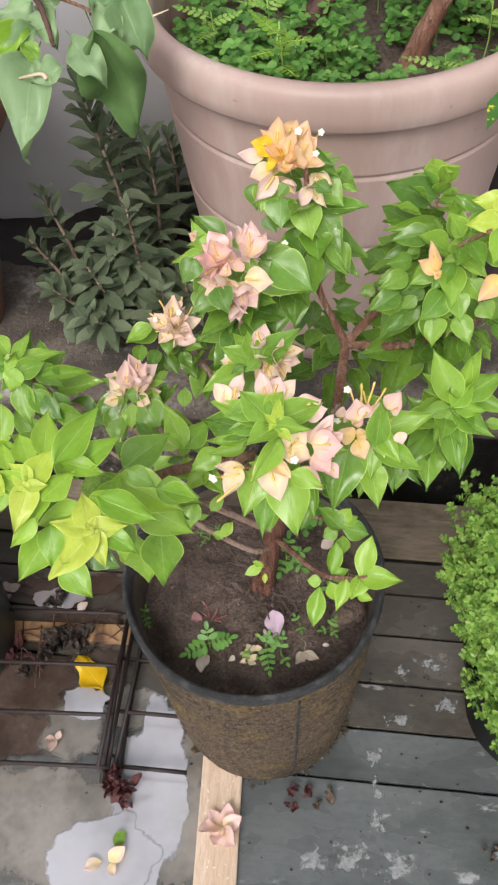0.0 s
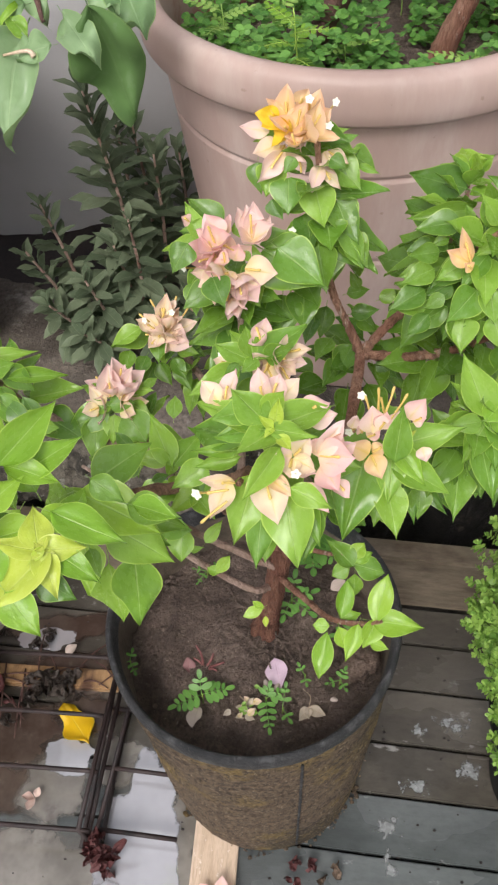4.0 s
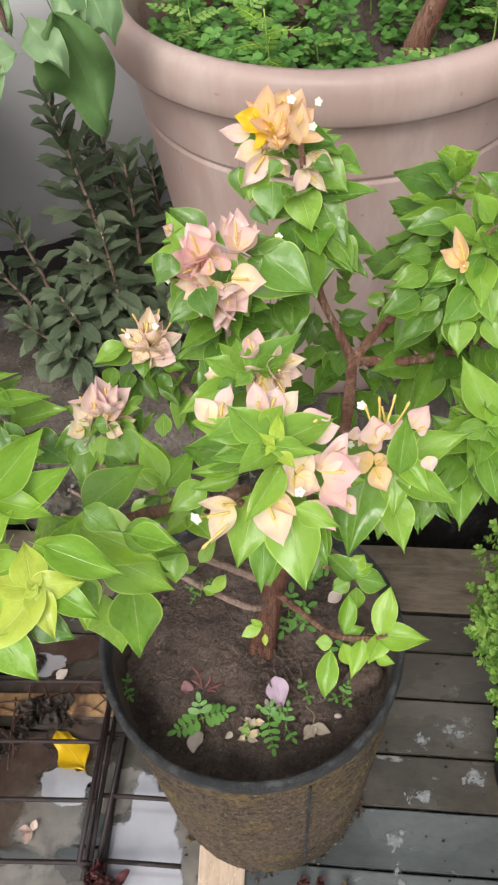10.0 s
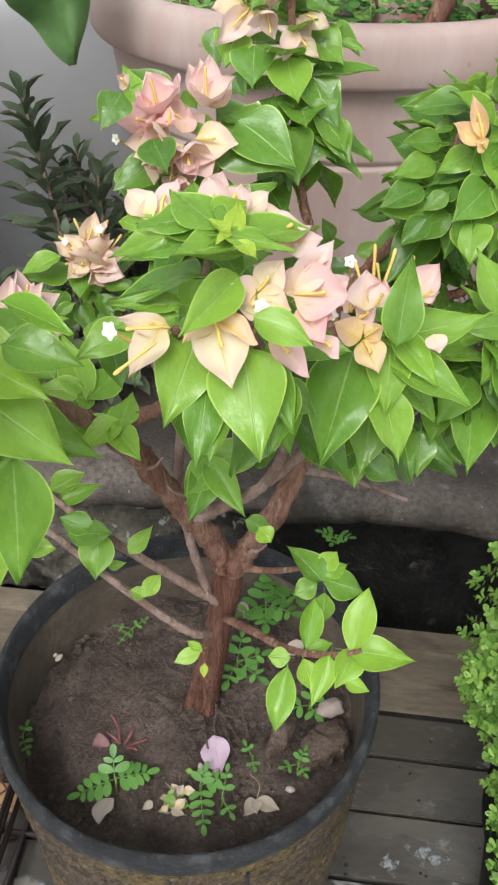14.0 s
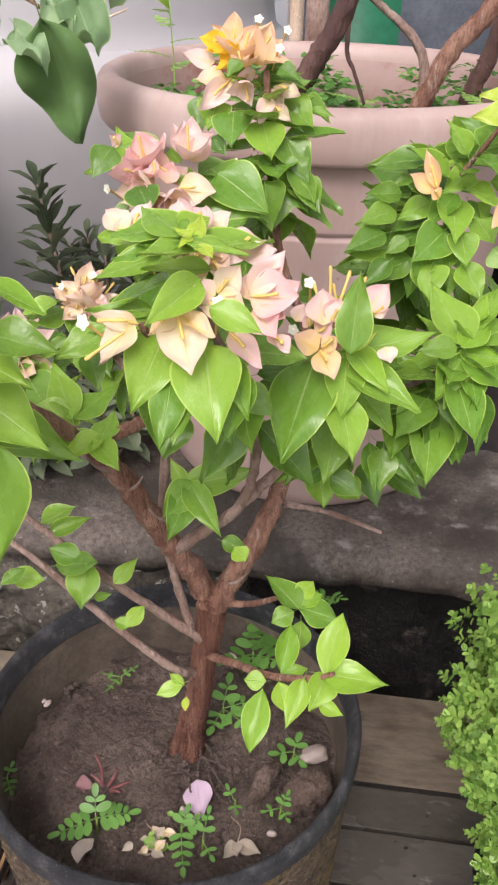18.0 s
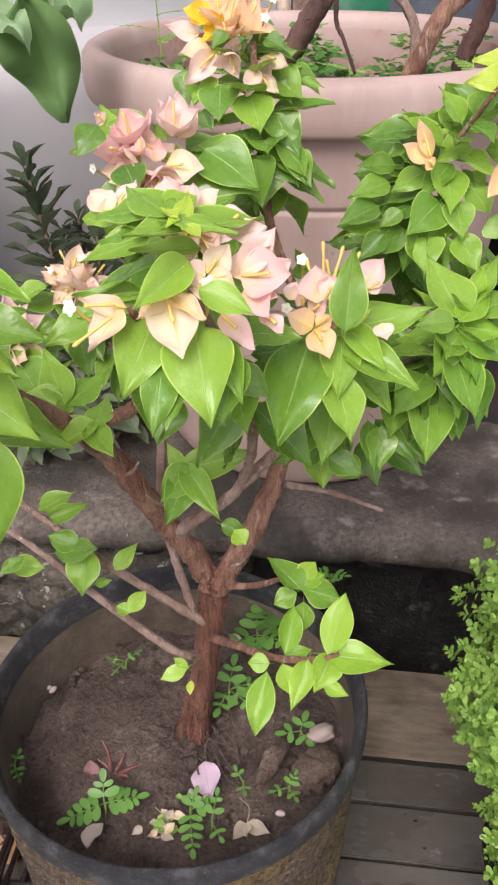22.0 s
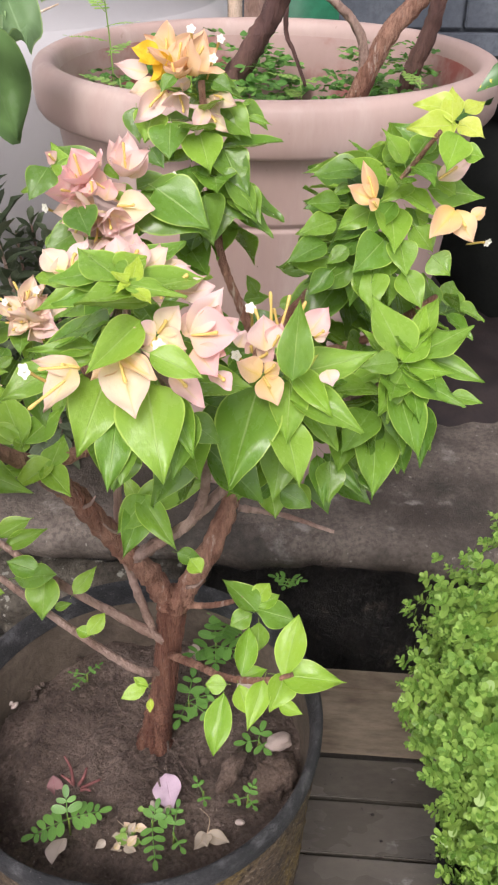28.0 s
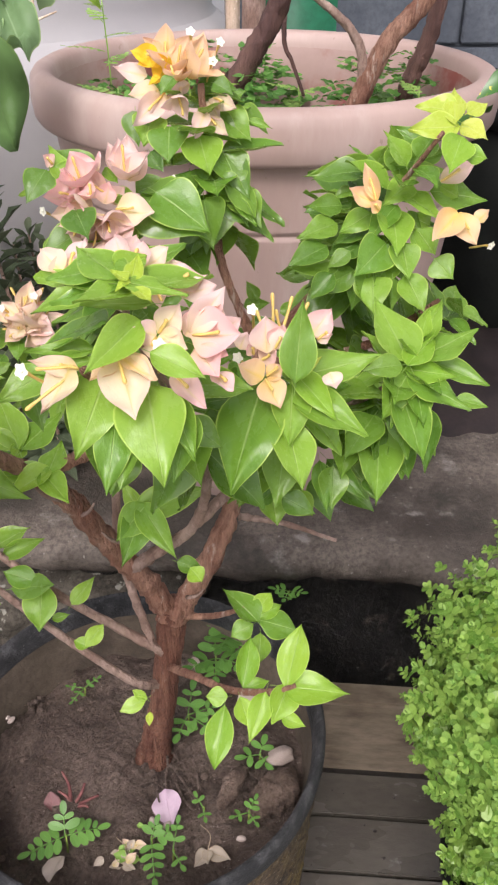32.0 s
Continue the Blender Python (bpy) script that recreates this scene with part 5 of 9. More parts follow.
leaf_at(br_right2, (0.1860, 0.5626, 0.8795), (0.1590, 0.5662, 0.8816), 0.0186, (-0.16, -0.57, 0.80), LEAF_NEW)
leaf_at(br_right2, (0.1851, 0.5454, 0.8681), (0.1730, 0.5200, 0.8534), 0.0212, (-0.01, -0.67, 0.75), LEAF_YOUNG)
leaf_at(br_right2, (0.1873, 0.5575, 0.8738), (0.2015, 0.5448, 0.8664), 0.0165, (-0.11, -0.63, 0.77), LEAF_NEW)
leaf_at(br_right2, (0.1921, 0.5657, 0.8772), (0.2071, 0.5738, 0.8819), 0.0128, (0.07, -0.57, 0.82), LEAF_NEW)
leaf_at(br_right2, (0.1861, 0.5382, 0.8598), (0.2002, 0.5352, 0.8580), 0.0153, (0.01, -0.64, 0.77), LEAF_YOUNG)
leaf_at(br_right2, (0.1859, 0.5843, 0.8485), (0.1426, 0.5743, 0.8405), 0.0156, (0.13, -0.72, 0.68), LEAF)
leaf_at(br_right2, (0.1796, 0.5898, 0.8511), (0.1521, 0.6030, 0.8615), 0.0141, (-0.21, -0.70, 0.68), LEAF)
leaf_at(br_right2, (0.1631, 0.5700, 0.8336), (0.1425, 0.5569, 0.8231), 0.0187, (-0.10, -0.70, 0.70), LEAF, kind="heart")
leaf_at(br_right2, (0.1822, 0.5696, 0.8315), (0.1941, 0.5628, 0.8260), 0.0136, (-0.47, -0.50, 0.72), LEAF_YOUNG, kind="oval")
leaf_at(br_right2, (0.1756, 0.5682, 0.8285), (0.2142, 0.5634, 0.8247), 0.0273, (0.11, -0.57, 0.82), LEAF)
leaf_at(br_right2, (0.1534, 0.5618, 0.8217), (0.1315, 0.5410, 0.8052), 0.0179, (-0.13, -0.62, 0.78), LEAF)
leaf_at(br_right2, (0.1370, 0.5588, 0.8175), (0.1144, 0.5476, 0.8086), 0.0171, (0.02, -0.68, 0.73), LEAF)
leaf_at(br_right2, (0.1449, 0.5430, 0.8032), (0.1230, 0.5240, 0.7880), 0.0266, (0.33, -0.68, 0.66), LEAF, kind="heart")
leaf_at(br_right2, (0.1553, 0.5446, 0.8026), (0.1585, 0.5237, 0.7860), 0.0216, (0.08, -0.78, 0.63), LEAF, kind="heart")
leaf_at(br_right2, (0.1663, 0.5540, 0.8083), (0.1772, 0.5382, 0.7957), 0.0215, (0.09, -0.69, 0.72), LEAF)
leaf_at(br_right2, (0.1757, 0.5575, 0.8093), (0.1618, 0.5642, 0.8146), 0.0153, (-0.24, -0.70, 0.67), LEAF)
leaf_at(br_right2, (0.1765, 0.5398, 0.7935), (0.1876, 0.5280, 0.7841), 0.0197, (-0.42, -0.67, 0.60), LEAF)
leaf_at(br_right2, (0.1455, 0.5968, 0.8369), (0.0938, 0.5914, 0.8327), 0.0163, (0.01, -0.82, 0.57), LEAF_DARK)
leaf_at(br_right2, (0.1523, 0.5594, 0.8054), (0.1496, 0.5500, 0.7980), 0.0129, (0.22, -0.59, 0.78), LEAF_DARK)
leaf_at(br_right2, (0.1580, 0.5361, 0.7851), (0.1680, 0.5132, 0.7669), 0.0197, (-0.18, -0.75, 0.64), LEAF)
leaf_at(br_right2, (0.1372, 0.5355, 0.7829), (0.1353, 0.5148, 0.7664), 0.0250, (-0.29, -0.72, 0.63), LEAF, kind="heart")
leaf_at(br_right2, (0.1273, 0.5821, 0.8181), (0.1136, 0.5800, 0.8165), 0.0146, (-0.23, -0.46, 0.86), LEAF_DARK)
leaf_at(br_right2, (0.1305, 0.5586, 0.7977), (0.1078, 0.5509, 0.7915), 0.0203, (-0.28, -0.60, 0.75), LEAF_DARK)
leaf_at(br_right2, (0.1121, 0.5495, 0.7887), (0.0811, 0.5458, 0.7857), 0.0194, (0.23, -0.72, 0.65), LEAF_DARK)
leaf_at(br_right2, (0.1174, 0.5835, 0.8139), (0.0946, 0.5807, 0.8116), 0.0159, (-0.08, -0.63, 0.77), LEAF_DARK)
leaf_at(br_right2, (0.1127, 0.5695, 0.8010), (0.0892, 0.5664, 0.7985), 0.0165, (-0.18, -0.57, 0.80), LEAF_DARK)
leaf_at(br_right2, (0.1277, 0.5486, 0.7826), (0.0959, 0.5353, 0.7720), 0.0189, (0.41, -0.62, 0.67), LEAF_DARK)
bract_at(br_right2, (0.1367, 0.5430, 0.8297), (0.1293, 0.5560, 0.8506), 0.0098, (-0.29, -0.71, 0.64), BRACT_PEACH, flower=True)
bract_at(br_right2, (0.1368, 0.5426, 0.8284), (0.1187, 0.5459, 0.8382), 0.0139, (0.07, -0.83, 0.55), BRACT_PEACH)
bract_at(br_right2, (0.1382, 0.5403, 0.8248), (0.1318, 0.5401, 0.8307), 0.0091, (-0.07, -0.78, 0.62), BRACT_PEACH, flower=True)
bract_at(br_right2, (0.1879, 0.5398, 0.8234), (0.1694, 0.5234, 0.8107), 0.0187, (0.13, -0.68, 0.72), BRACT_PEACH)
bract_at(br_right2, (0.1888, 0.5404, 0.8232), (0.1973, 0.5224, 0.8088), 0.0174, (-0.16, -0.84, 0.51), BRACT_PEACH, flower=True)
bract_at(br_right2, (0.1997, 0.5370, 0.8184), (0.2068, 0.5384, 0.8260), 0.0110, (-0.58, -0.48, 0.66), BRACT_PEACH)
bract_at(br_right2, (0.1785, 0.5553, 0.8383), (0.2011, 0.5602, 0.8499), 0.0141, (-0.16, -0.81, 0.57), BRACT_ROSE, flower=True)
leaf_at(br_left, (-0.1237, 0.2864, 0.8462), (-0.1281, 0.2920, 0.8482), 0.0052, (0.56, -0.20, 0.81), LEAF_NEW)
leaf_at(br_left, (-0.1227, 0.2899, 0.8471), (-0.1311, 0.2813, 0.8416), 0.0056, (0.50, -0.36, 0.79), LEAF_NEW)
leaf_at(br_left, (-0.1246, 0.2876, 0.8451), (-0.1219, 0.2969, 0.8477), 0.0064, (-0.15, -0.45, 0.88), LEAF_NEW)
leaf_at(br_left, (-0.1257, 0.2887, 0.8453), (-0.1325, 0.3141, 0.8520), 0.0189, (0.18, -0.33, 0.93), LEAF_NEW)
leaf_at(br_left, (-0.1215, 0.2883, 0.8443), (-0.1531, 0.2949, 0.8428), 0.0167, (0.13, -0.06, 0.99), LEAF_NEW)
leaf_at(br_left, (-0.1294, 0.2893, 0.8440), (-0.1004, 0.2933, 0.8411), 0.0160, (0.31, -0.49, 0.81), LEAF_NEW)
leaf_at(br_left, (-0.1260, 0.2915, 0.8442), (-0.1151, 0.2675, 0.8289), 0.0153, (0.13, -0.31, 0.94), LEAF_NEW)
leaf_at(br_left, (-0.1201, 0.2922, 0.8440), (-0.1522, 0.2625, 0.8245), 0.0282, (-0.18, -0.04, 0.98), LEAF_NEW)
leaf_at(br_left, (-0.1223, 0.3100, 0.8507), (-0.0799, 0.2965, 0.8371), 0.0229, (0.25, -0.17, 0.95), LEAF_YOUNG)
leaf_at(br_left, (-0.1245, 0.3010, 0.8455), (-0.1084, 0.3201, 0.8479), 0.0197, (-0.11, -0.52, 0.85), LEAF_YOUNG)
leaf_at(br_left, (-0.1187, 0.2906, 0.8407), (-0.0934, 0.2781, 0.8288), 0.0152, (0.20, -0.41, 0.89), LEAF_YOUNG)
leaf_at(br_left, (-0.1434, 0.2712, 0.8320), (-0.1245, 0.2531, 0.8166), 0.0212, (-0.12, -0.39, 0.91), LEAF_YOUNG)
leaf_at(br_left, (-0.1523, 0.2957, 0.8410), (-0.1522, 0.2708, 0.8243), 0.0184, (0.07, -0.37, 0.93), LEAF_YOUNG)
leaf_at(br_left, (-0.1292, 0.3046, 0.8439), (-0.1682, 0.2991, 0.8347), 0.0197, (-0.03, -0.33, 0.94), LEAF_YOUNG)
leaf_at(br_left, (-0.1522, 0.2921, 0.8385), (-0.1762, 0.2659, 0.8177), 0.0261, (0.62, -0.17, 0.76), LEAF_YOUNG)
leaf_at(br_left, (-0.0791, 0.3162, 0.8481), (-0.0558, 0.3157, 0.8356), 0.0160, (-0.13, -0.09, 0.99), LEAF_YOUNG)
leaf_at(br_left, (-0.1032, 0.3309, 0.8525), (-0.0846, 0.3228, 0.8406), 0.0155, (-0.10, -0.56, 0.82), LEAF_DARK)
leaf_at(br_left, (-0.1291, 0.2802, 0.8301), (-0.1074, 0.2732, 0.8212), 0.0177, (-0.28, -0.58, 0.77), LEAF_DARK)
leaf_at(br_left, (-0.1571, 0.2979, 0.8808), (-0.1634, 0.3019, 0.8821), 0.0044, (0.28, -0.50, 0.82), LEAF_NEW)
leaf_at(br_left, (-0.1609, 0.2989, 0.8808), (-0.1459, 0.3007, 0.8790), 0.0090, (-0.31, -0.44, 0.84), LEAF_NEW)
leaf_at(br_left, (-0.1566, 0.3004, 0.8803), (-0.1668, 0.2971, 0.8776), 0.0052, (-0.02, -0.54, 0.84), LEAF_NEW)
leaf_at(br_left, (-0.1564, 0.3011, 0.8801), (-0.1734, 0.3158, 0.8831), 0.0148, (-0.12, -0.40, 0.91), LEAF_NEW)
leaf_at(br_left, (-0.1610, 0.3004, 0.8794), (-0.1434, 0.3260, 0.8850), 0.0186, (0.17, -0.50, 0.85), LEAF_NEW)
leaf_at(br_left, (-0.1576, 0.3060, 0.8809), (-0.1684, 0.2745, 0.8624), 0.0183, (0.16, -0.35, 0.92), LEAF_NEW)
leaf_at(br_left, (-0.1574, 0.2993, 0.8771), (-0.1866, 0.3138, 0.8786), 0.0135, (0.16, -0.46, 0.88), LEAF_YOUNG)
leaf_at(br_left, (-0.1733, 0.2968, 0.8755), (-0.1944, 0.3185, 0.8786), 0.0137, (-0.27, -0.26, 0.93), LEAF_NEW)
leaf_at(br_left, (-0.1715, 0.3043, 0.8775), (-0.1826, 0.2857, 0.8648), 0.0112, (0.16, -0.47, 0.87), LEAF_YOUNG)
leaf_at(br_left, (-0.1509, 0.2936, 0.8723), (-0.1312, 0.3161, 0.8761), 0.0207, (-0.18, -0.30, 0.94), LEAF_YOUNG)
leaf_at(br_left, (-0.1515, 0.3186, 0.8826), (-0.1517, 0.3552, 0.8889), 0.0201, (0.48, -0.31, 0.82), LEAF_YOUNG)
leaf_at(br_left, (-0.1446, 0.3161, 0.8812), (-0.1187, 0.3581, 0.8871), 0.0214, (0.55, -0.30, 0.78), LEAF_YOUNG)
leaf_at(br_left, (-0.1602, 0.3162, 0.8793), (-0.1714, 0.3417, 0.8833), 0.0172, (0.11, -0.34, 0.94), LEAF_YOUNG)
leaf_at(br_left, (-0.1745, 0.3136, 0.8773), (-0.1816, 0.3355, 0.8801), 0.0131, (0.26, -0.55, 0.80), LEAF_YOUNG)
leaf_at(br_left, (-0.1823, 0.3034, 0.8729), (-0.2126, 0.3305, 0.8749), 0.0179, (0.07, -0.22, 0.97), LEAF_YOUNG)
leaf_at(br_left, (-0.1736, 0.2997, 0.8703), (-0.2081, 0.2953, 0.8603), 0.0146, (-0.35, -0.34, 0.87), LEAF_YOUNG)
leaf_at(br_left, (-0.1778, 0.2965, 0.8683), (-0.2067, 0.2805, 0.8526), 0.0149, (0.23, -0.14, 0.96), LEAF_YOUNG)
leaf_at(br_left, (-0.1434, 0.3210, 0.8774), (-0.1125, 0.3160, 0.8667), 0.0149, (0.38, -0.37, 0.85), LEAF_YOUNG)
leaf_at(br_left, (-0.1562, 0.2879, 0.8626), (-0.1742, 0.2724, 0.8490), 0.0129, (0.45, -0.46, 0.76), LEAF_YOUNG)
leaf_at(br_left, (-0.1450, 0.3090, 0.8703), (-0.1713, 0.2768, 0.8505), 0.0151, (-0.33, -0.19, 0.92), LEAF_YOUNG)
leaf_at(br_left, (-0.1707, 0.3309, 0.8788), (-0.1983, 0.3374, 0.8734), 0.0095, (0.18, -0.52, 0.83), LEAF_YOUNG)
leaf_at(br_left, (-0.1370, 0.3160, 0.8726), (-0.1043, 0.3451, 0.8729), 0.0187, (0.29, -0.27, 0.92), LEAF_YOUNG)
leaf_at(br_left, (-0.1834, 0.3182, 0.8719), (-0.2082, 0.3222, 0.8652), 0.0170, (0.20, -0.44, 0.87), LEAF_DARK)
leaf_at(br_left, (-0.1470, 0.3269, 0.8746), (-0.1219, 0.3314, 0.8683), 0.0170, (-0.26, -0.56, 0.79), LEAF_DARK)
leaf_at(br_far, (-0.2279, 0.4995, 0.7727), (-0.2366, 0.4840, 0.7572), 0.0195, (-0.01, -0.50, 0.87), LEAF_YOUNG)
leaf_at(br_far, (-0.2303, 0.5111, 0.7764), (-0.2404, 0.5002, 0.7673), 0.0130, (-0.07, -0.54, 0.84), LEAF_YOUNG)
leaf_at(br_far, (-0.2300, 0.4967, 0.7685), (-0.2036, 0.5099, 0.7679), 0.0199, (0.22, -0.57, 0.79), LEAF)
leaf_at(br_far, (-0.2320, 0.5073, 0.7723), (-0.2192, 0.5371, 0.7814), 0.0145, (-0.14, -0.24, 0.96), LEAF)
leaf_at(br_far, (-0.2357, 0.5138, 0.7742), (-0.2536, 0.5369, 0.7801), 0.0174, (-0.09, -0.55, 0.83), LEAF)
leaf_at(br_far, (-0.2357, 0.5030, 0.7682), (-0.2848, 0.5314, 0.7725), 0.0191, (0.24, -0.62, 0.75), LEAF)
leaf_at(br_far, (-0.2342, 0.5095, 0.7703), (-0.2818, 0.4965, 0.7529), 0.0200, (0.35, -0.56, 0.75), LEAF)
leaf_at(br_far, (-0.2321, 0.5123, 0.7703), (-0.1887, 0.5249, 0.7662), 0.0127, (-0.14, -0.60, 0.79), LEAF)
leaf_at(br_far, (-0.2282, 0.4942, 0.7606), (-0.2193, 0.4656, 0.7318), 0.0222, (-0.16, -0.54, 0.83), LEAF)
leaf_at(br_far, (-0.2193, 0.4871, 0.7559), (-0.1947, 0.4722, 0.7328), 0.0207, (0.23, -0.47, 0.85), LEAF)
leaf_at(br_far, (-0.2425, 0.4839, 0.7524), (-0.2838, 0.4878, 0.7415), 0.0160, (0.35, -0.37, 0.86), LEAF)
leaf_at(br_far, (-0.2138, 0.5098, 0.7640), (-0.1915, 0.4982, 0.7462), 0.0203, (-0.24, -0.47, 0.85), LEAF_DARK)
leaf_at(br_far, (-0.2111, 0.5013, 0.7591), (-0.1663, 0.5146, 0.7501), 0.0133, (-0.10, -0.52, 0.85), LEAF)
leaf_at(br_far, (-0.2097, 0.5171, 0.7639), (-0.2156, 0.5393, 0.7684), 0.0125, (0.06, -0.45, 0.89), LEAF)
leaf_at(br_far, (-0.2455, 0.4811, 0.7468), (-0.2495, 0.4497, 0.7120), 0.0245, (0.12, -0.65, 0.75), LEAF)
leaf_at(br_far, (-0.2482, 0.4828, 0.7459), (-0.2764, 0.4678, 0.7217), 0.0189, (0.01, -0.52, 0.85), LEAF)
leaf_at(br_far, (-0.2019, 0.4766, 0.7419), (-0.1741, 0.4763, 0.7228), 0.0174, (0.40, -0.46, 0.79), LEAF)
leaf_at(br_far, (-0.2184, 0.4709, 0.7375), (-0.2149, 0.4590, 0.7135), 0.0191, (0.03, -0.47, 0.88), LEAF_DARK)
leaf_at(br_left, (-0.1220, 0.3520, 0.8120), (-0.0700, 0.3340, 0.7920), 0.0340, (0.15, -0.46, 0.87), LEAF_YOUNG)
leaf_at(br_left, (-0.1080, 0.3450, 0.7900), (-0.0650, 0.3330, 0.7610), 0.0330, (0.25, -0.55, 0.80), LEAF)
leaf_at(br_left, (-0.0930, 0.3380, 0.7620), (-0.0970, 0.3270, 0.6960), 0.0340, (0.12, -0.88, 0.46), LEAF)
leaf_at(br_left, (-0.1160, 0.3500, 0.7350), (-0.1150, 0.3420, 0.6680), 0.0320, (-0.10, -0.88, 0.46), LEAF)
leaf_at(br_left, (-0.1180, 0.3920, 0.7450), (-0.0630, 0.3860, 0.7220), 0.0300, (0.20, -0.51, 0.84), LEAF)
leaf_at(br_fl, (-0.1418, 0.5144, 0.7156), (-0.1184, 0.5145, 0.7157), 0.0160, (0.17, -0.61, 0.77), LEAF)
leaf_at(br_fl, (-0.1392, 0.5194, 0.7173), (-0.1667, 0.5295, 0.7232), 0.0151, (-0.01, -0.54, 0.84), LEAF)
leaf_at(br_fl, (-0.1390, 0.5200, 0.7165), (-0.1328, 0.5463, 0.7318), 0.0102, (0.01, -0.55, 0.84), LEAF)
leaf_at(br_fl, (-0.1398, 0.5167, 0.7135), (-0.1559, 0.5075, 0.7081), 0.0114, (-0.10, -0.51, 0.85), LEAF)
leaf_at(br_fl, (-0.1287, 0.5120, 0.7096), (-0.1106, 0.4887, 0.6960), 0.0305, (-0.29, -0.32, 0.90), LEAF, kind="oval")
leaf_at(br_fl, (-0.1421, 0.5147, 0.7100), (-0.1791, 0.4972, 0.6998), 0.0262, (0.02, -0.67, 0.75), LEAF)
leaf_at(br_fl, (-0.1294, 0.5302, 0.7179), (-0.1051, 0.5272, 0.7161), 0.0156, (-0.05, -0.42, 0.90), LEAF)
leaf_at(br_fl, (-0.1382, 0.5114, 0.7057), (-0.1386, 0.4891, 0.6928), 0.0183, (-0.02, -0.53, 0.85), LEAF)
leaf_at(br_fl, (-0.1259, 0.5201, 0.7096), (-0.1074, 0.5100, 0.7037), 0.0142, (-0.47, -0.32, 0.82), LEAF)
leaf_at(br_fl, (-0.1524, 0.5106, 0.7029), (-0.1541, 0.4771, 0.6835), 0.0243, (0.03, -0.67, 0.74), LEAF_DARK)
leaf_at(br_fl, (-0.0851, 0.4545, 0.7071), (-0.1044, 0.4947, 0.7249), 0.0222, (-0.10, -0.26, 0.96), LEAF_YOUNG)
leaf_at(br_fl, (-0.0864, 0.4620, 0.7098), (-0.1177, 0.4597, 0.7087), 0.0162, (0.09, -0.57, 0.82), LEAF_YOUNG)
leaf_at(br_fl, (-0.0841, 0.4557, 0.7063), (-0.0623, 0.4829, 0.7184), 0.0229, (-0.12, -0.41, 0.91), LEAF_YOUNG)
leaf_at(br_fl, (-0.0842, 0.4607, 0.7079), (-0.0894, 0.4478, 0.7021), 0.0110, (0.43, -0.37, 0.83), LEAF_YOUNG)
leaf_at(br_fl, (-0.0824, 0.4495, 0.7022), (-0.0854, 0.4373, 0.6968), 0.0105, (0.17, -0.46, 0.87), LEAF_YOUNG)
leaf_at(br_fl, (-0.0859, 0.4921, 0.7205), (-0.0854, 0.5106, 0.7287), 0.0132, (0.02, -0.54, 0.84), LEAF, kind="oval")
leaf_at(br_fl, (-0.0631, 0.4254, 0.7091), (-0.0575, 0.4484, 0.7193), 0.0185, (-0.26, -0.54, 0.80), LEAF_YOUNG)
leaf_at(br_fl, (-0.0611, 0.4302, 0.7105), (-0.0866, 0.4118, 0.7024), 0.0176, (-0.13, -0.27, 0.95), LEAF_YOUNG)
leaf_at(br_fl, (-0.0670, 0.4285, 0.7091), (-0.0496, 0.4091, 0.7005), 0.0168, (-0.01, -0.28, 0.96), LEAF_YOUNG)
leaf_at(br_fl, (-0.0622, 0.4303, 0.7093), (-0.0973, 0.4250, 0.7069), 0.0139, (0.18, -0.40, 0.90), LEAF_YOUNG)
leaf_at(twig_r, (0.0783, 0.4115, 0.5359), (0.0915, 0.4470, 0.5625), 0.0221, (-0.15, -0.38, 0.91), LEAF_YOUNG, kind="oval")
leaf_at(twig_r, (0.0759, 0.4147, 0.5371), (0.1237, 0.4093, 0.5330), 0.0244, (0.25, -0.48, 0.84), LEAF_YOUNG)
leaf_at(twig_r, (0.0803, 0.4164, 0.5370), (0.0689, 0.3946, 0.5207), 0.0234, (0.52, -0.39, 0.76), LEAF_YOUNG)
leaf_at(twig_r, (0.0651, 0.4132, 0.5334), (0.0523, 0.3861, 0.5131), 0.0168, (0.04, -0.58, 0.82), LEAF_YOUNG)
leaf_at(twig_r, (0.0475, 0.4117, 0.5310), (0.0532, 0.3955, 0.5189), 0.0160, (0.14, -0.36, 0.92), LEAF_YOUNG, kind="oval")
leaf_at(twig_r, (0.0370, 0.4087, 0.5275), (0.0292, 0.3750, 0.5022), 0.0194, (-0.19, -0.72, 0.67), LEAF_YOUNG, kind="oval")
leaf_at(twig_r, (0.0395, 0.4132, 0.5297), (0.0239, 0.4135, 0.5298), 0.0136, (-0.11, -0.61, 0.79), LEAF_YOUNG, kind="oval")
leaf_at(twig_r, (0.0749, 0.4025, 0.5204), (0.0924, 0.3967, 0.5161), 0.0106, (-0.15, -0.52, 0.84), LEAF_YOUNG)
leaf_at(twig_r, (0.0495, 0.4211, 0.5271), (0.0571, 0.4508, 0.5493), 0.0169, (0.13, -0.62, 0.78), LEAF_YOUNG, kind="oval")
leaf_at(twig_r, (0.0491, 0.4213, 0.5260), (0.0693, 0.4262, 0.5296), 0.0129, (0.01, -0.41, 0.91), LEAF_YOUNG)
leaf_at(twig_m, (0.0627, 0.4619, 0.5499), (0.0370, 0.4837, 0.5663), 0.0234, (0.45, -0.40, 0.80), LEAF)
leaf_at(twig_m, (0.0606, 0.4685, 0.5536), (0.0727, 0.4804, 0.5626), 0.0152, (-0.10, -0.51, 0.86), LEAF_YOUNG, kind="oval")
leaf_at(twig_m, (0.0612, 0.4662, 0.5506), (0.0803, 0.4737, 0.5563), 0.0114, (-0.22, -0.72, 0.65), LEAF_YOUNG, kind="oval")
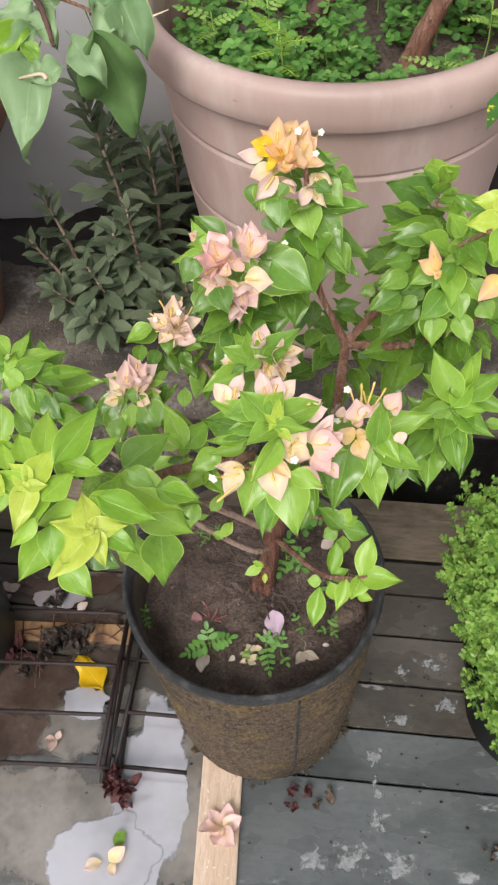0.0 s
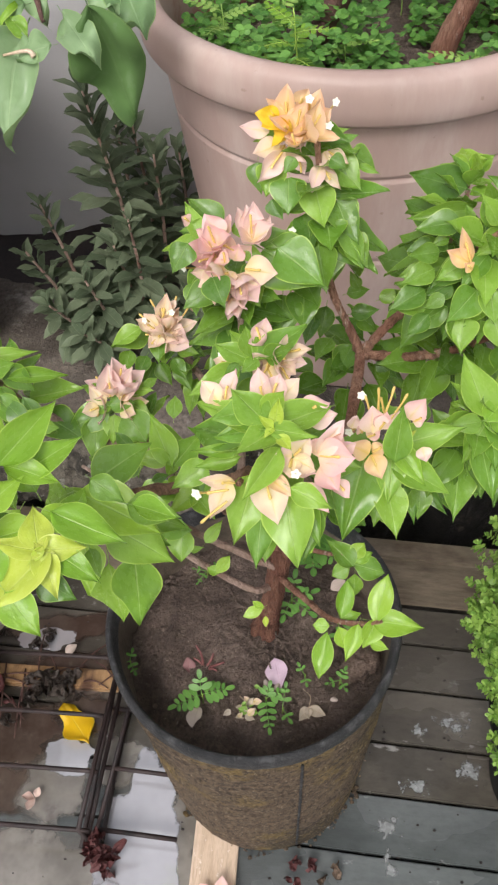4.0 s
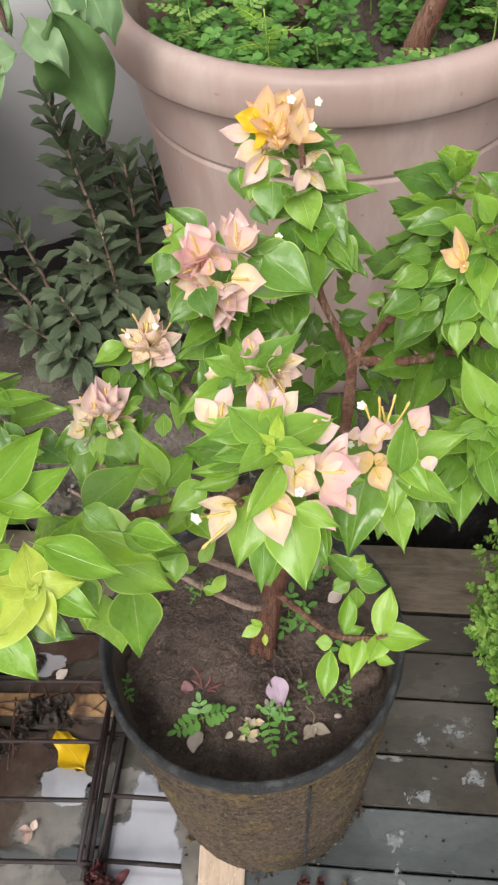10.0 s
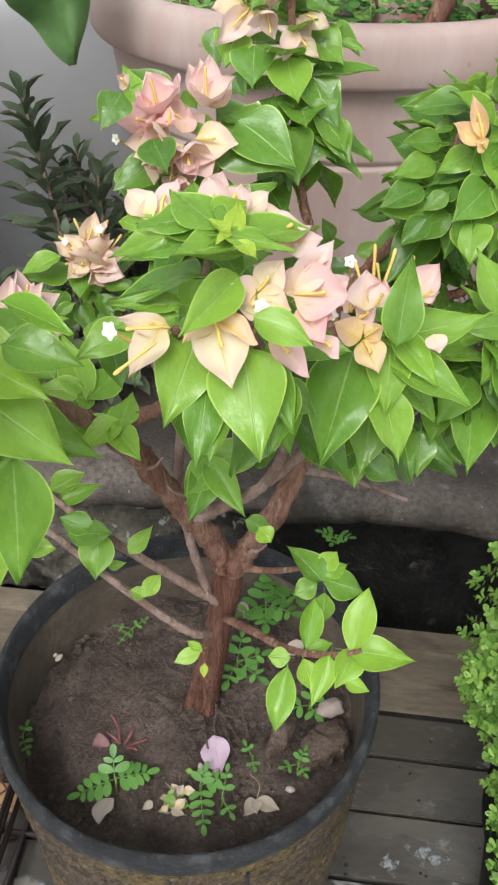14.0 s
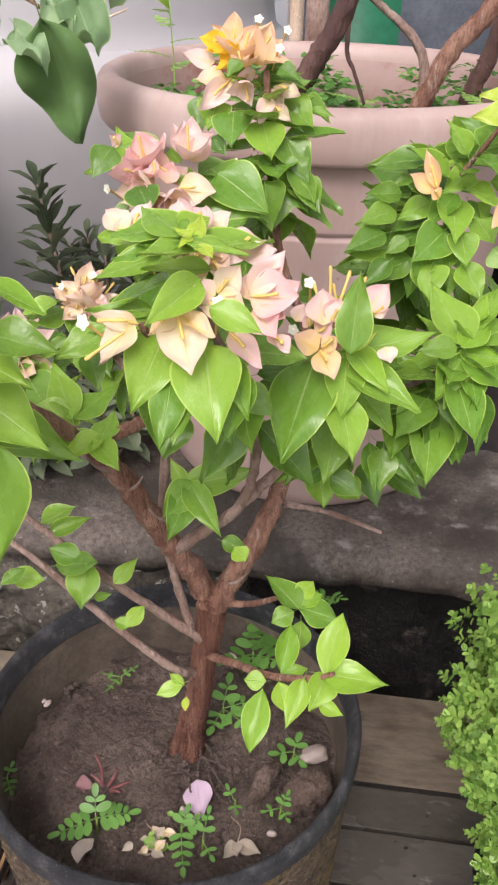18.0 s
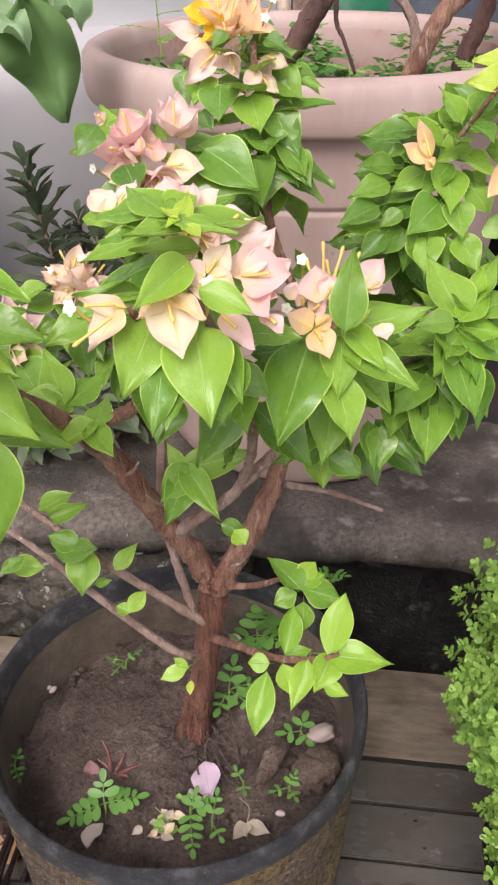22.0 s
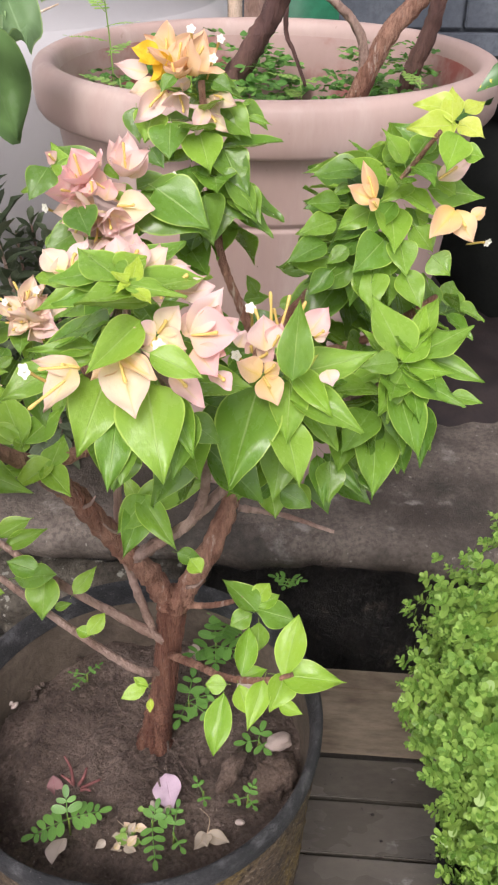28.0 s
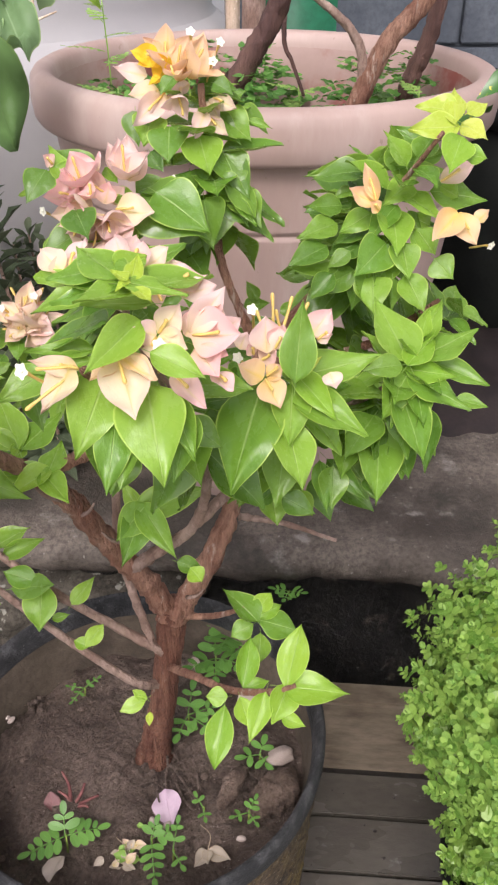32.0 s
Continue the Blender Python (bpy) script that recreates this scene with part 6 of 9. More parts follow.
leaf_at(twig_m, (0.0625, 0.4657, 0.5490), (0.0912, 0.4588, 0.5439), 0.0227, (0.37, -0.50, 0.78), LEAF, kind="oval")
leaf_at(twig_m, (0.0590, 0.4643, 0.5467), (0.0419, 0.4572, 0.5414), 0.0157, (0.16, -0.48, 0.86), LEAF, kind="oval")
leaf_at(twig_m, (0.0638, 0.4597, 0.5421), (0.0620, 0.4420, 0.5287), 0.0177, (0.35, -0.56, 0.75), LEAF, kind="oval")
leaf_at(br_lowA, (-0.1008, 0.5047, 0.5543), (-0.1283, 0.5121, 0.5598), 0.0183, (0.10, -0.57, 0.81), LEAF, kind="oval")
leaf_at(br_lowA, (-0.1297, 0.5215, 0.5656), (-0.0977, 0.5334, 0.5746), 0.0145, (0.22, -0.60, 0.77), LEAF)
leaf_at(br_lowA, (-0.1369, 0.5285, 0.5697), (-0.1095, 0.5413, 0.5793), 0.0218, (-0.30, -0.34, 0.89), LEAF)
leaf_at(br_lowA, (-0.0991, 0.5074, 0.5526), (-0.0989, 0.4789, 0.5312), 0.0268, (-0.13, -0.66, 0.74), LEAF, kind="oval")
leaf_at(br_lowA, (-0.0765, 0.4938, 0.5411), (-0.0593, 0.5116, 0.5544), 0.0131, (0.16, -0.62, 0.77), LEAF)
leaf_at(br_lowA, (-0.0975, 0.5066, 0.5495), (-0.1053, 0.5118, 0.5533), 0.0064, (0.18, -0.36, 0.92), LEAF_NEW)
leaf_at(br_lowB, (-0.0671, 0.4776, 0.5132), (-0.0535, 0.4911, 0.5233), 0.0131, (0.31, -0.62, 0.72), LEAF_YOUNG, kind="oval")
leaf_at(br_lowB, (-0.0633, 0.4785, 0.5126), (-0.0765, 0.4825, 0.5156), 0.0102, (0.10, -0.62, 0.78), LEAF_YOUNG, kind="oval")
leaf_at(br_lowB, (-0.0934, 0.4961, 0.5245), (-0.0794, 0.4989, 0.5267), 0.0074, (0.28, -0.66, 0.70), LEAF_YOUNG)
leaf_at(br_lowB, (-0.1611, 0.5101, 0.5338), (-0.1326, 0.5068, 0.5313), 0.0174, (-0.15, -0.73, 0.67), LEAF, kind="oval")
bract_at(br_pink, (-0.0260, 0.5459, 0.8247), (-0.0012, 0.5381, 0.8264), 0.0226, (0.26, -0.71, 0.65), BRACT_CREAM, flower=True)
bract_at(br_pink, (-0.0332, 0.5437, 0.8210), (-0.0155, 0.5252, 0.8106), 0.0256, (0.39, -0.61, 0.69), BRACT_ROSE)
bract_at(br_pink, (-0.0380, 0.5458, 0.8222), (-0.0607, 0.5335, 0.8187), 0.0209, (-0.44, -0.74, 0.51), BRACT_CREAM, flower=True)
bract_at(br_pink, (-0.0341, 0.5466, 0.8219), (-0.0467, 0.5289, 0.8123), 0.0236, (-0.52, -0.50, 0.69), BRACT_ROSE)
bract_at(br_pink, (-0.0201, 0.5633, 0.8396), (-0.0188, 0.5747, 0.8632), 0.0162, (0.30, -0.85, 0.44), BRACT_ROSE, flower=True)
bract_at(br_pink, (-0.0184, 0.5626, 0.8377), (-0.0063, 0.5688, 0.8552), 0.0147, (0.26, -0.75, 0.61), BRACT_ROSE)
bract_at(br_pink, (-0.0236, 0.5660, 0.8403), (-0.0308, 0.5737, 0.8596), 0.0119, (0.09, -0.70, 0.71), BRACT_ROSE, flower=True)
bract_at(br_pink, (-0.0338, 0.5542, 0.8257), (-0.0302, 0.5569, 0.8393), 0.0151, (-0.23, -0.80, 0.56), BRACT_PINK)
bract_at(br_pink, (-0.0324, 0.5596, 0.8306), (-0.0540, 0.5623, 0.8442), 0.0165, (-0.24, -0.82, 0.52), BRACT_PINK, flower=True)
bract_at(br_pink, (-0.0314, 0.5458, 0.8137), (-0.0309, 0.5214, 0.7966), 0.0258, (-0.50, -0.52, 0.69), BRACT_ROSE)
bract_at(br_pink, (-0.0443, 0.5669, 0.8364), (-0.0550, 0.5736, 0.8547), 0.0199, (0.27, -0.78, 0.56), BRACT_PINK, flower=True)
bract_at(br_pink, (-0.0400, 0.5693, 0.8379), (-0.0367, 0.5735, 0.8533), 0.0171, (-0.76, -0.17, 0.63), BRACT_PINK)
bract_at(br_pink, (-0.0426, 0.5624, 0.8290), (-0.0731, 0.5591, 0.8358), 0.0175, (0.05, -0.76, 0.64), BRACT_PINK, flower=True)
bract_at(br_pink, (-0.0409, 0.5567, 0.8212), (-0.0660, 0.5565, 0.8316), 0.0218, (0.43, -0.41, 0.80), BRACT_ROSE)
bract_at(br_pink, (-0.0307, 0.5608, 0.8247), (-0.0206, 0.5603, 0.8347), 0.0150, (-0.07, -0.92, 0.39), BRACT_ROSE, flower=True)
bract_at(br_pink, (-0.0466, 0.5693, 0.8331), (-0.0621, 0.5695, 0.8440), 0.0148, (-0.11, -0.79, 0.61), BRACT_PINK)
bract_at(br_pink, (-0.0671, 0.5792, 0.8431), (-0.0725, 0.5763, 0.8504), 0.0100, (-0.30, -0.51, 0.81), BRACT_PINK, flower=True)
bract_at(br_top, (0.0007, 0.6245, 0.8982), (-0.0176, 0.6222, 0.9046), 0.0149, (-0.20, -0.75, 0.63), BRACT_YELLOW, flower=True)
bract_at(br_top, (0.0006, 0.6249, 0.8974), (-0.0128, 0.6166, 0.8970), 0.0165, (-0.39, -0.64, 0.66), BRACT_YELLOW)
bract_at(br_top, (0.0059, 0.6264, 0.8979), (0.0063, 0.6365, 0.9184), 0.0164, (-0.35, -0.65, 0.68), BRACT_PEACH, flower=True)
bract_at(br_top, (0.0036, 0.6281, 0.8986), (-0.0092, 0.6310, 0.9109), 0.0095, (0.08, -0.78, 0.62), BRACT_PEACH)
bract_at(br_top, (0.0205, 0.6246, 0.8934), (0.0310, 0.6358, 0.9152), 0.0170, (0.11, -0.90, 0.43), BRACT_PEACH, flower=True)
bract_at(br_top, (0.0171, 0.6255, 0.8932), (0.0125, 0.6308, 0.9083), 0.0121, (-0.20, -0.76, 0.62), BRACT_PEACH)
bract_at(br_top, (0.0232, 0.6254, 0.8918), (0.0380, 0.6276, 0.9034), 0.0199, (-0.22, -0.60, 0.77), BRACT_PEACH, flower=True)
bract_at(br_top, (-0.0072, 0.6238, 0.8888), (-0.0293, 0.6213, 0.8951), 0.0130, (0.34, -0.80, 0.48), BRACT_ROSE)
bract_at(br_top, (0.0025, 0.6153, 0.8780), (-0.0160, 0.5948, 0.8638), 0.0163, (0.47, -0.72, 0.51), BRACT_ROSE, flower=True)
bract_at(br_top, (0.0002, 0.6189, 0.8809), (-0.0197, 0.6099, 0.8797), 0.0171, (0.34, -0.57, 0.75), BRACT_CREAM)
bract_at(br_top, (0.0366, 0.6159, 0.8762), (0.0511, 0.6046, 0.8725), 0.0115, (-0.39, -0.79, 0.47), BRACT_CREAM, flower=True)
bract_at(br_top, (0.0304, 0.6101, 0.8684), (0.0234, 0.5923, 0.8573), 0.0121, (-0.02, -0.82, 0.58), BRACT_ROSE)
bract_at(br_top, (0.0334, 0.6088, 0.8658), (0.0452, 0.5937, 0.8577), 0.0096, (-0.66, -0.53, 0.53), BRACT_CREAM, flower=True)
bract_at(br_top, (0.0204, 0.6259, 0.8839), (0.0064, 0.6131, 0.8785), 0.0085, (0.09, -0.77, 0.63), BRACT_ROSE)
bract_at(br_top, (0.0038, 0.6221, 0.8785), (-0.0043, 0.6060, 0.8692), 0.0141, (0.19, -0.69, 0.70), BRACT_CREAM, flower=True)
bract_at(br_top, (0.0329, 0.6190, 0.8738), (0.0409, 0.6030, 0.8646), 0.0120, (-0.37, -0.71, 0.60), BRACT_ROSE)
bract_at(br_top, (0.0148, 0.6417, 0.8983), (0.0219, 0.6442, 0.9103), 0.0149, (-0.17, -0.83, 0.53), BRACT_PEACH, flower=True)
bract_at(br_top, (0.0216, 0.6344, 0.8888), (0.0358, 0.6286, 0.8913), 0.0120, (-0.46, -0.54, 0.70), BRACT_PEACH)
bract_at(br_top, (0.0107, 0.6271, 0.8793), (0.0145, 0.6096, 0.8685), 0.0169, (-0.69, -0.62, 0.38), BRACT_CREAM, flower=True)
bract_at(br_fl, (-0.1397, 0.5166, 0.7209), (-0.1405, 0.5331, 0.7431), 0.0199, (0.17, -0.71, 0.69), BRACT_ROSE, flower=True)
bract_at(br_fl, (-0.1343, 0.5169, 0.7206), (-0.1206, 0.5316, 0.7411), 0.0123, (-0.13, -0.61, 0.78), BRACT_ROSE)
bract_at(br_fl, (-0.1323, 0.5157, 0.7189), (-0.1157, 0.5228, 0.7316), 0.0130, (-0.18, -0.70, 0.69), BRACT_ROSE, flower=True)
bract_at(br_fl, (-0.1445, 0.5131, 0.7157), (-0.1568, 0.5218, 0.7301), 0.0140, (0.11, -0.72, 0.68), BRACT_CREAM)
bract_at(br_fl, (-0.1496, 0.5115, 0.7136), (-0.1631, 0.5061, 0.7138), 0.0130, (-0.09, -0.69, 0.72), BRACT_CREAM, flower=True)
bract_at(br_fl, (-0.1325, 0.5118, 0.7133), (-0.1185, 0.5051, 0.7123), 0.0141, (0.21, -0.73, 0.65), BRACT_CREAM)
bract_at(br_beige, (-0.1030, 0.5880, 0.7353), (-0.0975, 0.6046, 0.7548), 0.0147, (0.23, -0.65, 0.73), BRACT_CREAM, flower=True)
bract_at(br_beige, (-0.1057, 0.5864, 0.7332), (-0.1179, 0.5923, 0.7436), 0.0140, (-0.09, -0.79, 0.61), BRACT_CREAM)
bract_at(br_beige, (-0.1083, 0.5843, 0.7308), (-0.1247, 0.5895, 0.7405), 0.0138, (0.62, -0.44, 0.65), BRACT_CREAM, flower=True)
bract_at(br_beige, (-0.0979, 0.5847, 0.7305), (-0.0803, 0.5748, 0.7273), 0.0188, (0.12, -0.69, 0.72), BRACT_ROSE)
bract_at(br_beige, (-0.1005, 0.5874, 0.7321), (-0.0887, 0.5934, 0.7425), 0.0160, (0.52, -0.63, 0.58), BRACT_CREAM, flower=True)
bract_at(br_beige, (-0.0963, 0.5806, 0.7256), (-0.0761, 0.5723, 0.7239), 0.0182, (-0.32, -0.70, 0.63), BRACT_ROSE)
bract_at(br_beige, (-0.1032, 0.5849, 0.7287), (-0.1081, 0.5726, 0.7235), 0.0148, (0.00, -0.60, 0.80), BRACT_CREAM, flower=True)
bract_at(br_beige, (-0.0996, 0.5944, 0.7362), (-0.0910, 0.6032, 0.7489), 0.0180, (-0.63, -0.47, 0.61), BRACT_CREAM)
bract_at(br_beige, (-0.1102, 0.5908, 0.7324), (-0.1214, 0.5852, 0.7329), 0.0119, (0.15, -0.46, 0.88), BRACT_PEACH, flower=True)
leaf_at(br_tuft, (-0.0143, 0.4594, 0.8170), (-0.0261, 0.4500, 0.8135), 0.0119, (-0.08, -0.21, 0.97), LEAF)
leaf_at(br_tuft, (-0.0169, 0.4594, 0.8160), (-0.0239, 0.4843, 0.8253), 0.0212, (0.40, -0.42, 0.82), LEAF)
leaf_at(br_tuft, (-0.0149, 0.4601, 0.8152), (0.0193, 0.4851, 0.8246), 0.0218, (-0.07, -0.28, 0.96), LEAF)
leaf_at(br_tuft, (-0.0189, 0.4598, 0.8140), (-0.0462, 0.4741, 0.8193), 0.0186, (0.26, -0.38, 0.88), LEAF)
leaf_at(br_tuft, (-0.0264, 0.4570, 0.8118), (-0.0631, 0.4367, 0.8042), 0.0177, (0.23, -0.53, 0.81), LEAF)
bract_at(br_tuft, (0.0018, 0.4687, 0.8133), (0.0219, 0.4685, 0.8169), 0.0112, (0.28, -0.53, 0.80), BRACT_CREAM, flower=True)
bract_at(br_tuft, (-0.0016, 0.4655, 0.8104), (0.0109, 0.4547, 0.8061), 0.0144, (0.27, -0.52, 0.81), BRACT_CREAM)
bract_at(br_tuft, (-0.0068, 0.4658, 0.8101), (-0.0137, 0.4515, 0.8031), 0.0122, (0.19, -0.64, 0.74), BRACT_ROSE, flower=True)
bract_at(br_tuft, (-0.0153, 0.4746, 0.8162), (-0.0090, 0.4871, 0.8293), 0.0166, (0.32, -0.74, 0.60), BRACT_ROSE)
bract_at(br_tuft, (-0.0324, 0.4635, 0.8074), (-0.0461, 0.4646, 0.8119), 0.0120, (0.08, -0.67, 0.74), BRACT_CREAM, flower=True)
bract_at(br_tuft, (0.0040, 0.4666, 0.8092), (0.0187, 0.4619, 0.8094), 0.0111, (0.46, -0.63, 0.62), BRACT_ROSE)
bract_at(br_tuft, (-0.0088, 0.4616, 0.8050), (-0.0026, 0.4512, 0.8009), 0.0120, (0.04, -0.61, 0.80), BRACT_CREAM, flower=True)
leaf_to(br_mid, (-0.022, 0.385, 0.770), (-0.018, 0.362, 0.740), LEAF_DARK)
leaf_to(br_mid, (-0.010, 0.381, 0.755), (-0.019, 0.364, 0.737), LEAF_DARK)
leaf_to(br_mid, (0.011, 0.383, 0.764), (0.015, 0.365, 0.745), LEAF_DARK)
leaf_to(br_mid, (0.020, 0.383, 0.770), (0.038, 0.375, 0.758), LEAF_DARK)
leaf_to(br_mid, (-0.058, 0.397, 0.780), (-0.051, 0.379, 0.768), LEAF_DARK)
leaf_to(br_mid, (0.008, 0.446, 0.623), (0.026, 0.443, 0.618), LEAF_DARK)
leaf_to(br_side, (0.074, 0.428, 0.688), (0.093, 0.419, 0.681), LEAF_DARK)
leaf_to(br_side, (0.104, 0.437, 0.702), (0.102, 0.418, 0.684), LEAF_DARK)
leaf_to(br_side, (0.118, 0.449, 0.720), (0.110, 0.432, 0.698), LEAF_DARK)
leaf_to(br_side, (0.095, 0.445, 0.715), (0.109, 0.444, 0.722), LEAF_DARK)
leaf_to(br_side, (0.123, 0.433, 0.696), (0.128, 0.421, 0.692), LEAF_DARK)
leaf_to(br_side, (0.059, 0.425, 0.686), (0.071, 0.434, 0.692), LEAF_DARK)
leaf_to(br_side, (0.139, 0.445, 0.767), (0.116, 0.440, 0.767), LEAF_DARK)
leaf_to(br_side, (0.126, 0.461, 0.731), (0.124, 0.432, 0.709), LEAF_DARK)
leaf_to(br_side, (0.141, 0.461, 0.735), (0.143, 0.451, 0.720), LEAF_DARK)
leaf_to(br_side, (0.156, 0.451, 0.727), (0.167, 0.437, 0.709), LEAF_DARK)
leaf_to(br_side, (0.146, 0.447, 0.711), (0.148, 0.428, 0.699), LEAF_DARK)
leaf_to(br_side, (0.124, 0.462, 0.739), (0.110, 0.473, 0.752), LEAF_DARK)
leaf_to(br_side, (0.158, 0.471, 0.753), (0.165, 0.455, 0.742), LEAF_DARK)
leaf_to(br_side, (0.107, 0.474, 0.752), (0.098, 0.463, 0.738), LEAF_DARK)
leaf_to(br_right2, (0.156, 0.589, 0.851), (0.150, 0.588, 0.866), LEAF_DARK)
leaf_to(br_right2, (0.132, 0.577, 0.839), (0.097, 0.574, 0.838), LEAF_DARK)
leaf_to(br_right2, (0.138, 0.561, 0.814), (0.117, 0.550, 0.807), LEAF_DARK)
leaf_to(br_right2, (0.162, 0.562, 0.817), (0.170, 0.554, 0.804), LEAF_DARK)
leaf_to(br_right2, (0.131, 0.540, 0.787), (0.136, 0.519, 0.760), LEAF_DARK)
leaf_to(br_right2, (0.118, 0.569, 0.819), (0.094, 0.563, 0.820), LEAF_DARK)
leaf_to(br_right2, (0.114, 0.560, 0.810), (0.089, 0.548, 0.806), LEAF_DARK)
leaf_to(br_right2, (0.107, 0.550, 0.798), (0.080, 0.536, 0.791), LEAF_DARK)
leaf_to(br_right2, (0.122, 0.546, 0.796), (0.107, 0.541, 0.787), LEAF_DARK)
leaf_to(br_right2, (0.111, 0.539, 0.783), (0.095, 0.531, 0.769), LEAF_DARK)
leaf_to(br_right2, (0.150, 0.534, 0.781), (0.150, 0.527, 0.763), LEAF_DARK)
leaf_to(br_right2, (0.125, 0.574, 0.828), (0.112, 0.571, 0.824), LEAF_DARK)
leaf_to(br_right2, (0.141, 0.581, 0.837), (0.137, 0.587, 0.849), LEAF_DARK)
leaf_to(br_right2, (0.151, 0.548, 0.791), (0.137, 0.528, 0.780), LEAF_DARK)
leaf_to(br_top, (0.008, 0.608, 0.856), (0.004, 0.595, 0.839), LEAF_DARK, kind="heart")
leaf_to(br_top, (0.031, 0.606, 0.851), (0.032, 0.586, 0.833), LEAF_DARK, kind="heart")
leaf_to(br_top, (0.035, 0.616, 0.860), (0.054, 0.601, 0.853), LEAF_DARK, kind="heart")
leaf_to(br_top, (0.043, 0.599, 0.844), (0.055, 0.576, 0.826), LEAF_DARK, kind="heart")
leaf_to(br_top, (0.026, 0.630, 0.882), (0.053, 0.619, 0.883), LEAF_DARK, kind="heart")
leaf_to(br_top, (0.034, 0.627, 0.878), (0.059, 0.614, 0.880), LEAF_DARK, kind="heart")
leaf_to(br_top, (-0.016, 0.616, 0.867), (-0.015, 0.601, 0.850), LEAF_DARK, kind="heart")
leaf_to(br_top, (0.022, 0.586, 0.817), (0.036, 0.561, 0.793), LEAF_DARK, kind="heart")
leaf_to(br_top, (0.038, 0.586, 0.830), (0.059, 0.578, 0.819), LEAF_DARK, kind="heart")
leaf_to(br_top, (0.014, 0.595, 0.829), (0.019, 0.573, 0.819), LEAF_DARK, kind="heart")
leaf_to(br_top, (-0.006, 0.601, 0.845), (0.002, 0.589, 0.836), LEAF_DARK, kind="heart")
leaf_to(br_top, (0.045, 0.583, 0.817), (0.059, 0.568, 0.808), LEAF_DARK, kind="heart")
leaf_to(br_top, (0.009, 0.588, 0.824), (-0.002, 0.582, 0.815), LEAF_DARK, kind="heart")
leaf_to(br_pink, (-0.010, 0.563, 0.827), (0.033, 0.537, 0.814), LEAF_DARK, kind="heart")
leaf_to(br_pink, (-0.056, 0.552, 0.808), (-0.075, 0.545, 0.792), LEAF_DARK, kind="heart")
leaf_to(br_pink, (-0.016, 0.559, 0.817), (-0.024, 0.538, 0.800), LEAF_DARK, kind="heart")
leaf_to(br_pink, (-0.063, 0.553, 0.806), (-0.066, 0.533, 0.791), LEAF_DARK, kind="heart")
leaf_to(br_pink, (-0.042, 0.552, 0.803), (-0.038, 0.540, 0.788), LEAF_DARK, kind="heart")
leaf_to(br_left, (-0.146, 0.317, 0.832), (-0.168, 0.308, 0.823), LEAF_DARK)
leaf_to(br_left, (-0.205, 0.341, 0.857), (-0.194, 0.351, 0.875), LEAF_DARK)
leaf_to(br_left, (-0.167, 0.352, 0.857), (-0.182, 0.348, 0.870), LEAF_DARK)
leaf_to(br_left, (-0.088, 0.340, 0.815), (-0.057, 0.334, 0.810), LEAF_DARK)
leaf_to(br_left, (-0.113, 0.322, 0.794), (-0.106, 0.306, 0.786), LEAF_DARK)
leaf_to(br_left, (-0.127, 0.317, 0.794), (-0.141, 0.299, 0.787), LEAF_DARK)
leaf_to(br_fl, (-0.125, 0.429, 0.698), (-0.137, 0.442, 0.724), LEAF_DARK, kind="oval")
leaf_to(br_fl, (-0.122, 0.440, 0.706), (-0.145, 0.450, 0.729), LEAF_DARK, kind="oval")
leaf_to(br_fl, (-0.119, 0.441, 0.713), (-0.107, 0.444, 0.721), LEAF_DARK, kind="oval")
leaf_to(br_fl, (-0.115, 0.423, 0.699), (-0.126, 0.419, 0.696), LEAF_DARK, kind="oval")
leaf_to(br_fl, (-0.099, 0.439, 0.709), (-0.086, 0.440, 0.716), LEAF_DARK, kind="oval")
leaf_to(br_fl, (-0.113, 0.456, 0.725), (-0.126, 0.463, 0.739), LEAF_DARK, kind="oval")
leaf_to(br_fl, (-0.154, 0.517, 0.685), (-0.155, 0.489, 0.669), LEAF_DARK, kind="oval")
leaf_to(br_fl, (-0.115, 0.524, 0.689), (-0.107, 0.537, 0.706), LEAF_DARK, kind="oval")
leaf_to(br_far, (-0.216, 0.495, 0.756), (-0.202, 0.483, 0.748), LEAF_DARK, kind="oval")
leaf_to(br_far, (-0.213, 0.486, 0.750), (-0.191, 0.466, 0.740), LEAF_DARK, kind="oval")
leaf_to(br_far, (-0.203, 0.480, 0.738), (-0.169, 0.465, 0.741), LEAF_DARK, kind="oval")
leaf_to(br_far, (-0.198, 0.488, 0.751), (-0.184, 0.475, 0.735), LEAF_DARK, kind="oval")
leaf_to(br_far, (-0.232, 0.477, 0.742), (-0.217, 0.455, 0.724), LEAF_DARK, kind="oval")
leaf_to(br_beige, (-0.120, 0.602, 0.715), (-0.148, 0.580, 0.715), LEAF)
leaf_to(br_beige, (-0.101, 0.596, 0.709), (-0.105, 0.576, 0.694), LEAF)
leaf_to(br_beige, (-0.113, 0.580, 0.696), (-0.122, 0.558, 0.687), LEAF_DARK)
leaf_to(br_beige, (-0.091, 0.578, 0.699), (-0.080, 0.556, 0.683), LEAF_DARK)
leaf_to(br_beige, (-0.108, 0.578, 0.698), (-0.097, 0.562, 0.685), LEAF_DARK)
leaf_to(br_beige, (-0.135, 0.587, 0.704), (-0.139, 0.567, 0.695), LEAF_DARK)
leaf_to(br_beige, (-0.086, 0.590, 0.709), (-0.067, 0.583, 0.701), LEAF_DARK)
leaf_to(br_lowA, (-0.103, 0.514, 0.546), (-0.100, 0.483, 0.524), LEAF_DARK, kind="oval")
leaf_to(trunk, (-0.024, 0.467, 0.466), (-0.044, 0.458, 0.462), LEAF_YOUNG, kind="oval")
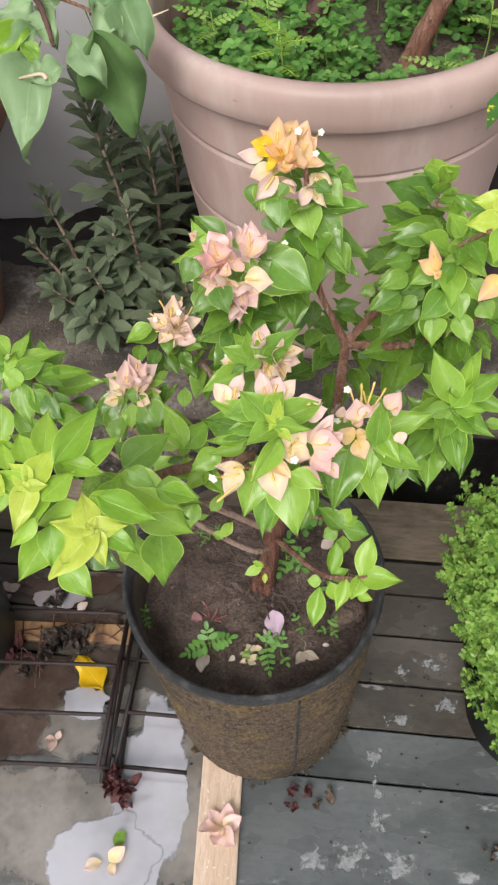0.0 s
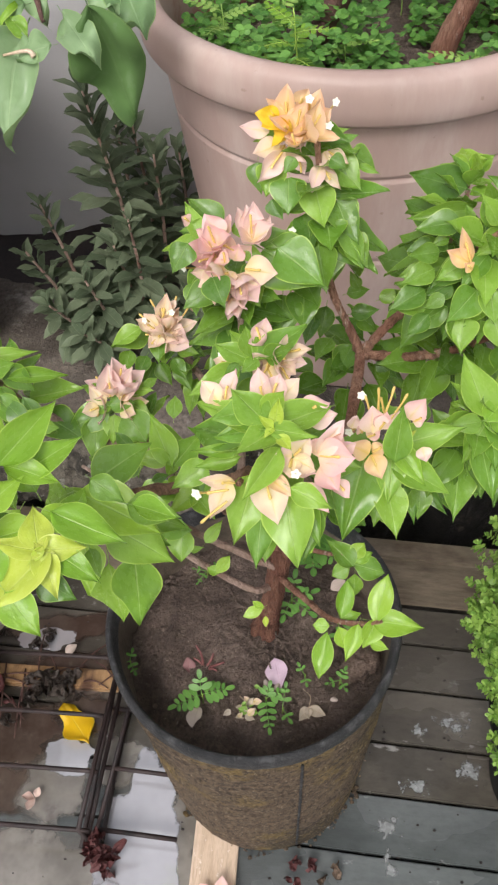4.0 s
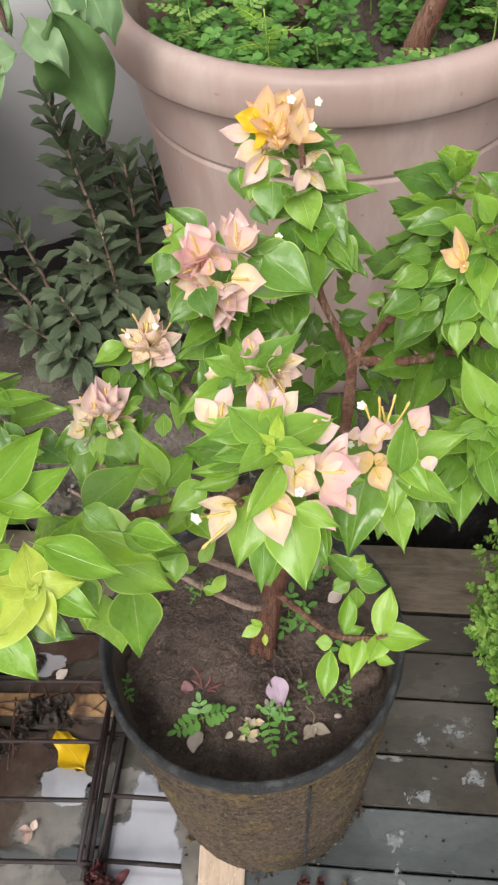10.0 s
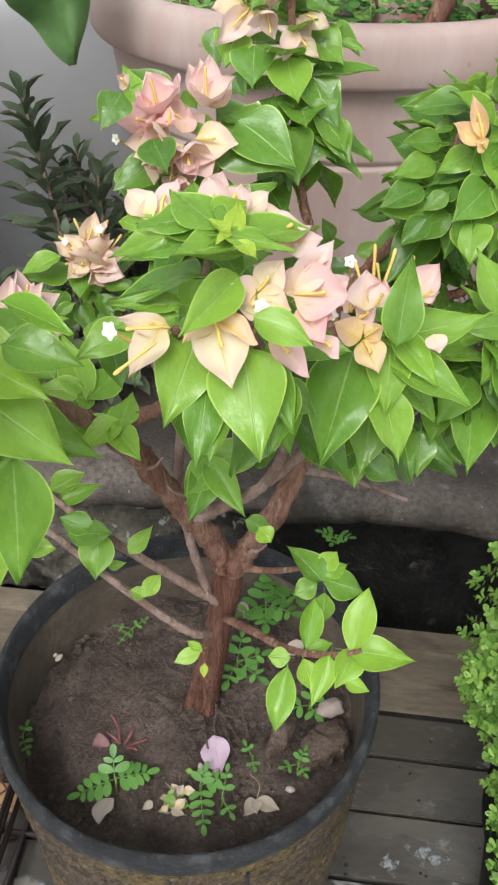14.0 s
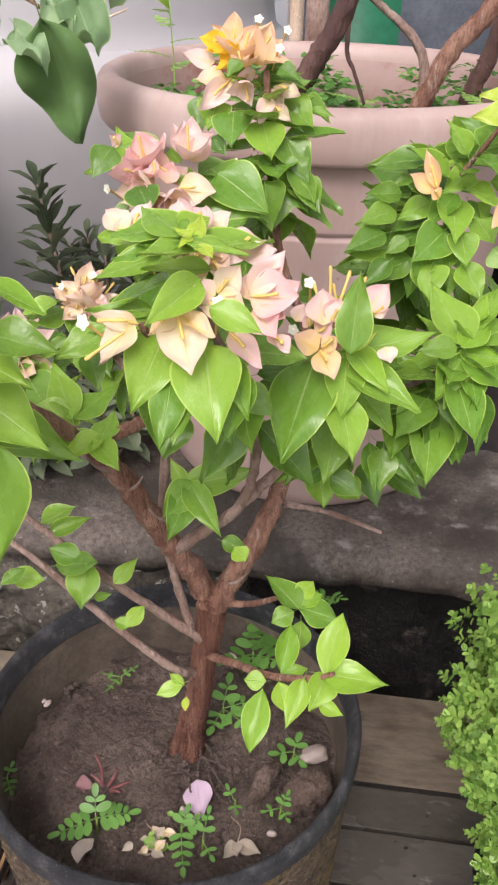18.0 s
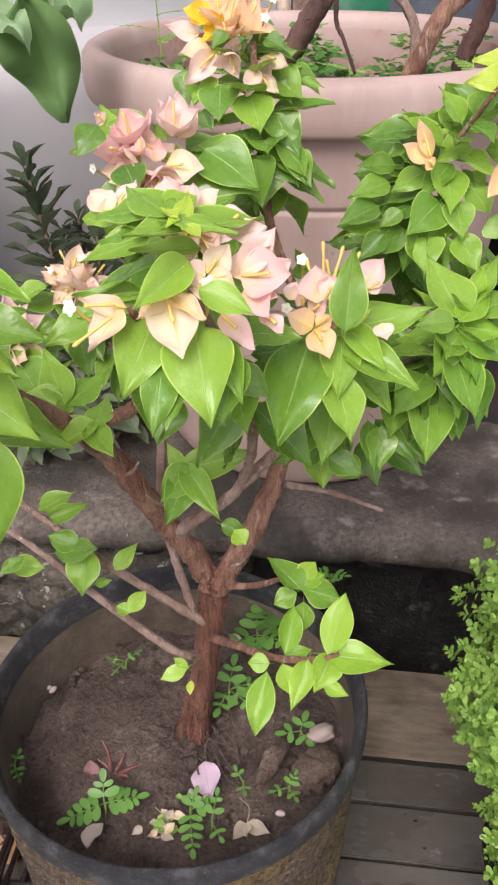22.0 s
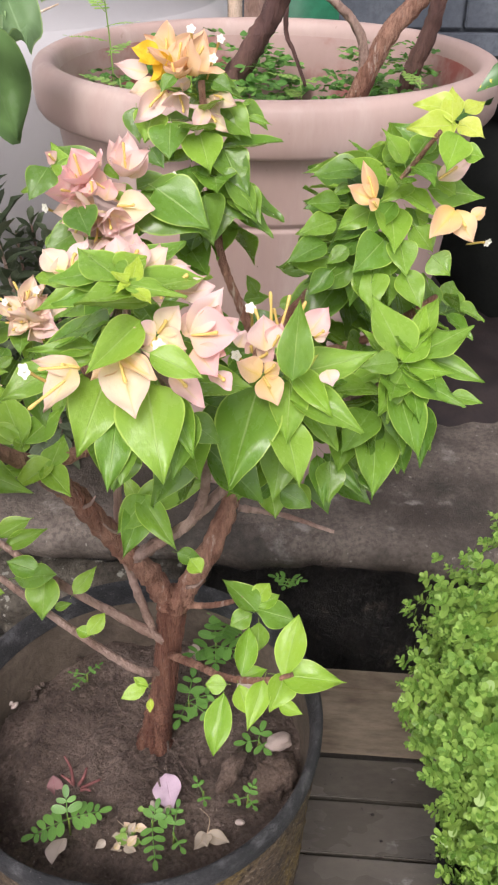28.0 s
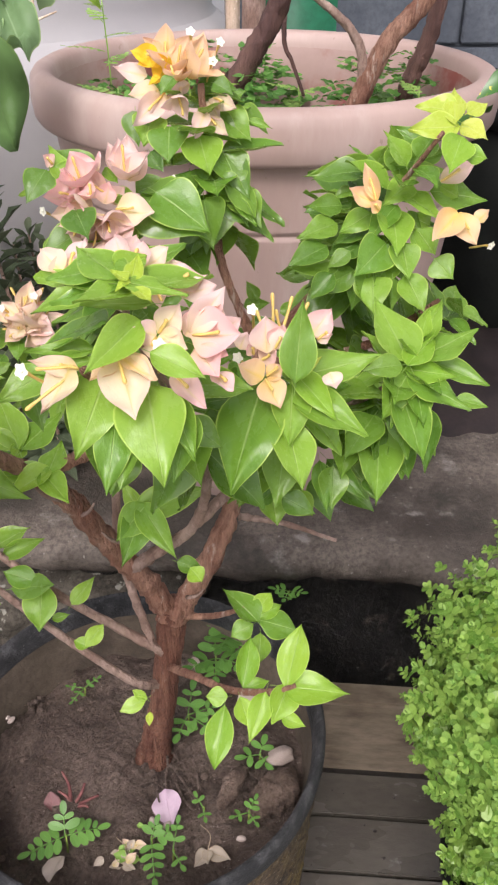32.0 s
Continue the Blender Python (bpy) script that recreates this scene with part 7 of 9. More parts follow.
leaf_to(trunk, (-0.023, 0.467, 0.465), (-0.034, 0.470, 0.473), LEAF_YOUNG, kind="oval")
leaf_to(trunk, (-0.021, 0.463, 0.454), (-0.021, 0.453, 0.451), LEAF_NEW, kind="oval")
flower_to(br_top, (0.011, 0.616, 0.890), (0.008, 0.609, 0.919), BRACT_PEACH)
flower_to(br_top, (0.020, 0.611, 0.890), (0.039, 0.605, 0.916), BRACT_PEACH)
flower_to(br_top, (0.008, 0.619, 0.890), (-0.008, 0.609, 0.904), BRACT_YELLOW)
flower_to(br_top, (0.014, 0.609, 0.888), (0.016, 0.604, 0.905), BRACT_PEACH)
flower_to(br_top, (0.013, 0.609, 0.879), (0.014, 0.591, 0.869), BRACT_ROSE)
flower_to(br_top, (0.012, 0.601, 0.889), (0.010, 0.599, 0.903), BRACT_PEACH)
flower_to(br_pink, (-0.020, 0.561, 0.839), (-0.017, 0.549, 0.869), BRACT_ROSE)
flower_to(br_pink, (-0.047, 0.559, 0.836), (-0.050, 0.550, 0.861), BRACT_PINK)
flower_to(br_pink, (-0.049, 0.554, 0.830), (-0.067, 0.541, 0.844), BRACT_PINK)
flower_to(br_pink, (-0.043, 0.548, 0.824), (-0.061, 0.522, 0.825), BRACT_CREAM)
flower_to(br_pink, (-0.038, 0.545, 0.820), (-0.044, 0.522, 0.809), BRACT_ROSE)
flower_to(br_pink, (-0.036, 0.534, 0.808), (-0.032, 0.518, 0.797), BRACT_ROSE)
flower_to(br_pink, (-0.047, 0.554, 0.828), (-0.051, 0.546, 0.846), BRACT_PINK)
flower_to(br_pink, (-0.040, 0.543, 0.833), (-0.043, 0.538, 0.844), BRACT_PINK)
flower_to(br_pink, (-0.045, 0.537, 0.828), (-0.052, 0.526, 0.827), BRACT_PINK)
flower_to(br_pink, (-0.030, 0.540, 0.822), (-0.020, 0.520, 0.821), BRACT_ROSE)
flower_to(br_beige, (-0.098, 0.584, 0.727), (-0.104, 0.592, 0.752), BRACT_CREAM)
flower_to(br_beige, (-0.096, 0.587, 0.725), (-0.083, 0.585, 0.754), BRACT_CREAM)
flower_to(br_beige, (-0.095, 0.584, 0.726), (-0.080, 0.579, 0.725), BRACT_CREAM)
flower_to(br_beige, (-0.101, 0.584, 0.727), (-0.114, 0.586, 0.743), BRACT_CREAM)
flower_to(br_beige, (-0.097, 0.584, 0.724), (-0.090, 0.566, 0.720), BRACT_CREAM)
flower_to(br_beige, (-0.099, 0.589, 0.727), (-0.095, 0.596, 0.752), BRACT_CREAM)
flower_to(br_beige, (-0.104, 0.586, 0.725), (-0.112, 0.569, 0.730), BRACT_CREAM)
flower_to(br_beige, (-0.093, 0.586, 0.729), (-0.087, 0.585, 0.739), BRACT_CREAM)
tube_to(br_beige, (-0.100, 0.593, 0.726), (-0.112, 0.601, 0.751))
tube_to(br_beige, (-0.098, 0.590, 0.732), (-0.101, 0.612, 0.747))
tube_to(br_beige, (-0.096, 0.591, 0.730), (-0.091, 0.611, 0.746))
tube_to(br_beige, (-0.104, 0.586, 0.729), (-0.122, 0.595, 0.741))
tube_to(br_beige, (-0.097, 0.587, 0.727), (-0.077, 0.593, 0.728))
tube_to(br_beige, (-0.102, 0.587, 0.724), (-0.118, 0.585, 0.726))
tube_to(br_beige, (-0.093, 0.593, 0.726), (-0.081, 0.604, 0.739))
flower_to(br_fl, (-0.138, 0.524, 0.717), (-0.143, 0.531, 0.746), BRACT_ROSE)
flower_to(br_fl, (-0.134, 0.525, 0.716), (-0.118, 0.527, 0.749), BRACT_ROSE)
flower_to(br_fl, (-0.145, 0.519, 0.707), (-0.160, 0.508, 0.718), BRACT_ROSE)
flower_to(br_fl, (-0.131, 0.521, 0.708), (-0.114, 0.506, 0.718), BRACT_CREAM)
flower_to(br_fl, (-0.143, 0.525, 0.716), (-0.156, 0.523, 0.733), BRACT_ROSE)
flower_to(br_tuft, (-0.006, 0.464, 0.809), (-0.014, 0.442, 0.815), BRACT_CREAM)
flower_to(br_tuft, (-0.001, 0.463, 0.812), (0.011, 0.446, 0.813), BRACT_CREAM)
flower_to(br_tuft, (-0.004, 0.462, 0.814), (0.014, 0.461, 0.827), BRACT_CREAM)
flower_to(br_tuft, (-0.012, 0.473, 0.817), (-0.017, 0.473, 0.834), BRACT_ROSE)
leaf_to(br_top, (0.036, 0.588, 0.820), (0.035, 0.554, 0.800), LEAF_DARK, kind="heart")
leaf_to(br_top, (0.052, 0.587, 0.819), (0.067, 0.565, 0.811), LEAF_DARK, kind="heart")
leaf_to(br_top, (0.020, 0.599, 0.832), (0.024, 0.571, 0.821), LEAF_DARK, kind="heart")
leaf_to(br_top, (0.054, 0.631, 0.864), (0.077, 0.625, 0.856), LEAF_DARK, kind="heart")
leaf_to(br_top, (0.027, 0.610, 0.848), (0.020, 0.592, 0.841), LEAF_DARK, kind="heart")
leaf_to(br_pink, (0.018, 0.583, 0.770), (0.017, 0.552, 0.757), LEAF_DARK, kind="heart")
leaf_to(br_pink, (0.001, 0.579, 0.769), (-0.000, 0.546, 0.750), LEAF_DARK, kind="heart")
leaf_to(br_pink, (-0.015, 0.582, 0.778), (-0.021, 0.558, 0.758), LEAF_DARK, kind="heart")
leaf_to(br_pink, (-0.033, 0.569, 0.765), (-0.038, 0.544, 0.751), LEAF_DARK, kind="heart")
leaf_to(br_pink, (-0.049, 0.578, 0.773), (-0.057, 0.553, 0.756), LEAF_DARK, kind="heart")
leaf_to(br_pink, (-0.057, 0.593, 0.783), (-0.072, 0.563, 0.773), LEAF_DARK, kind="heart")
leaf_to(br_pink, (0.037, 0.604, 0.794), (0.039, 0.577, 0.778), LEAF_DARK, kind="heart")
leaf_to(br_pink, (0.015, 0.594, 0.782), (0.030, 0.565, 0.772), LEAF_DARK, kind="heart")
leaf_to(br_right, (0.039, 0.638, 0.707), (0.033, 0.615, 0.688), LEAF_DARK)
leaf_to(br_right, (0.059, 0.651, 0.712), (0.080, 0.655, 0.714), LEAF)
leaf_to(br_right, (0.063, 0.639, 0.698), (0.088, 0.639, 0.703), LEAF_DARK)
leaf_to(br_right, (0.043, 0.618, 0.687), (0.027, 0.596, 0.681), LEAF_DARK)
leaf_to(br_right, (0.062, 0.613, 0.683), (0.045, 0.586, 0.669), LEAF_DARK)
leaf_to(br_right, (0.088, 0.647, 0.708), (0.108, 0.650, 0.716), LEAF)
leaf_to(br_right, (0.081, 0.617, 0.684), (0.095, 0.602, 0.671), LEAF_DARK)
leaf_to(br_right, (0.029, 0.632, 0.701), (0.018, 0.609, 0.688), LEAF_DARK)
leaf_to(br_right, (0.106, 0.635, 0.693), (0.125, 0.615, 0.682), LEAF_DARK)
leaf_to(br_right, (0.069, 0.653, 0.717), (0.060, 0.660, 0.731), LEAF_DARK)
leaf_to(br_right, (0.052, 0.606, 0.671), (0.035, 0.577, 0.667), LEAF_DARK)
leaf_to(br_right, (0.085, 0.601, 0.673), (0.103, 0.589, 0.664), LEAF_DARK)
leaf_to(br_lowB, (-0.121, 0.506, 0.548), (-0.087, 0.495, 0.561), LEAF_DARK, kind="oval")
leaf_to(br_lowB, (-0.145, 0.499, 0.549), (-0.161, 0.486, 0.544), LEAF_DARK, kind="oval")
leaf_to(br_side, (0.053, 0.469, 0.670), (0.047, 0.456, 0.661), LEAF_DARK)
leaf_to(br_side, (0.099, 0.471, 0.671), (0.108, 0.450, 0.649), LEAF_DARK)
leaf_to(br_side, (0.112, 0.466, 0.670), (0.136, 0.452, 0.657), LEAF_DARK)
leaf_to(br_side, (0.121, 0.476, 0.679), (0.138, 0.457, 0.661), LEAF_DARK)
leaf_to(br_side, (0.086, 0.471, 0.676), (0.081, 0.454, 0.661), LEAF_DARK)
tube_to(br_side, (0.065, 0.425, 0.793), (0.064, 0.430, 0.818))
tube_to(br_side, (0.068, 0.423, 0.794), (0.075, 0.435, 0.814))
tube_to(br_side, (0.070, 0.429, 0.792), (0.066, 0.431, 0.808))
tube_to(br_side, (0.072, 0.423, 0.792), (0.083, 0.429, 0.813))
tube_to(br_side, (0.062, 0.423, 0.791), (0.056, 0.434, 0.807))
tube_to(br_side, (0.064, 0.415, 0.780), (0.070, 0.408, 0.766))
tube_to(br_mid, (-0.030, 0.340, 0.818), (-0.046, 0.331, 0.809))
tube_to(br_mid, (-0.029, 0.346, 0.821), (-0.042, 0.343, 0.822))
leaf_to(br_top, (0.011, 0.575, 0.896), (0.003, 0.568, 0.888), LEAF_DARK, kind="heart")
leaf_to(br_top, (0.037, 0.580, 0.892), (0.048, 0.572, 0.889), LEAF_DARK, kind="heart")
leaf_to(br_pink, (-0.066, 0.543, 0.849), (-0.078, 0.527, 0.837), LEAF_DARK, kind="heart")
leaf_to(br_pink, (-0.048, 0.530, 0.829), (-0.040, 0.506, 0.824), LEAF_DARK, kind="heart")
leaf_to(br_beige, (-0.123, 0.590, 0.728), (-0.148, 0.576, 0.720), LEAF)
leaf_to(br_beige, (-0.107, 0.587, 0.719), (-0.107, 0.566, 0.710), LEAF)
leaf_to(br_beige, (-0.094, 0.569, 0.711), (-0.083, 0.558, 0.697), LEAF_DARK)
leaf_to(br_beige, (-0.090, 0.576, 0.717), (-0.071, 0.572, 0.715), LEAF_DARK)
leaf_to(br_beige, (-0.118, 0.574, 0.710), (-0.125, 0.553, 0.705), LEAF_DARK)
leaf_to(br_tuft, (-0.028, 0.453, 0.819), (-0.037, 0.445, 0.816), LEAF_DARK)
leaf_to(br_tuft, (-0.009, 0.462, 0.816), (0.009, 0.458, 0.829), LEAF_DARK)
leaf_to(br_fl, (-0.114, 0.528, 0.721), (-0.102, 0.532, 0.726), LEAF_DARK, kind="oval")
floret(br_top, (0.022, 0.618, 0.916), (0.0, -0.8, 0.6))
floret(br_top, (0.041, 0.626, 0.909), (0.4, -0.8, 0.4))
floret(br_top, (0.036, 0.610, 0.900), (0.2, -0.9, 0.2))
floret(br_pink, (-0.072, 0.552, 0.822), (-0.6, -0.8, 0.1))
floret(br_pink, (0.009, 0.578, 0.834), (0.2, -0.8, 0.5))
floret(br_beige, (-0.116, 0.585, 0.742), (-0.5, -0.8, 0.4), 0.006)
floret(br_beige, (-0.092, 0.583, 0.752), (0.1, -0.8, 0.5), 0.006)
floret(br_tuft, (-0.040, 0.468, 0.812), (-0.3, -0.8, 0.5))
floret(br_right2, (0.214, 0.545, 0.800), (0.4, -0.9, -0.2))
floret(br_mid, (-0.048, 0.343, 0.821), (-0.5, -0.8, 0.3), 0.0078)
floret(br_mid, (0.010, 0.352, 0.828), (0.1, -0.8, 0.5))
floret(br_side, (0.054, 0.434, 0.807), (-0.1, -0.8, 0.5))
floret(br_side, (0.046, 0.420, 0.786), (-0.3, -0.8, 0.2))

# ---- large pink planter on the ledge ----
BIG = (0.099, 1.097)
big = thing("large_planter", "large pale pink ribbed plastic planter on the ledge", "planter", (*BIG, LEDGE_Z))
def flank(z):
    return 0.188 + 0.1215 * z


part("body", lathe([(0.0, 0.004), (0.176, 0.0), (0.184, 0.003), (0.1885, 0.010)] + [(flank(z), z) for z in (0.03, 0.10, 0.18, 0.235, 0.248, 0.2515)] + [(flank(0.253) - 0.0028, 0.2535), (flank(0.256) - 0.0028, 0.2565)] + [(flank(z), z) for z in (0.2580, 0.2615, 0.275, 0.32, 0.355, 0.368, 0.3715)] + [(flank(0.373) - 0.0028, 0.3735), (flank(0.376) - 0.0028, 0.3765)] + [(flank(z), z) for z in (0.378, 0.3815, 0.395, 0.43, 0.446)] + [(0.2410, 0.450), (0.2360, 0.452), (0.228, 0.36)], 160), PINK_CLAY, big)
part("rim", lathe([(0.2380, 0.4500), (0.2540, 0.4500), (0.2590, 0.4515), (0.2618, 0.4560), (0.2636, 0.4700), (0.2636, 0.4850), (0.2620, 0.4950), (0.2580, 0.5010), (0.2510, 0.5045), (0.2430, 0.5030), (0.2380, 0.4970), (0.2355, 0.4850), (0.2330, 0.44), (0.228, 0.36)], 160), PINK_CLAY, big)
part("inside_wall", lathe([(0.2355, 0.4840), (0.2318, 0.4650), (0.2300, 0.4400), (0.2270, 0.40), (0.2240, 0.37)], 96), PINK_INNER, big, "inner wall with a reddish wet stain")
part("soil", mound(0.232, 0.01, 24, 9.0, (0, 0, 0.395)), SOIL, big, "dark soil under weeds")
big.scale = (1.03, 1.03, 1.0)

old = thing("old_bougainvillea", "leafless lower stems of an old bougainvillea in the pink planter", "plant", (0, 0, 0))
stem_l = plant_stem(old, "trunk", [(0.004, 1.03, 0.70, 0.018), (0.024, 1.05, 0.735, 0.015), (0.066, 1.05, 0.812, 0.0125), (0.109, 1.05, 0.885, 0.0115), (0.14, 1.05, 1.0, 0.010), (0.10, 1.0, 1.25, 0.007)], BARK_DARK, 14, 0.3)
stem_r = plant_stem(old, "trunk", [(0.165, 1.03, 0.69, 0.018), (0.182, 1.05, 0.73, 0.0155), (0.207, 1.05, 0.795, 0.0112), (0.235, 1.05, 0.852, 0.0108), (0.275, 1.05, 0.90, 0.0102), (0.36, 1.02, 1.05, 0.009), (0.34, 0.95, 1.22, 0.006)], BARK, 14, 0.2)
plant_stem(old, "trunk", [(0.262, 1.13, 0.70, 0.012), (0.275, 1.13, 0.78, 0.0105), (0.300, 1.13, 0.85, 0.010), (0.31, 1.13, 0.95, 0.009), (0.33, 1.13, 1.2, 0.006)], BARK_DARK, 12, 0.3)
plant_stem(stem_r, "branch", [(0.207, 1.05, 0.79, 0.006), (0.205, 1.05, 0.835, 0.0056), (0.188, 1.05, 0.865, 0.005), (0.150, 1.05, 0.895, 0.004), (0.10, 1.03, 0.93, 0.0025)], BARK_GREY, 8, 0.3)
plant_stem(stem_l, "branch", [(0.149, 1.12, 0.78, 0.002), (0.135, 1.14, 0.815, 0.0024), (0.125, 1.15, 0.845, 0.003), (0.13, 1.15, 0.95, 0.003)], BARK_DARK, 7, 0.3)
arch = plant_stem(old, "branch", [(0.34, 0.95, 1.22, 0.005), (0.24, 0.84, 1.24, 0.004), (0.12, 0.73, 1.17, 0.003), (0.045, 0.675, 1.09, 0.002)], BARK_GREEN, 7, 0.2)
plant_stem(arch, "twig", [(0.10, 0.715, 1.155, 0.0025), (0.03, 0.69, 1.13, 0.002), (-0.012, 0.668, 1.082, 0.0012)], BARK_GREEN, 6, 0.2)
leaf_to(arch, (0.049, 0.664, 1.079), (0.040, 0.589, 1.034), LEAF_DARK)
leaf_to(arch, (-0.013, 0.671, 1.081), (-0.037, 0.629, 1.064), LEAF)
leaf_to(arch, (-0.009, 0.658, 1.079), (-0.011, 0.632, 1.067), LEAF_NEW)
leaf_to(arch, (0.077, 0.662, 1.075), (0.090, 0.625, 1.056), LEAF)
leaf_to(arch, (0.017, 0.670, 1.088), (0.001, 0.673, 1.101), LEAF)


# ---- weeds ----
def leaflets(bm, base, ahead, length, pairs, size, up=(0, 0, 1), droop=0.3):
    """A pinnate leaf: a thin rib with pairs of rounded leaflets."""
    base, ahead, up = Vector(base), Vector(ahead).normalized(), Vector(up)
    side = ahead.cross(up).normalized()
    nrm = side.cross(ahead).normalized()
    pts = []
    for k in range(5):
        f = k / 4
        p = base + ahead * length * f - up * droop * length * f * f * 0.6
        pts.append((*p, 0.0006))
    add_tube(bm, pts, 4, 1)
    for k in range(pairs):
        f = (k + 0.8) / (pairs + 0.2)
        p = base + ahead * length * f - up * droop * length * f * f * 0.6
        s = size * (0.75 + 0.5 * math.sin(math.pi * min(1, f + 0.15)))
        for sgn in (-1, 1):
            add_blade(bm, facing(p, side * sgn + ahead * 0.35, nrm + Vector((0, 0, 0.3)), s), BLUNT, 0.50, 0.1, 0.1, 0.0, 0.0, 1, 1)
    add_blade(bm, facing(base + ahead * length - up * droop * length * 0.6, ahead, nrm, size), BLUNT, 0.50, 0.1, 0.1, 0.0, 0.0, 1, 1)


def seedling(at, leaves, size, label="tiny green seedling with rounded leaflets", height=0.012):
    """A weed with a short stem and pinnate leaves. leaves: heading in degrees, length, pairs, rise."""
    t = thing("seedling", label, "weed", at, "weeds in the pot")
    bm = bmesh.new()
    top = max(l[3] for l in leaves) * height + 0.006
    add_tube(bm, [(0, 0, -0.004, 0.0011), (0.001, 0, top, 0.0008)], 5, 1)
    part("stem", bm, BARK_GREEN, t)
    for a, length, pairs, rise in leaves:
        bm = bmesh.new()
        d = Vector((math.cos(radians(a)), math.sin(radians(a)), rise))
        leaflets(bm, (0, 0, top * 0.9), d, length, pairs, size)
        part("leaf", bm, LEAF_FERN, t)
    return t


seedling((-0.092, 0.424, 0.336), ((202, 0.028, 4, 0.04), (16, 0.026, 4, 0.10), (98, 0.018, 2, 0.9)), 0.0112, "seedling with two feathery bright green leaves", 0.018)
seedling((-0.024, 0.424, 0.336), ((278, 0.030, 4, 0.02), (70, 0.012, 2, 0.6), (20, 0.018, 2, 0.3)), 0.0090)
seedling((-0.006, 0.414, 0.336), ((80, 0.022, 2, 0.5), (300, 0.014, 1, 0.2)), 0.0075)
seedling((0.004, 0.540, 0.336), ((320, 0.026, 2, 0.2), (80, 0.026, 2, 0.5), (250, 0.022, 2, 0.2), (20, 0.024, 2, 0.2)), 0.0125, height=0.03)
seedling((0.030, 0.600, 0.336), ((330, 0.030, 3, 0.4), (210, 0.026, 2, 0.3), (90, 0.024, 2, 0.5), (270, 0.026, 3, 0.3)), 0.0150, height=0.05)
seedling((0.045, 0.622, 0.336), ((250, 0.032, 3, 0.5), (350, 0.030, 3, 0.4), (140, 0.024, 2, 0.6), (300, 0.030, 3, 0.3)), 0.0150, height=0.06)
seedling((0.068, 0.500, 0.340), ((300, 0.010, 1, 0.2), (190, 0.012, 1, 0.2), (70, 0.010, 1, 0.3)), 0.0115)
seedling((0.056, 0.446, 0.336), ((60, 0.012, 2, 0.4), (200, 0.012, 1, 0.3), (300, 0.010, 1, 0.2)), 0.0065)
seedling((0.018, 0.452, 0.336), ((120, 0.010, 1, 0.4), (280, 0.010, 1, 0.3)), 0.0065)
seedling((-0.097, 0.584, 0.336), ((40, 0.016, 2, 0.3), (240, 0.018, 2, 0.2), (170, 0.014, 1, 0.2)), 0.0052)
seedling((-0.176, 0.466, 0.338), ((80, 0.010, 1, 0.3), (300, 0.014, 2, 0.2), (200, 0.010, 1, 0.2)), 0.0065)


def lying(name, label, category, at, heading, size, mat, tilt=12, kind="bract", group="", pitch=0):
    """A fallen leaf or petal, lying where it dropped."""
    a = radians(heading)
    d = Vector((math.cos(a), math.sin(a), math.sin(radians(pitch))))
    nrm = Matrix.Rotation(radians(tilt), 3, d) @ Vector((0, 0, 1))
    bm = bmesh.new()
    add_blade(bm, Matrix(), ROUND if kind == "bract" else OVATE, 0.72, 0.45, -0.1, 0.16, 0.0, seed=size * 91 + heading)
    ob = part(name, bm, mat, m=facing(at, d, nrm, size))
    return tagged(ob, label, category, group)


wilt = random.Random(31)
wilted = thing("wilted_flowers", "wilted cream and pale green flowers lying on soil", "flower", (-0.046, 0.417, 0.338))
for k in range(20):
    h = wilt.uniform(0, 6.28)
    at = (wilt.gauss(0, 0.011), wilt.gauss(0, 0.007), wilt.uniform(0.002, 0.008))
    put_leaf(wilted, at, (math.cos(h), math.sin(h), wilt.uniform(-0.1, 0.5)), (wilt.gauss(0, 0.5), -0.3, 1), wilt.uniform(0.006, 0.012), (BRACT_CREAM, FERN_LIGHT, DRY_CREAM)[k % 3], "bract", name="petal")
lying("fallen_bract", "lilac-pink fallen bract on the soil", "petal", (-0.015, 0.472, 0.345), -76, 0.034, leaf_material("bract_lilac", (0.56, 0.40, 0.50), (0.68, 0.52, 0.62), (0.6, 0.4, 0.5), (0.7, 0.5, 0.6), gloss=0.6), 18, group="fallen bracts", pitch=-12)
PALE = leaf_material("bract_pale", (0.52, 0.42, 0.36), (0.66, 0.55, 0.48), (0.5, 0.42, 0.35), (0.6, 0.5, 0.45), gloss=0.7)


def dry_flower(at, petals, label):
    """A dried flower lying on the soil: narrow curled bracts round a thin bent stalk."""
    t = thing("dry_flower", label, "flower", at, "dried flowers on soil")
    for a, long, rise in petals:
        put_leaf(t, (0, 0, 0.004), (math.cos(radians(a)), math.sin(radians(a)), rise), (0.2 * math.cos(a), -0.3, 1), long, DRY_CREAM, "bract", name="petal").scale.x *= 0.8
    part("stalk", tube([(0, 0, 0.004, 0.0005), (0.002, 0.010, 0.010, 0.0004), (-0.006, 0.018, 0.012, 0.0003)], 5, 4), DRY_CREAM, t)


dry_flower((0.022, 0.416, 0.338), ((238, 0.021, 0.35), (268, 0.016, 0.6), (-28, 0.021, 0.15)), "dried cream flower lying beside the rim")
dry_flower((-0.046, 0.408, 0.337), ((205, 0.012, 0.4), (330, 0.013, 0.2), (90, 0.010, 0.6)), "small dried cream flower on the soil")
for x, y, a, sz in ((-0.096, 0.416, 262, 0.026), (0.010, 0.600, 100, 0.018), (0.050, 0.560, 30, 0.020)):
    lying("dry_bract", "pale dried bract on the damp soil", "petal", (x, y, 0.343), a, sz, PALE, 20, group="dried bracts on soil", pitch=8)
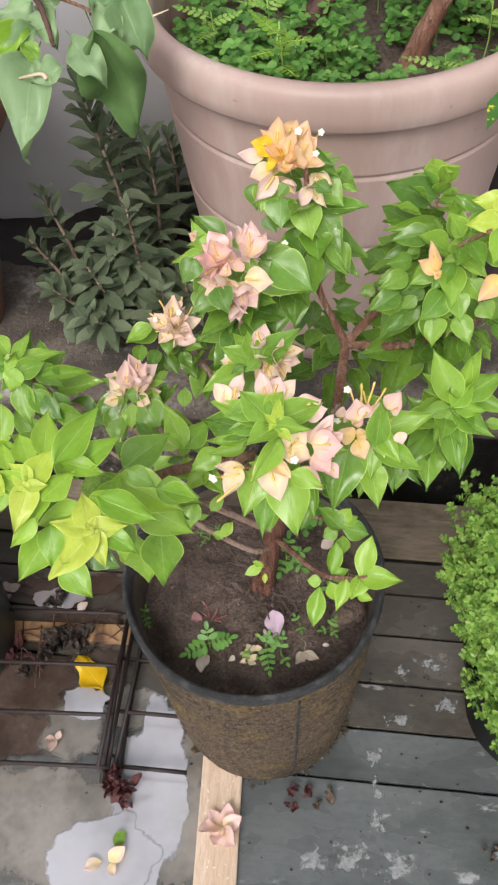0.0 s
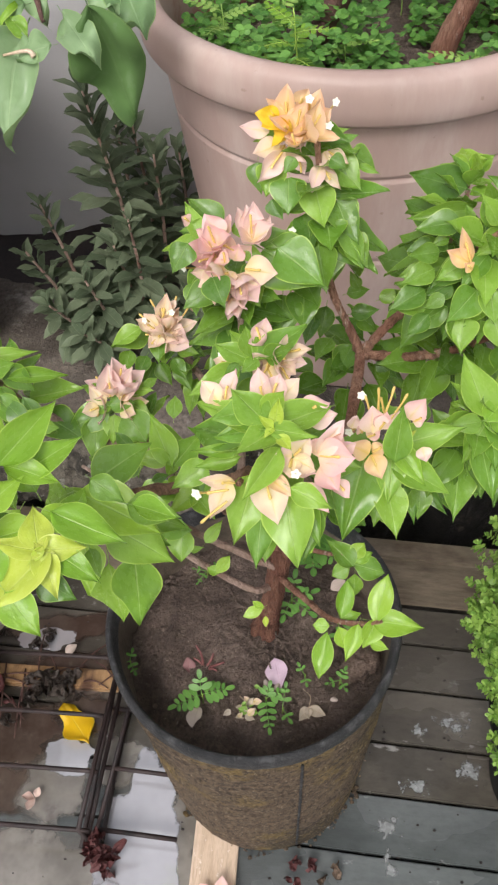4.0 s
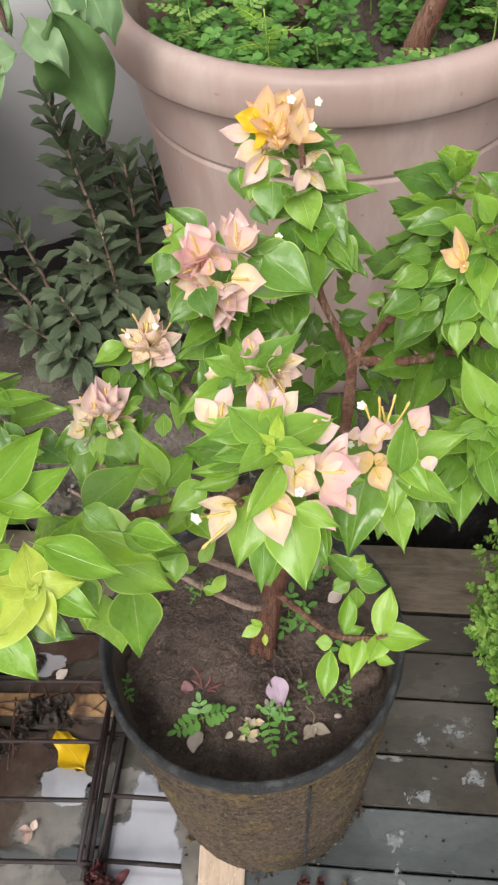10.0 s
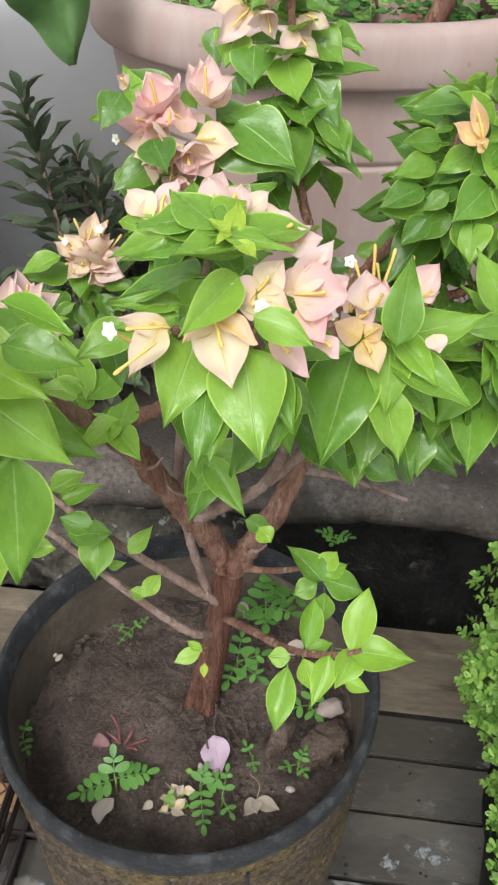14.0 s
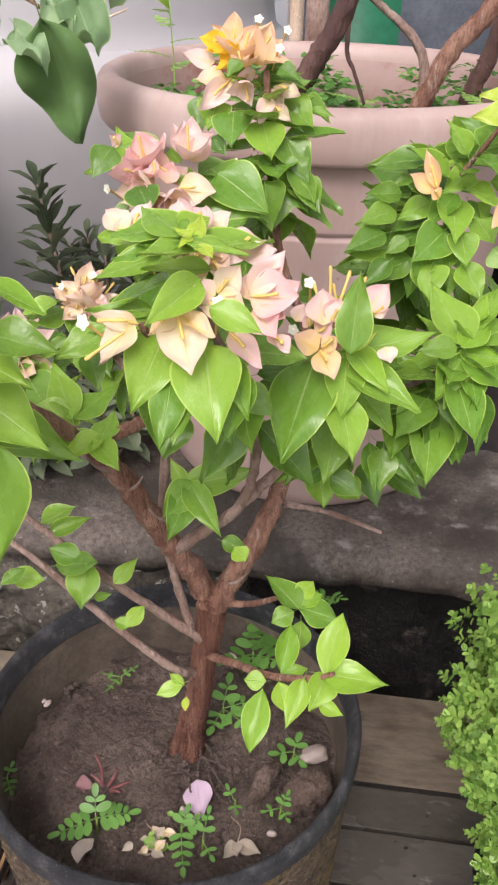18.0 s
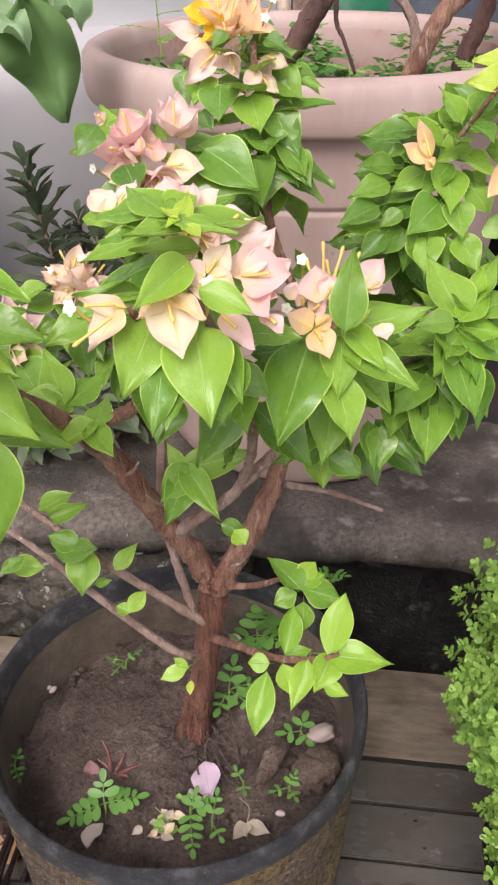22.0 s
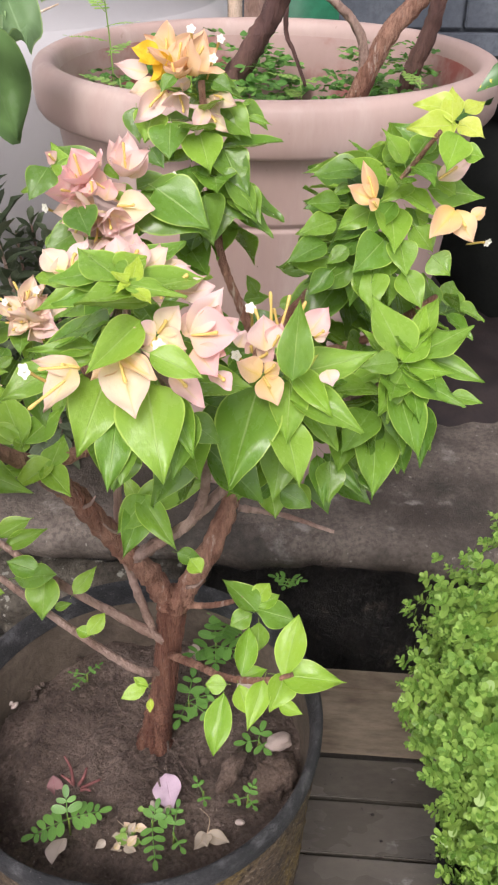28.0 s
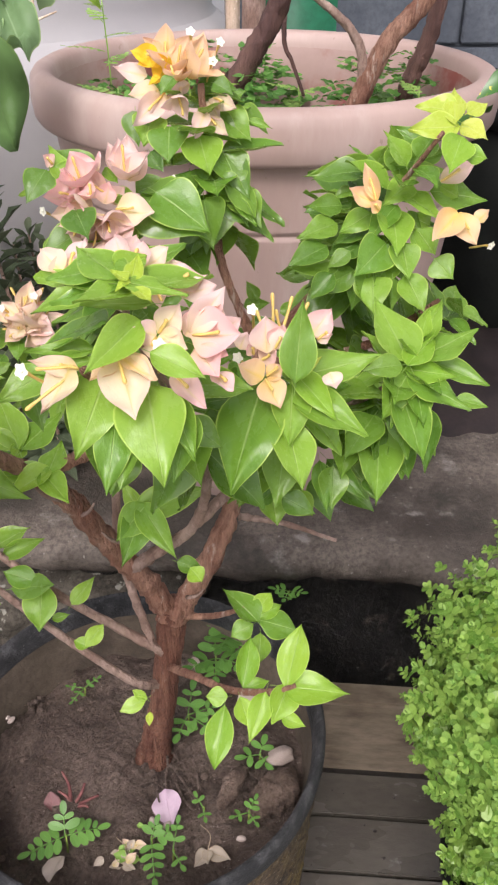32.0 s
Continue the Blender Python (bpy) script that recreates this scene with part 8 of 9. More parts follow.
lying("withered_bract", "withered dusky pink bract on the soil", "petal", (-0.106, 0.452, 0.342), 110, 0.020, leaf_material("bract_withered", (0.26, 0.13, 0.13), (0.40, 0.22, 0.22), (0.3, 0.1, 0.1), (0.3, 0.15, 0.15), gloss=0.7), 20, group="withered bracts", pitch=10)
st = thing("withered_sprig", "thin withered reddish sprig on the soil", "sprig", (-0.094, 0.462, 0.336))
for k, (x, y, z) in enumerate(((-0.006, 0.012, 0.034), (0.016, -0.006, 0.010), (0.024, 0.002, 0.014), (-0.010, 0.006, 0.016), (0.012, 0.010, 0.020))):
    part("twig", tube([(0, 0, 0, 0.0018), (x * 0.5 + 0.003, y * 0.4, z * 0.7, 0.0015), (x, y, z, 0.0010)], 5, 4), DEAD_PINK, st)
log = part("wood_chunk", tube([(0.031, 0.454, 0.338, 0.003), (0.038, 0.463, 0.346, 0.0075), (0.047, 0.476, 0.350, 0.0078), (0.055, 0.487, 0.348, 0.0035)], 12, 6, 0.35, 3), OLD_WOOD)
tagged(log, "grey-brown chunk of old wood in the soil", "wood chunk")
log2 = part("root_lump", tube([(0.058, 0.452, 0.332, 0.006), (0.072, 0.462, 0.338, 0.015), (0.086, 0.474, 0.340, 0.016), (0.094, 0.492, 0.334, 0.006)], 18, 8, 0.45, 5), OLD_WOOD)
tagged(log2, "lumpy weathered root beside the rim", "root")
bm = bmesh.new()
bmesh.ops.create_icosphere(bm, subdivisions=3, radius=1)
for v in bm.verts:
    v.co *= 1 + 0.30 * noise.noise(v.co * 1.7) + 0.12 * noise.noise(v.co * 5)
tagged(part("pebble", bm, PEBBLE, m=Matrix.Translation((0.087, 0.497, 0.350)) @ Matrix.Rotation(0.4, 4, "Z") @ Matrix.Diagonal((0.013, 0.008, 0.007, 1))), "pale pinkish grey stone lying on the root", "stone")
roots = thing("surface_roots", "fine brown roots spreading over the soil", "roots", (-0.026, 0.512, 0.333))
rnd = random.Random(8)
for k in range(26):
    a, l = rnd.uniform(0, 6.28), rnd.uniform(0.025, 0.08)
    q = rnd.uniform(0.014, 0.06)
    pts, x, y = [], q * math.cos(a), q * math.sin(a) * 0.7
    a += rnd.uniform(-1.2, 1.2)
    for i in range(5):
        pts.append((x, y, 0.009 + 0.006 * rnd.random() - 0.002 * i, 0.0013 * (1 - i / 6)))
        a += rnd.uniform(-0.6, 0.6)
        x, y = x + l / 4 * math.cos(a), y + l / 4 * math.sin(a)
    part("root", tube(pts, 5, 3), SOIL, roots)
bm = bmesh.new()
for k in range(900):
    a, r = rnd.uniform(0, 6.28), 0.142 * math.sqrt(rnd.random())
    s = 0.0010 + 0.0034 * rnd.random() ** 4
    bmesh.ops.create_icosphere(bm, subdivisions=1, radius=s, matrix=Matrix.Translation((POT[0] + r * math.cos(a), POT[1] + r * math.sin(a), 0.335 + rnd.uniform(-0.003, 0.004))) @ Matrix.Diagonal((1, rnd.uniform(0.6, 1), 0.7, 1)))
tagged(part("soil_crumbs", bm, SOIL), "small crumbs and clods of dark soil", "soil", kind="stuff")
for k, (x, y) in enumerate(((-0.167, 0.555), (-0.161, 0.552), (-0.189, 0.538), (0.049, 0.426), (-0.012, 0.440), (-0.024, 0.444), (0.070, 0.470))):
    bm = bmesh.new()
    bmesh.ops.create_icosphere(bm, subdivisions=2, radius=0.0036, matrix=Matrix.Diagonal((1.3, 0.75, 0.6, 1)))
    tagged(part("seed", bm, PALE, m=Matrix.Translation((x, y, 0.341)) @ Matrix.Rotation(k, 4, "Z")), "pale fallen seed on the soil", "seed", "seeds on the soil")

# weeds in the pink planter
weeds = thing("planter_weeds", "mat of small green weeds covering the planter soil", "weeds", (*BIG, 0.70))
rnd = random.Random(21)
poses = []
for k in range(2600):
    a, r = rnd.uniform(0, 6.28), 0.222 * math.sqrt(rnd.random())
    x, y = r * math.cos(a), r * math.sin(a)
    dens = noise.noise((x * 9, y * 9, 2.0))
    if dens < -0.12:
        continue
    z = 0.018 + 0.06 * rnd.random() * (1 + 1.6 * dens)
    s = rnd.uniform(0.006, 0.0135)
    for j in range(3):
        h = 2.1 * j + rnd.random()
        poses.append(facing((x, y, z), (math.cos(h), math.sin(h), rnd.uniform(-0.2, 0.5)), (rnd.gauss(0, 0.4), rnd.gauss(0, 0.4) - 0.2, 1), s))
tagged(part("clover", scatter(BLUNT, 0.8, poses), None, weeds), kind="stuff").data.materials.append(LEAF_FERN)
for x, y, z, n in ((-0.087, -0.131, 0.105, 7), (-0.10, 0.02, 0.06, 4), (-0.17, -0.03, 0.07, 5), (-0.03, -0.08, 0.05, 4), (0.05, 0.10, 0.05, 4), (0.14, 0.08, 0.08, 5), (0.18, -0.02, 0.07, 4), (-0.06, 0.15, 0.06, 4), (0.11, -0.12, 0.05, 4), (-0.19, 0.05, 0.16, 6)):
    bm = bmesh.new()
    add_tube(bm, [(x, y, 0.0, 0.0012), (x + 0.004, y - 0.003, z * 0.6, 0.001), (x, y - 0.005, z + 0.03, 0.0008)], 5, 3)
    for k in range(n):
        a = 2.4 * k + x * 40
        leaflets(bm, (x, y - 0.004, z * (0.4 + 0.6 * k / n) + 0.03), (math.cos(a), math.sin(a), 0.35), rnd.uniform(0.03, 0.05), 5, 0.0095)
    part("sprig", bm, LEAF_YOUNG if n == 7 else FERN_LIGHT, weeds, "feathery light green sprig")

# ---- white tank ----
white = thing("white_tank", "large round off-white plastic tank with a rolled shoulder", "tank", (-0.42, 1.75, LEDGE_Z))
part("body", lathe([(0.0, 0.0), (0.470, 0.0), (0.484, 0.008), (0.490, 0.03), (0.493, 0.10), (0.496, 0.20), (0.500, 0.29), (0.505, 0.35), (0.509, 0.395)], 120), WHITE_CLAY, white)
part("shoulder", lathe([(0.509, 0.394), (0.511, 0.412), (0.510, 0.430), (0.505, 0.449), (0.494, 0.466), (0.478, 0.480), (0.468, 0.487)], 120), WHITE_CLAY, white)
part("neck", lathe([(0.470, 0.484), (0.462, 0.495), (0.458, 0.52), (0.458, 0.56), (0.460, 0.70), (0.455, 0.95), (0.42, 0.98), (0.0, 1.0)], 120), WHITE_CLAY, white)

# ---- terracotta pot and its overhanging plant ----
terra = thing("terracotta_pot", "tall weathered brown terracotta pot with pale scuffs", "pot", (-0.560, 1.03, LEDGE_Z))
part("body", lathe([(0.0, 0.0), (0.098, 0.0), (0.104, 0.008), (0.118, 0.08), (0.142, 0.20), (0.165, 0.31), (0.174, 0.36), (0.168, 0.37), (0.158, 0.31)], 80, 0.01), TERRACOTTA, terra)
part("rim", lathe([(0.172, 0.340), (0.190, 0.346), (0.204, 0.362), (0.211, 0.385), (0.209, 0.408), (0.201, 0.422), (0.191, 0.425), (0.182, 0.416), (0.176, 0.395), (0.160, 0.33)], 80, 0.012), TERRACOTTA, terra)
part("soil", mound(0.166, 0.008, 12, 3.0, (0, 0, 0.355)), SOIL, terra)
poses = []
for k in range(160):
    a, r = rnd.uniform(0, 6.28), 0.15 * math.sqrt(rnd.random())
    h = rnd.uniform(0, 6.28)
    poses.append(facing((r * math.cos(a), r * math.sin(a), 0.375 + 0.02 * rnd.random()), (math.cos(h), math.sin(h), 0.3), (rnd.gauss(0, 0.3), -0.2, 1), rnd.uniform(0.012, 0.022)))
tagged(part("clover", scatter(BLUNT, 0.8, poses), None, terra), kind="stuff").data.materials.append(LEAF_FERN)
over = thing("overhanging_bougainvillea", "drooping bougainvillea branch with large dull green leaves", "plant", (0, 0, 0))
hang = plant_stem(over, "branch", [(-0.55, 1.03, 0.74, 0.012), (-0.50, 1.0, 0.90, 0.010), (-0.40, 0.94, 0.985, 0.007), (-0.30, 0.90, 0.975, 0.005), (-0.235, 0.865, 0.925, 0.0036), (-0.215, 0.83, 0.885, 0.002)], BARK_DARK, 9, 0.3)
hang2 = plant_stem(over, "branch", [(-0.40, 0.94, 0.985, 0.006), (-0.25, 0.95, 1.03, 0.0045), (-0.14, 0.93, 0.98, 0.0036), (-0.10, 0.90, 0.94, 0.0024)], BARK, 8, 0.3)
hang3 = plant_stem(over, "twig", [(-0.235, 0.868, 0.925, 0.0022), (-0.19, 0.87, 0.905, 0.0018), (-0.165, 0.875, 0.885, 0.0012)], BARK, 6, 0.2)
part("dry_flower", tube([(-0.125, 0.885, 0.925, 0.001), (-0.122, 0.875, 0.905, 0.0013), (-0.118, 0.868, 0.893, 0.001)], 6, 3), LATH, hang2, "brown dried flower stalk")
part("dry_flower", tube([(-0.132, 0.866, 0.888, 0.0014), (-0.118, 0.866, 0.893, 0.0012), (-0.100, 0.864, 0.900, 0.0007)], 6, 3), LATH, hang2, "brown dried flower stalk")
part("dry_flower", tube([(-0.250, 0.80, 0.870, 0.0012), (-0.228, 0.803, 0.872, 0.002), (-0.222, 0.80, 0.868, 0.0028)], 6, 3), LATH, hang, "brown dried flower stalk")
leaf_at(hang, (-0.2441, 0.8283, 0.8905), (-0.2269, 0.8134, 0.8807), 0.0185, (0.21, -0.59, 0.77), LEAF, kind="broad")
leaf_at(hang, (-0.2055, 0.8071, 0.8747), (-0.2424, 0.7984, 0.8690), 0.0271, (-0.20, -0.61, 0.77), LEAF_BLUE, kind="broad")
leaf_at(hang, (-0.2309, 0.8422, 0.8962), (-0.2779, 0.8243, 0.8843), 0.0262, (0.31, -0.51, 0.80), LEAF_BLUE, kind="broad")
leaf_at(hang, (-0.2371, 0.8508, 0.9001), (-0.2880, 0.8140, 0.8757), 0.0256, (-0.11, -0.70, 0.71), LEAF_YOUNG, kind="broad")
leaf_at(hang, (-0.2274, 0.8662, 0.9085), (-0.2140, 0.8281, 0.8832), 0.0308, (-0.24, -0.60, 0.76), LEAF_BLUE, kind="broad")
leaf_at(hang, (-0.1991, 0.8398, 0.8892), (-0.1659, 0.7971, 0.8609), 0.0368, (-0.01, -0.64, 0.77), LEAF_BLUE, kind="broad")
leaf_at(hang, (-0.2340, 0.9002, 0.9274), (-0.2929, 0.8843, 0.9169), 0.0404, (-0.08, -0.60, 0.80), LEAF, kind="broad")
leaf_at(hang, (-0.2376, 0.8742, 0.9084), (-0.2781, 0.8590, 0.8983), 0.0302, (0.34, -0.48, 0.80), LEAF_BLUE, kind="broad")
leaf_at(hang, (-0.2355, 0.8296, 0.8770), (-0.2591, 0.7430, 0.8197), 0.0533, (-0.06, -0.53, 0.85), LEAF_BLUE, kind="broad")
leaf_at(hang, (-0.2079, 0.8848, 0.9118), (-0.2378, 0.8725, 0.9037), 0.0210, (-0.02, -0.49, 0.87), LEAF_BLUE, kind="broad")
leaf_at(hang, (-0.1540, 0.9021, 0.9214), (-0.1837, 0.8679, 0.8988), 0.0324, (0.27, -0.51, 0.82), LEAF_BLUE, kind="broad")
leaf_at(hang, (-0.1763, 0.8758, 0.9022), (-0.1479, 0.8454, 0.8821), 0.0329, (0.50, -0.44, 0.75), LEAF_BLUE, kind="broad")
leaf_at(hang, (-0.2886, 0.9562, 0.9537), (-0.3323, 0.9125, 0.9248), 0.0357, (0.27, -0.46, 0.84), LEAF_YOUNG, kind="broad")
leaf_at(hang, (-0.3301, 0.9185, 0.9269), (-0.3137, 0.8480, 0.8803), 0.0241, (-0.18, -0.63, 0.76), LEAF, kind="broad")
leaf_at(hang, (-0.1512, 0.8891, 0.9056), (-0.1241, 0.8294, 0.8661), 0.0477, (-0.06, -0.53, 0.85), LEAF_BLUE, kind="broad")
leaf_at(hang, (-0.1007, 0.9217, 0.9254), (-0.1220, 0.8918, 0.9057), 0.0218, (0.02, -0.71, 0.71), LEAF_BLUE, kind="broad")
leaf_at(hang, (-0.0977, 0.9391, 0.9352), (-0.0671, 0.9025, 0.9109), 0.0290, (-0.15, -0.63, 0.76), LEAF, kind="broad")
leaf_at(hang, (-0.1500, 0.9608, 0.9478), (-0.1964, 0.9217, 0.9218), 0.0429, (-0.07, -0.65, 0.75), LEAF_BLUE, kind="broad")
leaf_at(hang, (-0.2359, 0.9400, 0.9322), (-0.2683, 0.9644, 0.9483), 0.0285, (-0.29, -0.58, 0.76), LEAF, kind="broad")
leaf_at(hang, (-0.3180, 0.9010, 0.9045), (-0.3425, 0.8905, 0.8976), 0.0289, (-0.23, -0.63, 0.75), LEAF_BLUE, kind="broad")
leaf_at(hang, (-0.3357, 0.8835, 0.8912), (-0.3518, 0.8402, 0.8625), 0.0378, (-0.08, -0.63, 0.77), LEAF, kind="broad")
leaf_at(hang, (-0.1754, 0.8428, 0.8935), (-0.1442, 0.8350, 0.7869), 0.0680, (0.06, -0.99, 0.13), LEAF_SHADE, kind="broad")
for k in range(14):
    p = Vector((RND.uniform(-0.44, -0.33), RND.uniform(0.88, 0.96), RND.uniform(0.90, 1.0)))
    put_leaf(hang, p, (RND.gauss(0, 0.7), RND.uniform(-0.9, 0.1), RND.uniform(-1.0, 0.2)), (RND.gauss(0, 0.3), -0.6, 0.8), RND.uniform(0.045, 0.065), LEAF_BLUE if k % 3 else LEAF, "broad")

# ---- rubble in the broken face ----
RUBBLE = surface("rubble_face", (0.075, 0.064, 0.048), (0.215, 0.190, 0.150), 16, 130, (0.6, 0.9), 1.0, 0.010, (0.030, 0.026, 0.020), 20, (0.50, 0.64), speckle=0.85, fleck=((0.34, 0.33, 0.28), 55, 0.60))
bm = bmesh.new()
bmesh.ops.create_grid(bm, x_segments=120, y_segments=40, size=1)
for v in bm.verts:
    u, w = v.co.x, v.co.y
    x, z = -0.40 + 0.34 * u, 0.165 + 0.095 * w
    swell = max(0.0, 1 - abs(u) ** 6) * max(0.0, 1 - abs(w) ** 4)
    lumps = 0.024 * noise.noise((x * 14, z * 18, 2)) + 0.014 * noise.noise((x * 38, z * 38, 5)) + 0.006 * noise.noise((x * 90, z * 90, 8))
    q = skewed(x, 0.885 - 0.085 * swell + lumps)
    v.co = (q.x, q.y, z)
tagged(part("rubble_wall", bm, RUBBLE), "mottled mossy rubble filling under the ledge", "wall", kind="structure")
seedling((0.120, 0.788, 0.262), ((250, 0.018, 2, 0.4), (330, 0.018, 2, 0.5), (170, 0.016, 2, 0.3)), 0.011, "small seedling rooted in the ledge edge")

# ---- hairy weed on the ledge ----
weed = thing("ledge_weed", "bushy grey-green weed with narrow hairy leaves", "weed", (-0.25, 1.06, LEDGE_Z))


def weed_stem(foot, tip, count, size):
    foot, tip = Vector(foot), Vector(tip)
    mid = foot.lerp(tip, 0.5) + Vector((0.012, -0.01, 0))
    o = Vector((-0.25, 1.06, LEDGE_Z))
    stem = part("stem", tube([(*(foot - o), 0.0032), (*(mid - o), 0.0028), (*(tip - o), 0.0016)], 6, 5, 0.2), BARK_GREY, weed)
    axis = (tip - foot).normalized()
    side = axis.orthogonal().normalized()
    count = round(count * 1.35)
    for k in range(count):
        f = 0.22 + 0.80 * k / count
        p = (foot - o).lerp(mid - o, f * 2) if f < 0.5 else (mid - o).lerp(tip - o, f * 2 - 1)
        out = Matrix.Rotation(radians(137.5 * k), 3, axis) @ side
        ang = radians(78 - 50 * max(0, f - 0.35) / 0.65 + RND.uniform(-12, 12))
        d = axis * math.cos(ang) + out * math.sin(ang)
        put_leaf(stem, p, d, axis + Vector((0, -0.2, 0.5)), 0.86 * size * (1.1 - 0.55 * f ** 3) * RND.uniform(0.8, 1.15), LEAF_GREYGREEN, "lance")


weed_stem((-0.215, 1.05, 0.32), (-0.268, 1.12, 0.672), 40, 0.086)
weed_stem((-0.20, 1.07, 0.32), (-0.185, 1.12, 0.59), 27, 0.076)
weed_stem((-0.23, 1.03, 0.32), (-0.215, 1.02, 0.54), 29, 0.067)
weed_stem((-0.27, 1.02, 0.32), (-0.285, 0.99, 0.46), 24, 0.067)
weed_stem((-0.30, 1.02, 0.32), (-0.345, 0.985, 0.42), 21, 0.067)
weed_stem((-0.26, 1.0, 0.32), (-0.295, 0.955, 0.39), 20, 0.065)
weed_stem((-0.20, 1.0, 0.32), (-0.175, 0.975, 0.42), 20, 0.065)
weed_stem((-0.17, 1.02, 0.32), (-0.140, 1.00, 0.44), 18, 0.063)
weed_stem((-0.32, 1.08, 0.32), (-0.355, 1.09, 0.52), 21, 0.059)
weed_stem((-0.33, 1.06, 0.32), (-0.385, 1.06, 0.46), 18, 0.059)
weed_stem((-0.24, 1.05, 0.32), (-0.245, 1.03, 0.49), 27, 0.067)
weed_stem((-0.22, 1.16, 0.32), (-0.225, 1.20, 0.58), 28, 0.064)
weed_stem((-0.27, 1.24, 0.32), (-0.265, 1.27, 0.54), 24, 0.064)
weed_stem((-0.18, 1.20, 0.32), (-0.165, 1.23, 0.52), 22, 0.060)

# earth behind on the ledge; its black colour holds both dirt and painted shade
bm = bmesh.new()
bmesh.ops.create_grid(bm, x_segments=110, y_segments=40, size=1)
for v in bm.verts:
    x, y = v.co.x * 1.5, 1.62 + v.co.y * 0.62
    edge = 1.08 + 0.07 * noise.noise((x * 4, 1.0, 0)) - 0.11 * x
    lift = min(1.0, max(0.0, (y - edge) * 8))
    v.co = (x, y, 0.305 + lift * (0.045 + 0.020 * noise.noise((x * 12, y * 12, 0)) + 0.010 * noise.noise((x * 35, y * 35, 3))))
tagged(part("earth_heap", bm, UNDER), "earth on the ledge, coloured black for dirt and the shade behind the pots", "earth", kind="structure")

# ---- pots at the edges ----
side_pot = thing("black_pot", "black-green plastic pot with pale specks", "pot", (-0.580, 0.590, 0))
part("body", lathe([(0.0, 0.0), (0.125, 0.0), (0.130, 0.01), (0.150, 0.26), (0.152, 0.30), (0.146, 0.31), (0.14, 0.25)], 72), WET_BLACK, side_pot)
part("rim", lathe([(0.148, 0.295), (0.158, 0.298), (0.160, 0.325), (0.150, 0.330), (0.142, 0.32), (0.140, 0.27)], 72), WET_BLACK, side_pot)
part("soil", mound(0.144, 0.008, 10, 6.0, (0, 0, 0.29)), SOIL, side_pot)
far_pot = thing("black_planter", "large black plastic planter on the ledge", "planter", (0.65, 1.52, LEDGE_Z))
part("body", lathe([(0.0, 0.0), (0.19, 0.0), (0.195, 0.01), (0.215, 0.36), (0.205, 0.37), (0.20, 0.3)], 72), BLACK_PLASTIC, far_pot)
part("rim", lathe([(0.212, 0.355), (0.225, 0.358), (0.228, 0.385), (0.215, 0.392), (0.205, 0.385), (0.20, 0.33)], 72), BLACK_PLASTIC, far_pot)
part("soil", mound(0.206, 0.008, 10, 7.0, (0, 0, 0.35)), SOIL, far_pot)


def croton_material():
    m, nt, b = material("croton_leaf")
    n = noise_of(nt, 11.0, 3.0, 0.5)
    col = mix(nt, ramp(nt, n, 0.58, 0.63), (0.04, 0.13, 0.02), (0.62, 0.50, 0.03))
    nt.links.new(col, b.inputs["Base Color"])
    b.inputs["Roughness"].default_value = 0.3
    return m


CROTON = croton_material()
croton = thing("croton", "croton with dark green leaves spotted yellow", "plant", (0, 0, 0))
cstem = plant_stem(croton, "stem", [(0.66, 1.45, 0.66, 0.008), (0.54, 1.15, 0.76, 0.006), (0.42, 0.92, 0.82, 0.004), (0.36, 0.89, 0.85, 0.003)], BARK_GREY, 8, 0.2)
for k, (b, t) in enumerate((((0.305, 0.872, 0.815), (0.185, 0.774, 0.804)), ((0.36, 0.89, 0.85), (0.268, 0.835, 0.866)), ((0.38, 0.90, 0.84), (0.29, 0.83, 0.838)), ((0.39, 0.90, 0.83), (0.285, 0.84, 0.812)), ((0.37, 0.9, 0.86), (0.34, 0.80, 0.89)), ((0.40, 0.91, 0.83), (0.42, 0.80, 0.85)), ((0.37, 0.89, 0.84), (0.33, 0.80, 0.80)), ((0.40, 0.92, 0.83), (0.36, 0.97, 0.92)))):
    put_leaf(cstem, b, Vector(t) - Vector(b), (0, -0.5, 0.8) if k else (0.0, 0.35, 0.94), 0.72 * (Vector(t) - Vector(b)).length, CROTON, "lance")

# ---- shrub on the right ----
shrub = thing("boxwood_shrub", "dense small-leaved light green shrub spilling over a black pot", "shrub", (0.38, 0.46, 0))
part("pot", lathe([(0.0, 0.0), (0.10, 0.0), (0.105, 0.01), (0.13, 0.2), (0.137, 0.2), (0.137, 0.215), (0.127, 0.215), (0.12, 0.15)], 64), BLACK_PLASTIC, shrub, "black plastic pot")
BLOBS = ((0.0, 0.01, 0.455, 0.185, 0.165, 0.165), (-0.02, -0.04, 0.31, 0.135, 0.12, 0.13), (-0.005, -0.09, 0.20, 0.105, 0.09, 0.09), (-0.11, 0.03, 0.41, 0.075, 0.07, 0.085), (-0.075, -0.02, 0.285, 0.065, 0.07, 0.06), (-0.11, 0.02, 0.50, 0.055, 0.06, 0.06), (0.02, -0.12, 0.42, 0.11, 0.08, 0.13))
rnd = random.Random(5)
poses = []
sprigs = 0
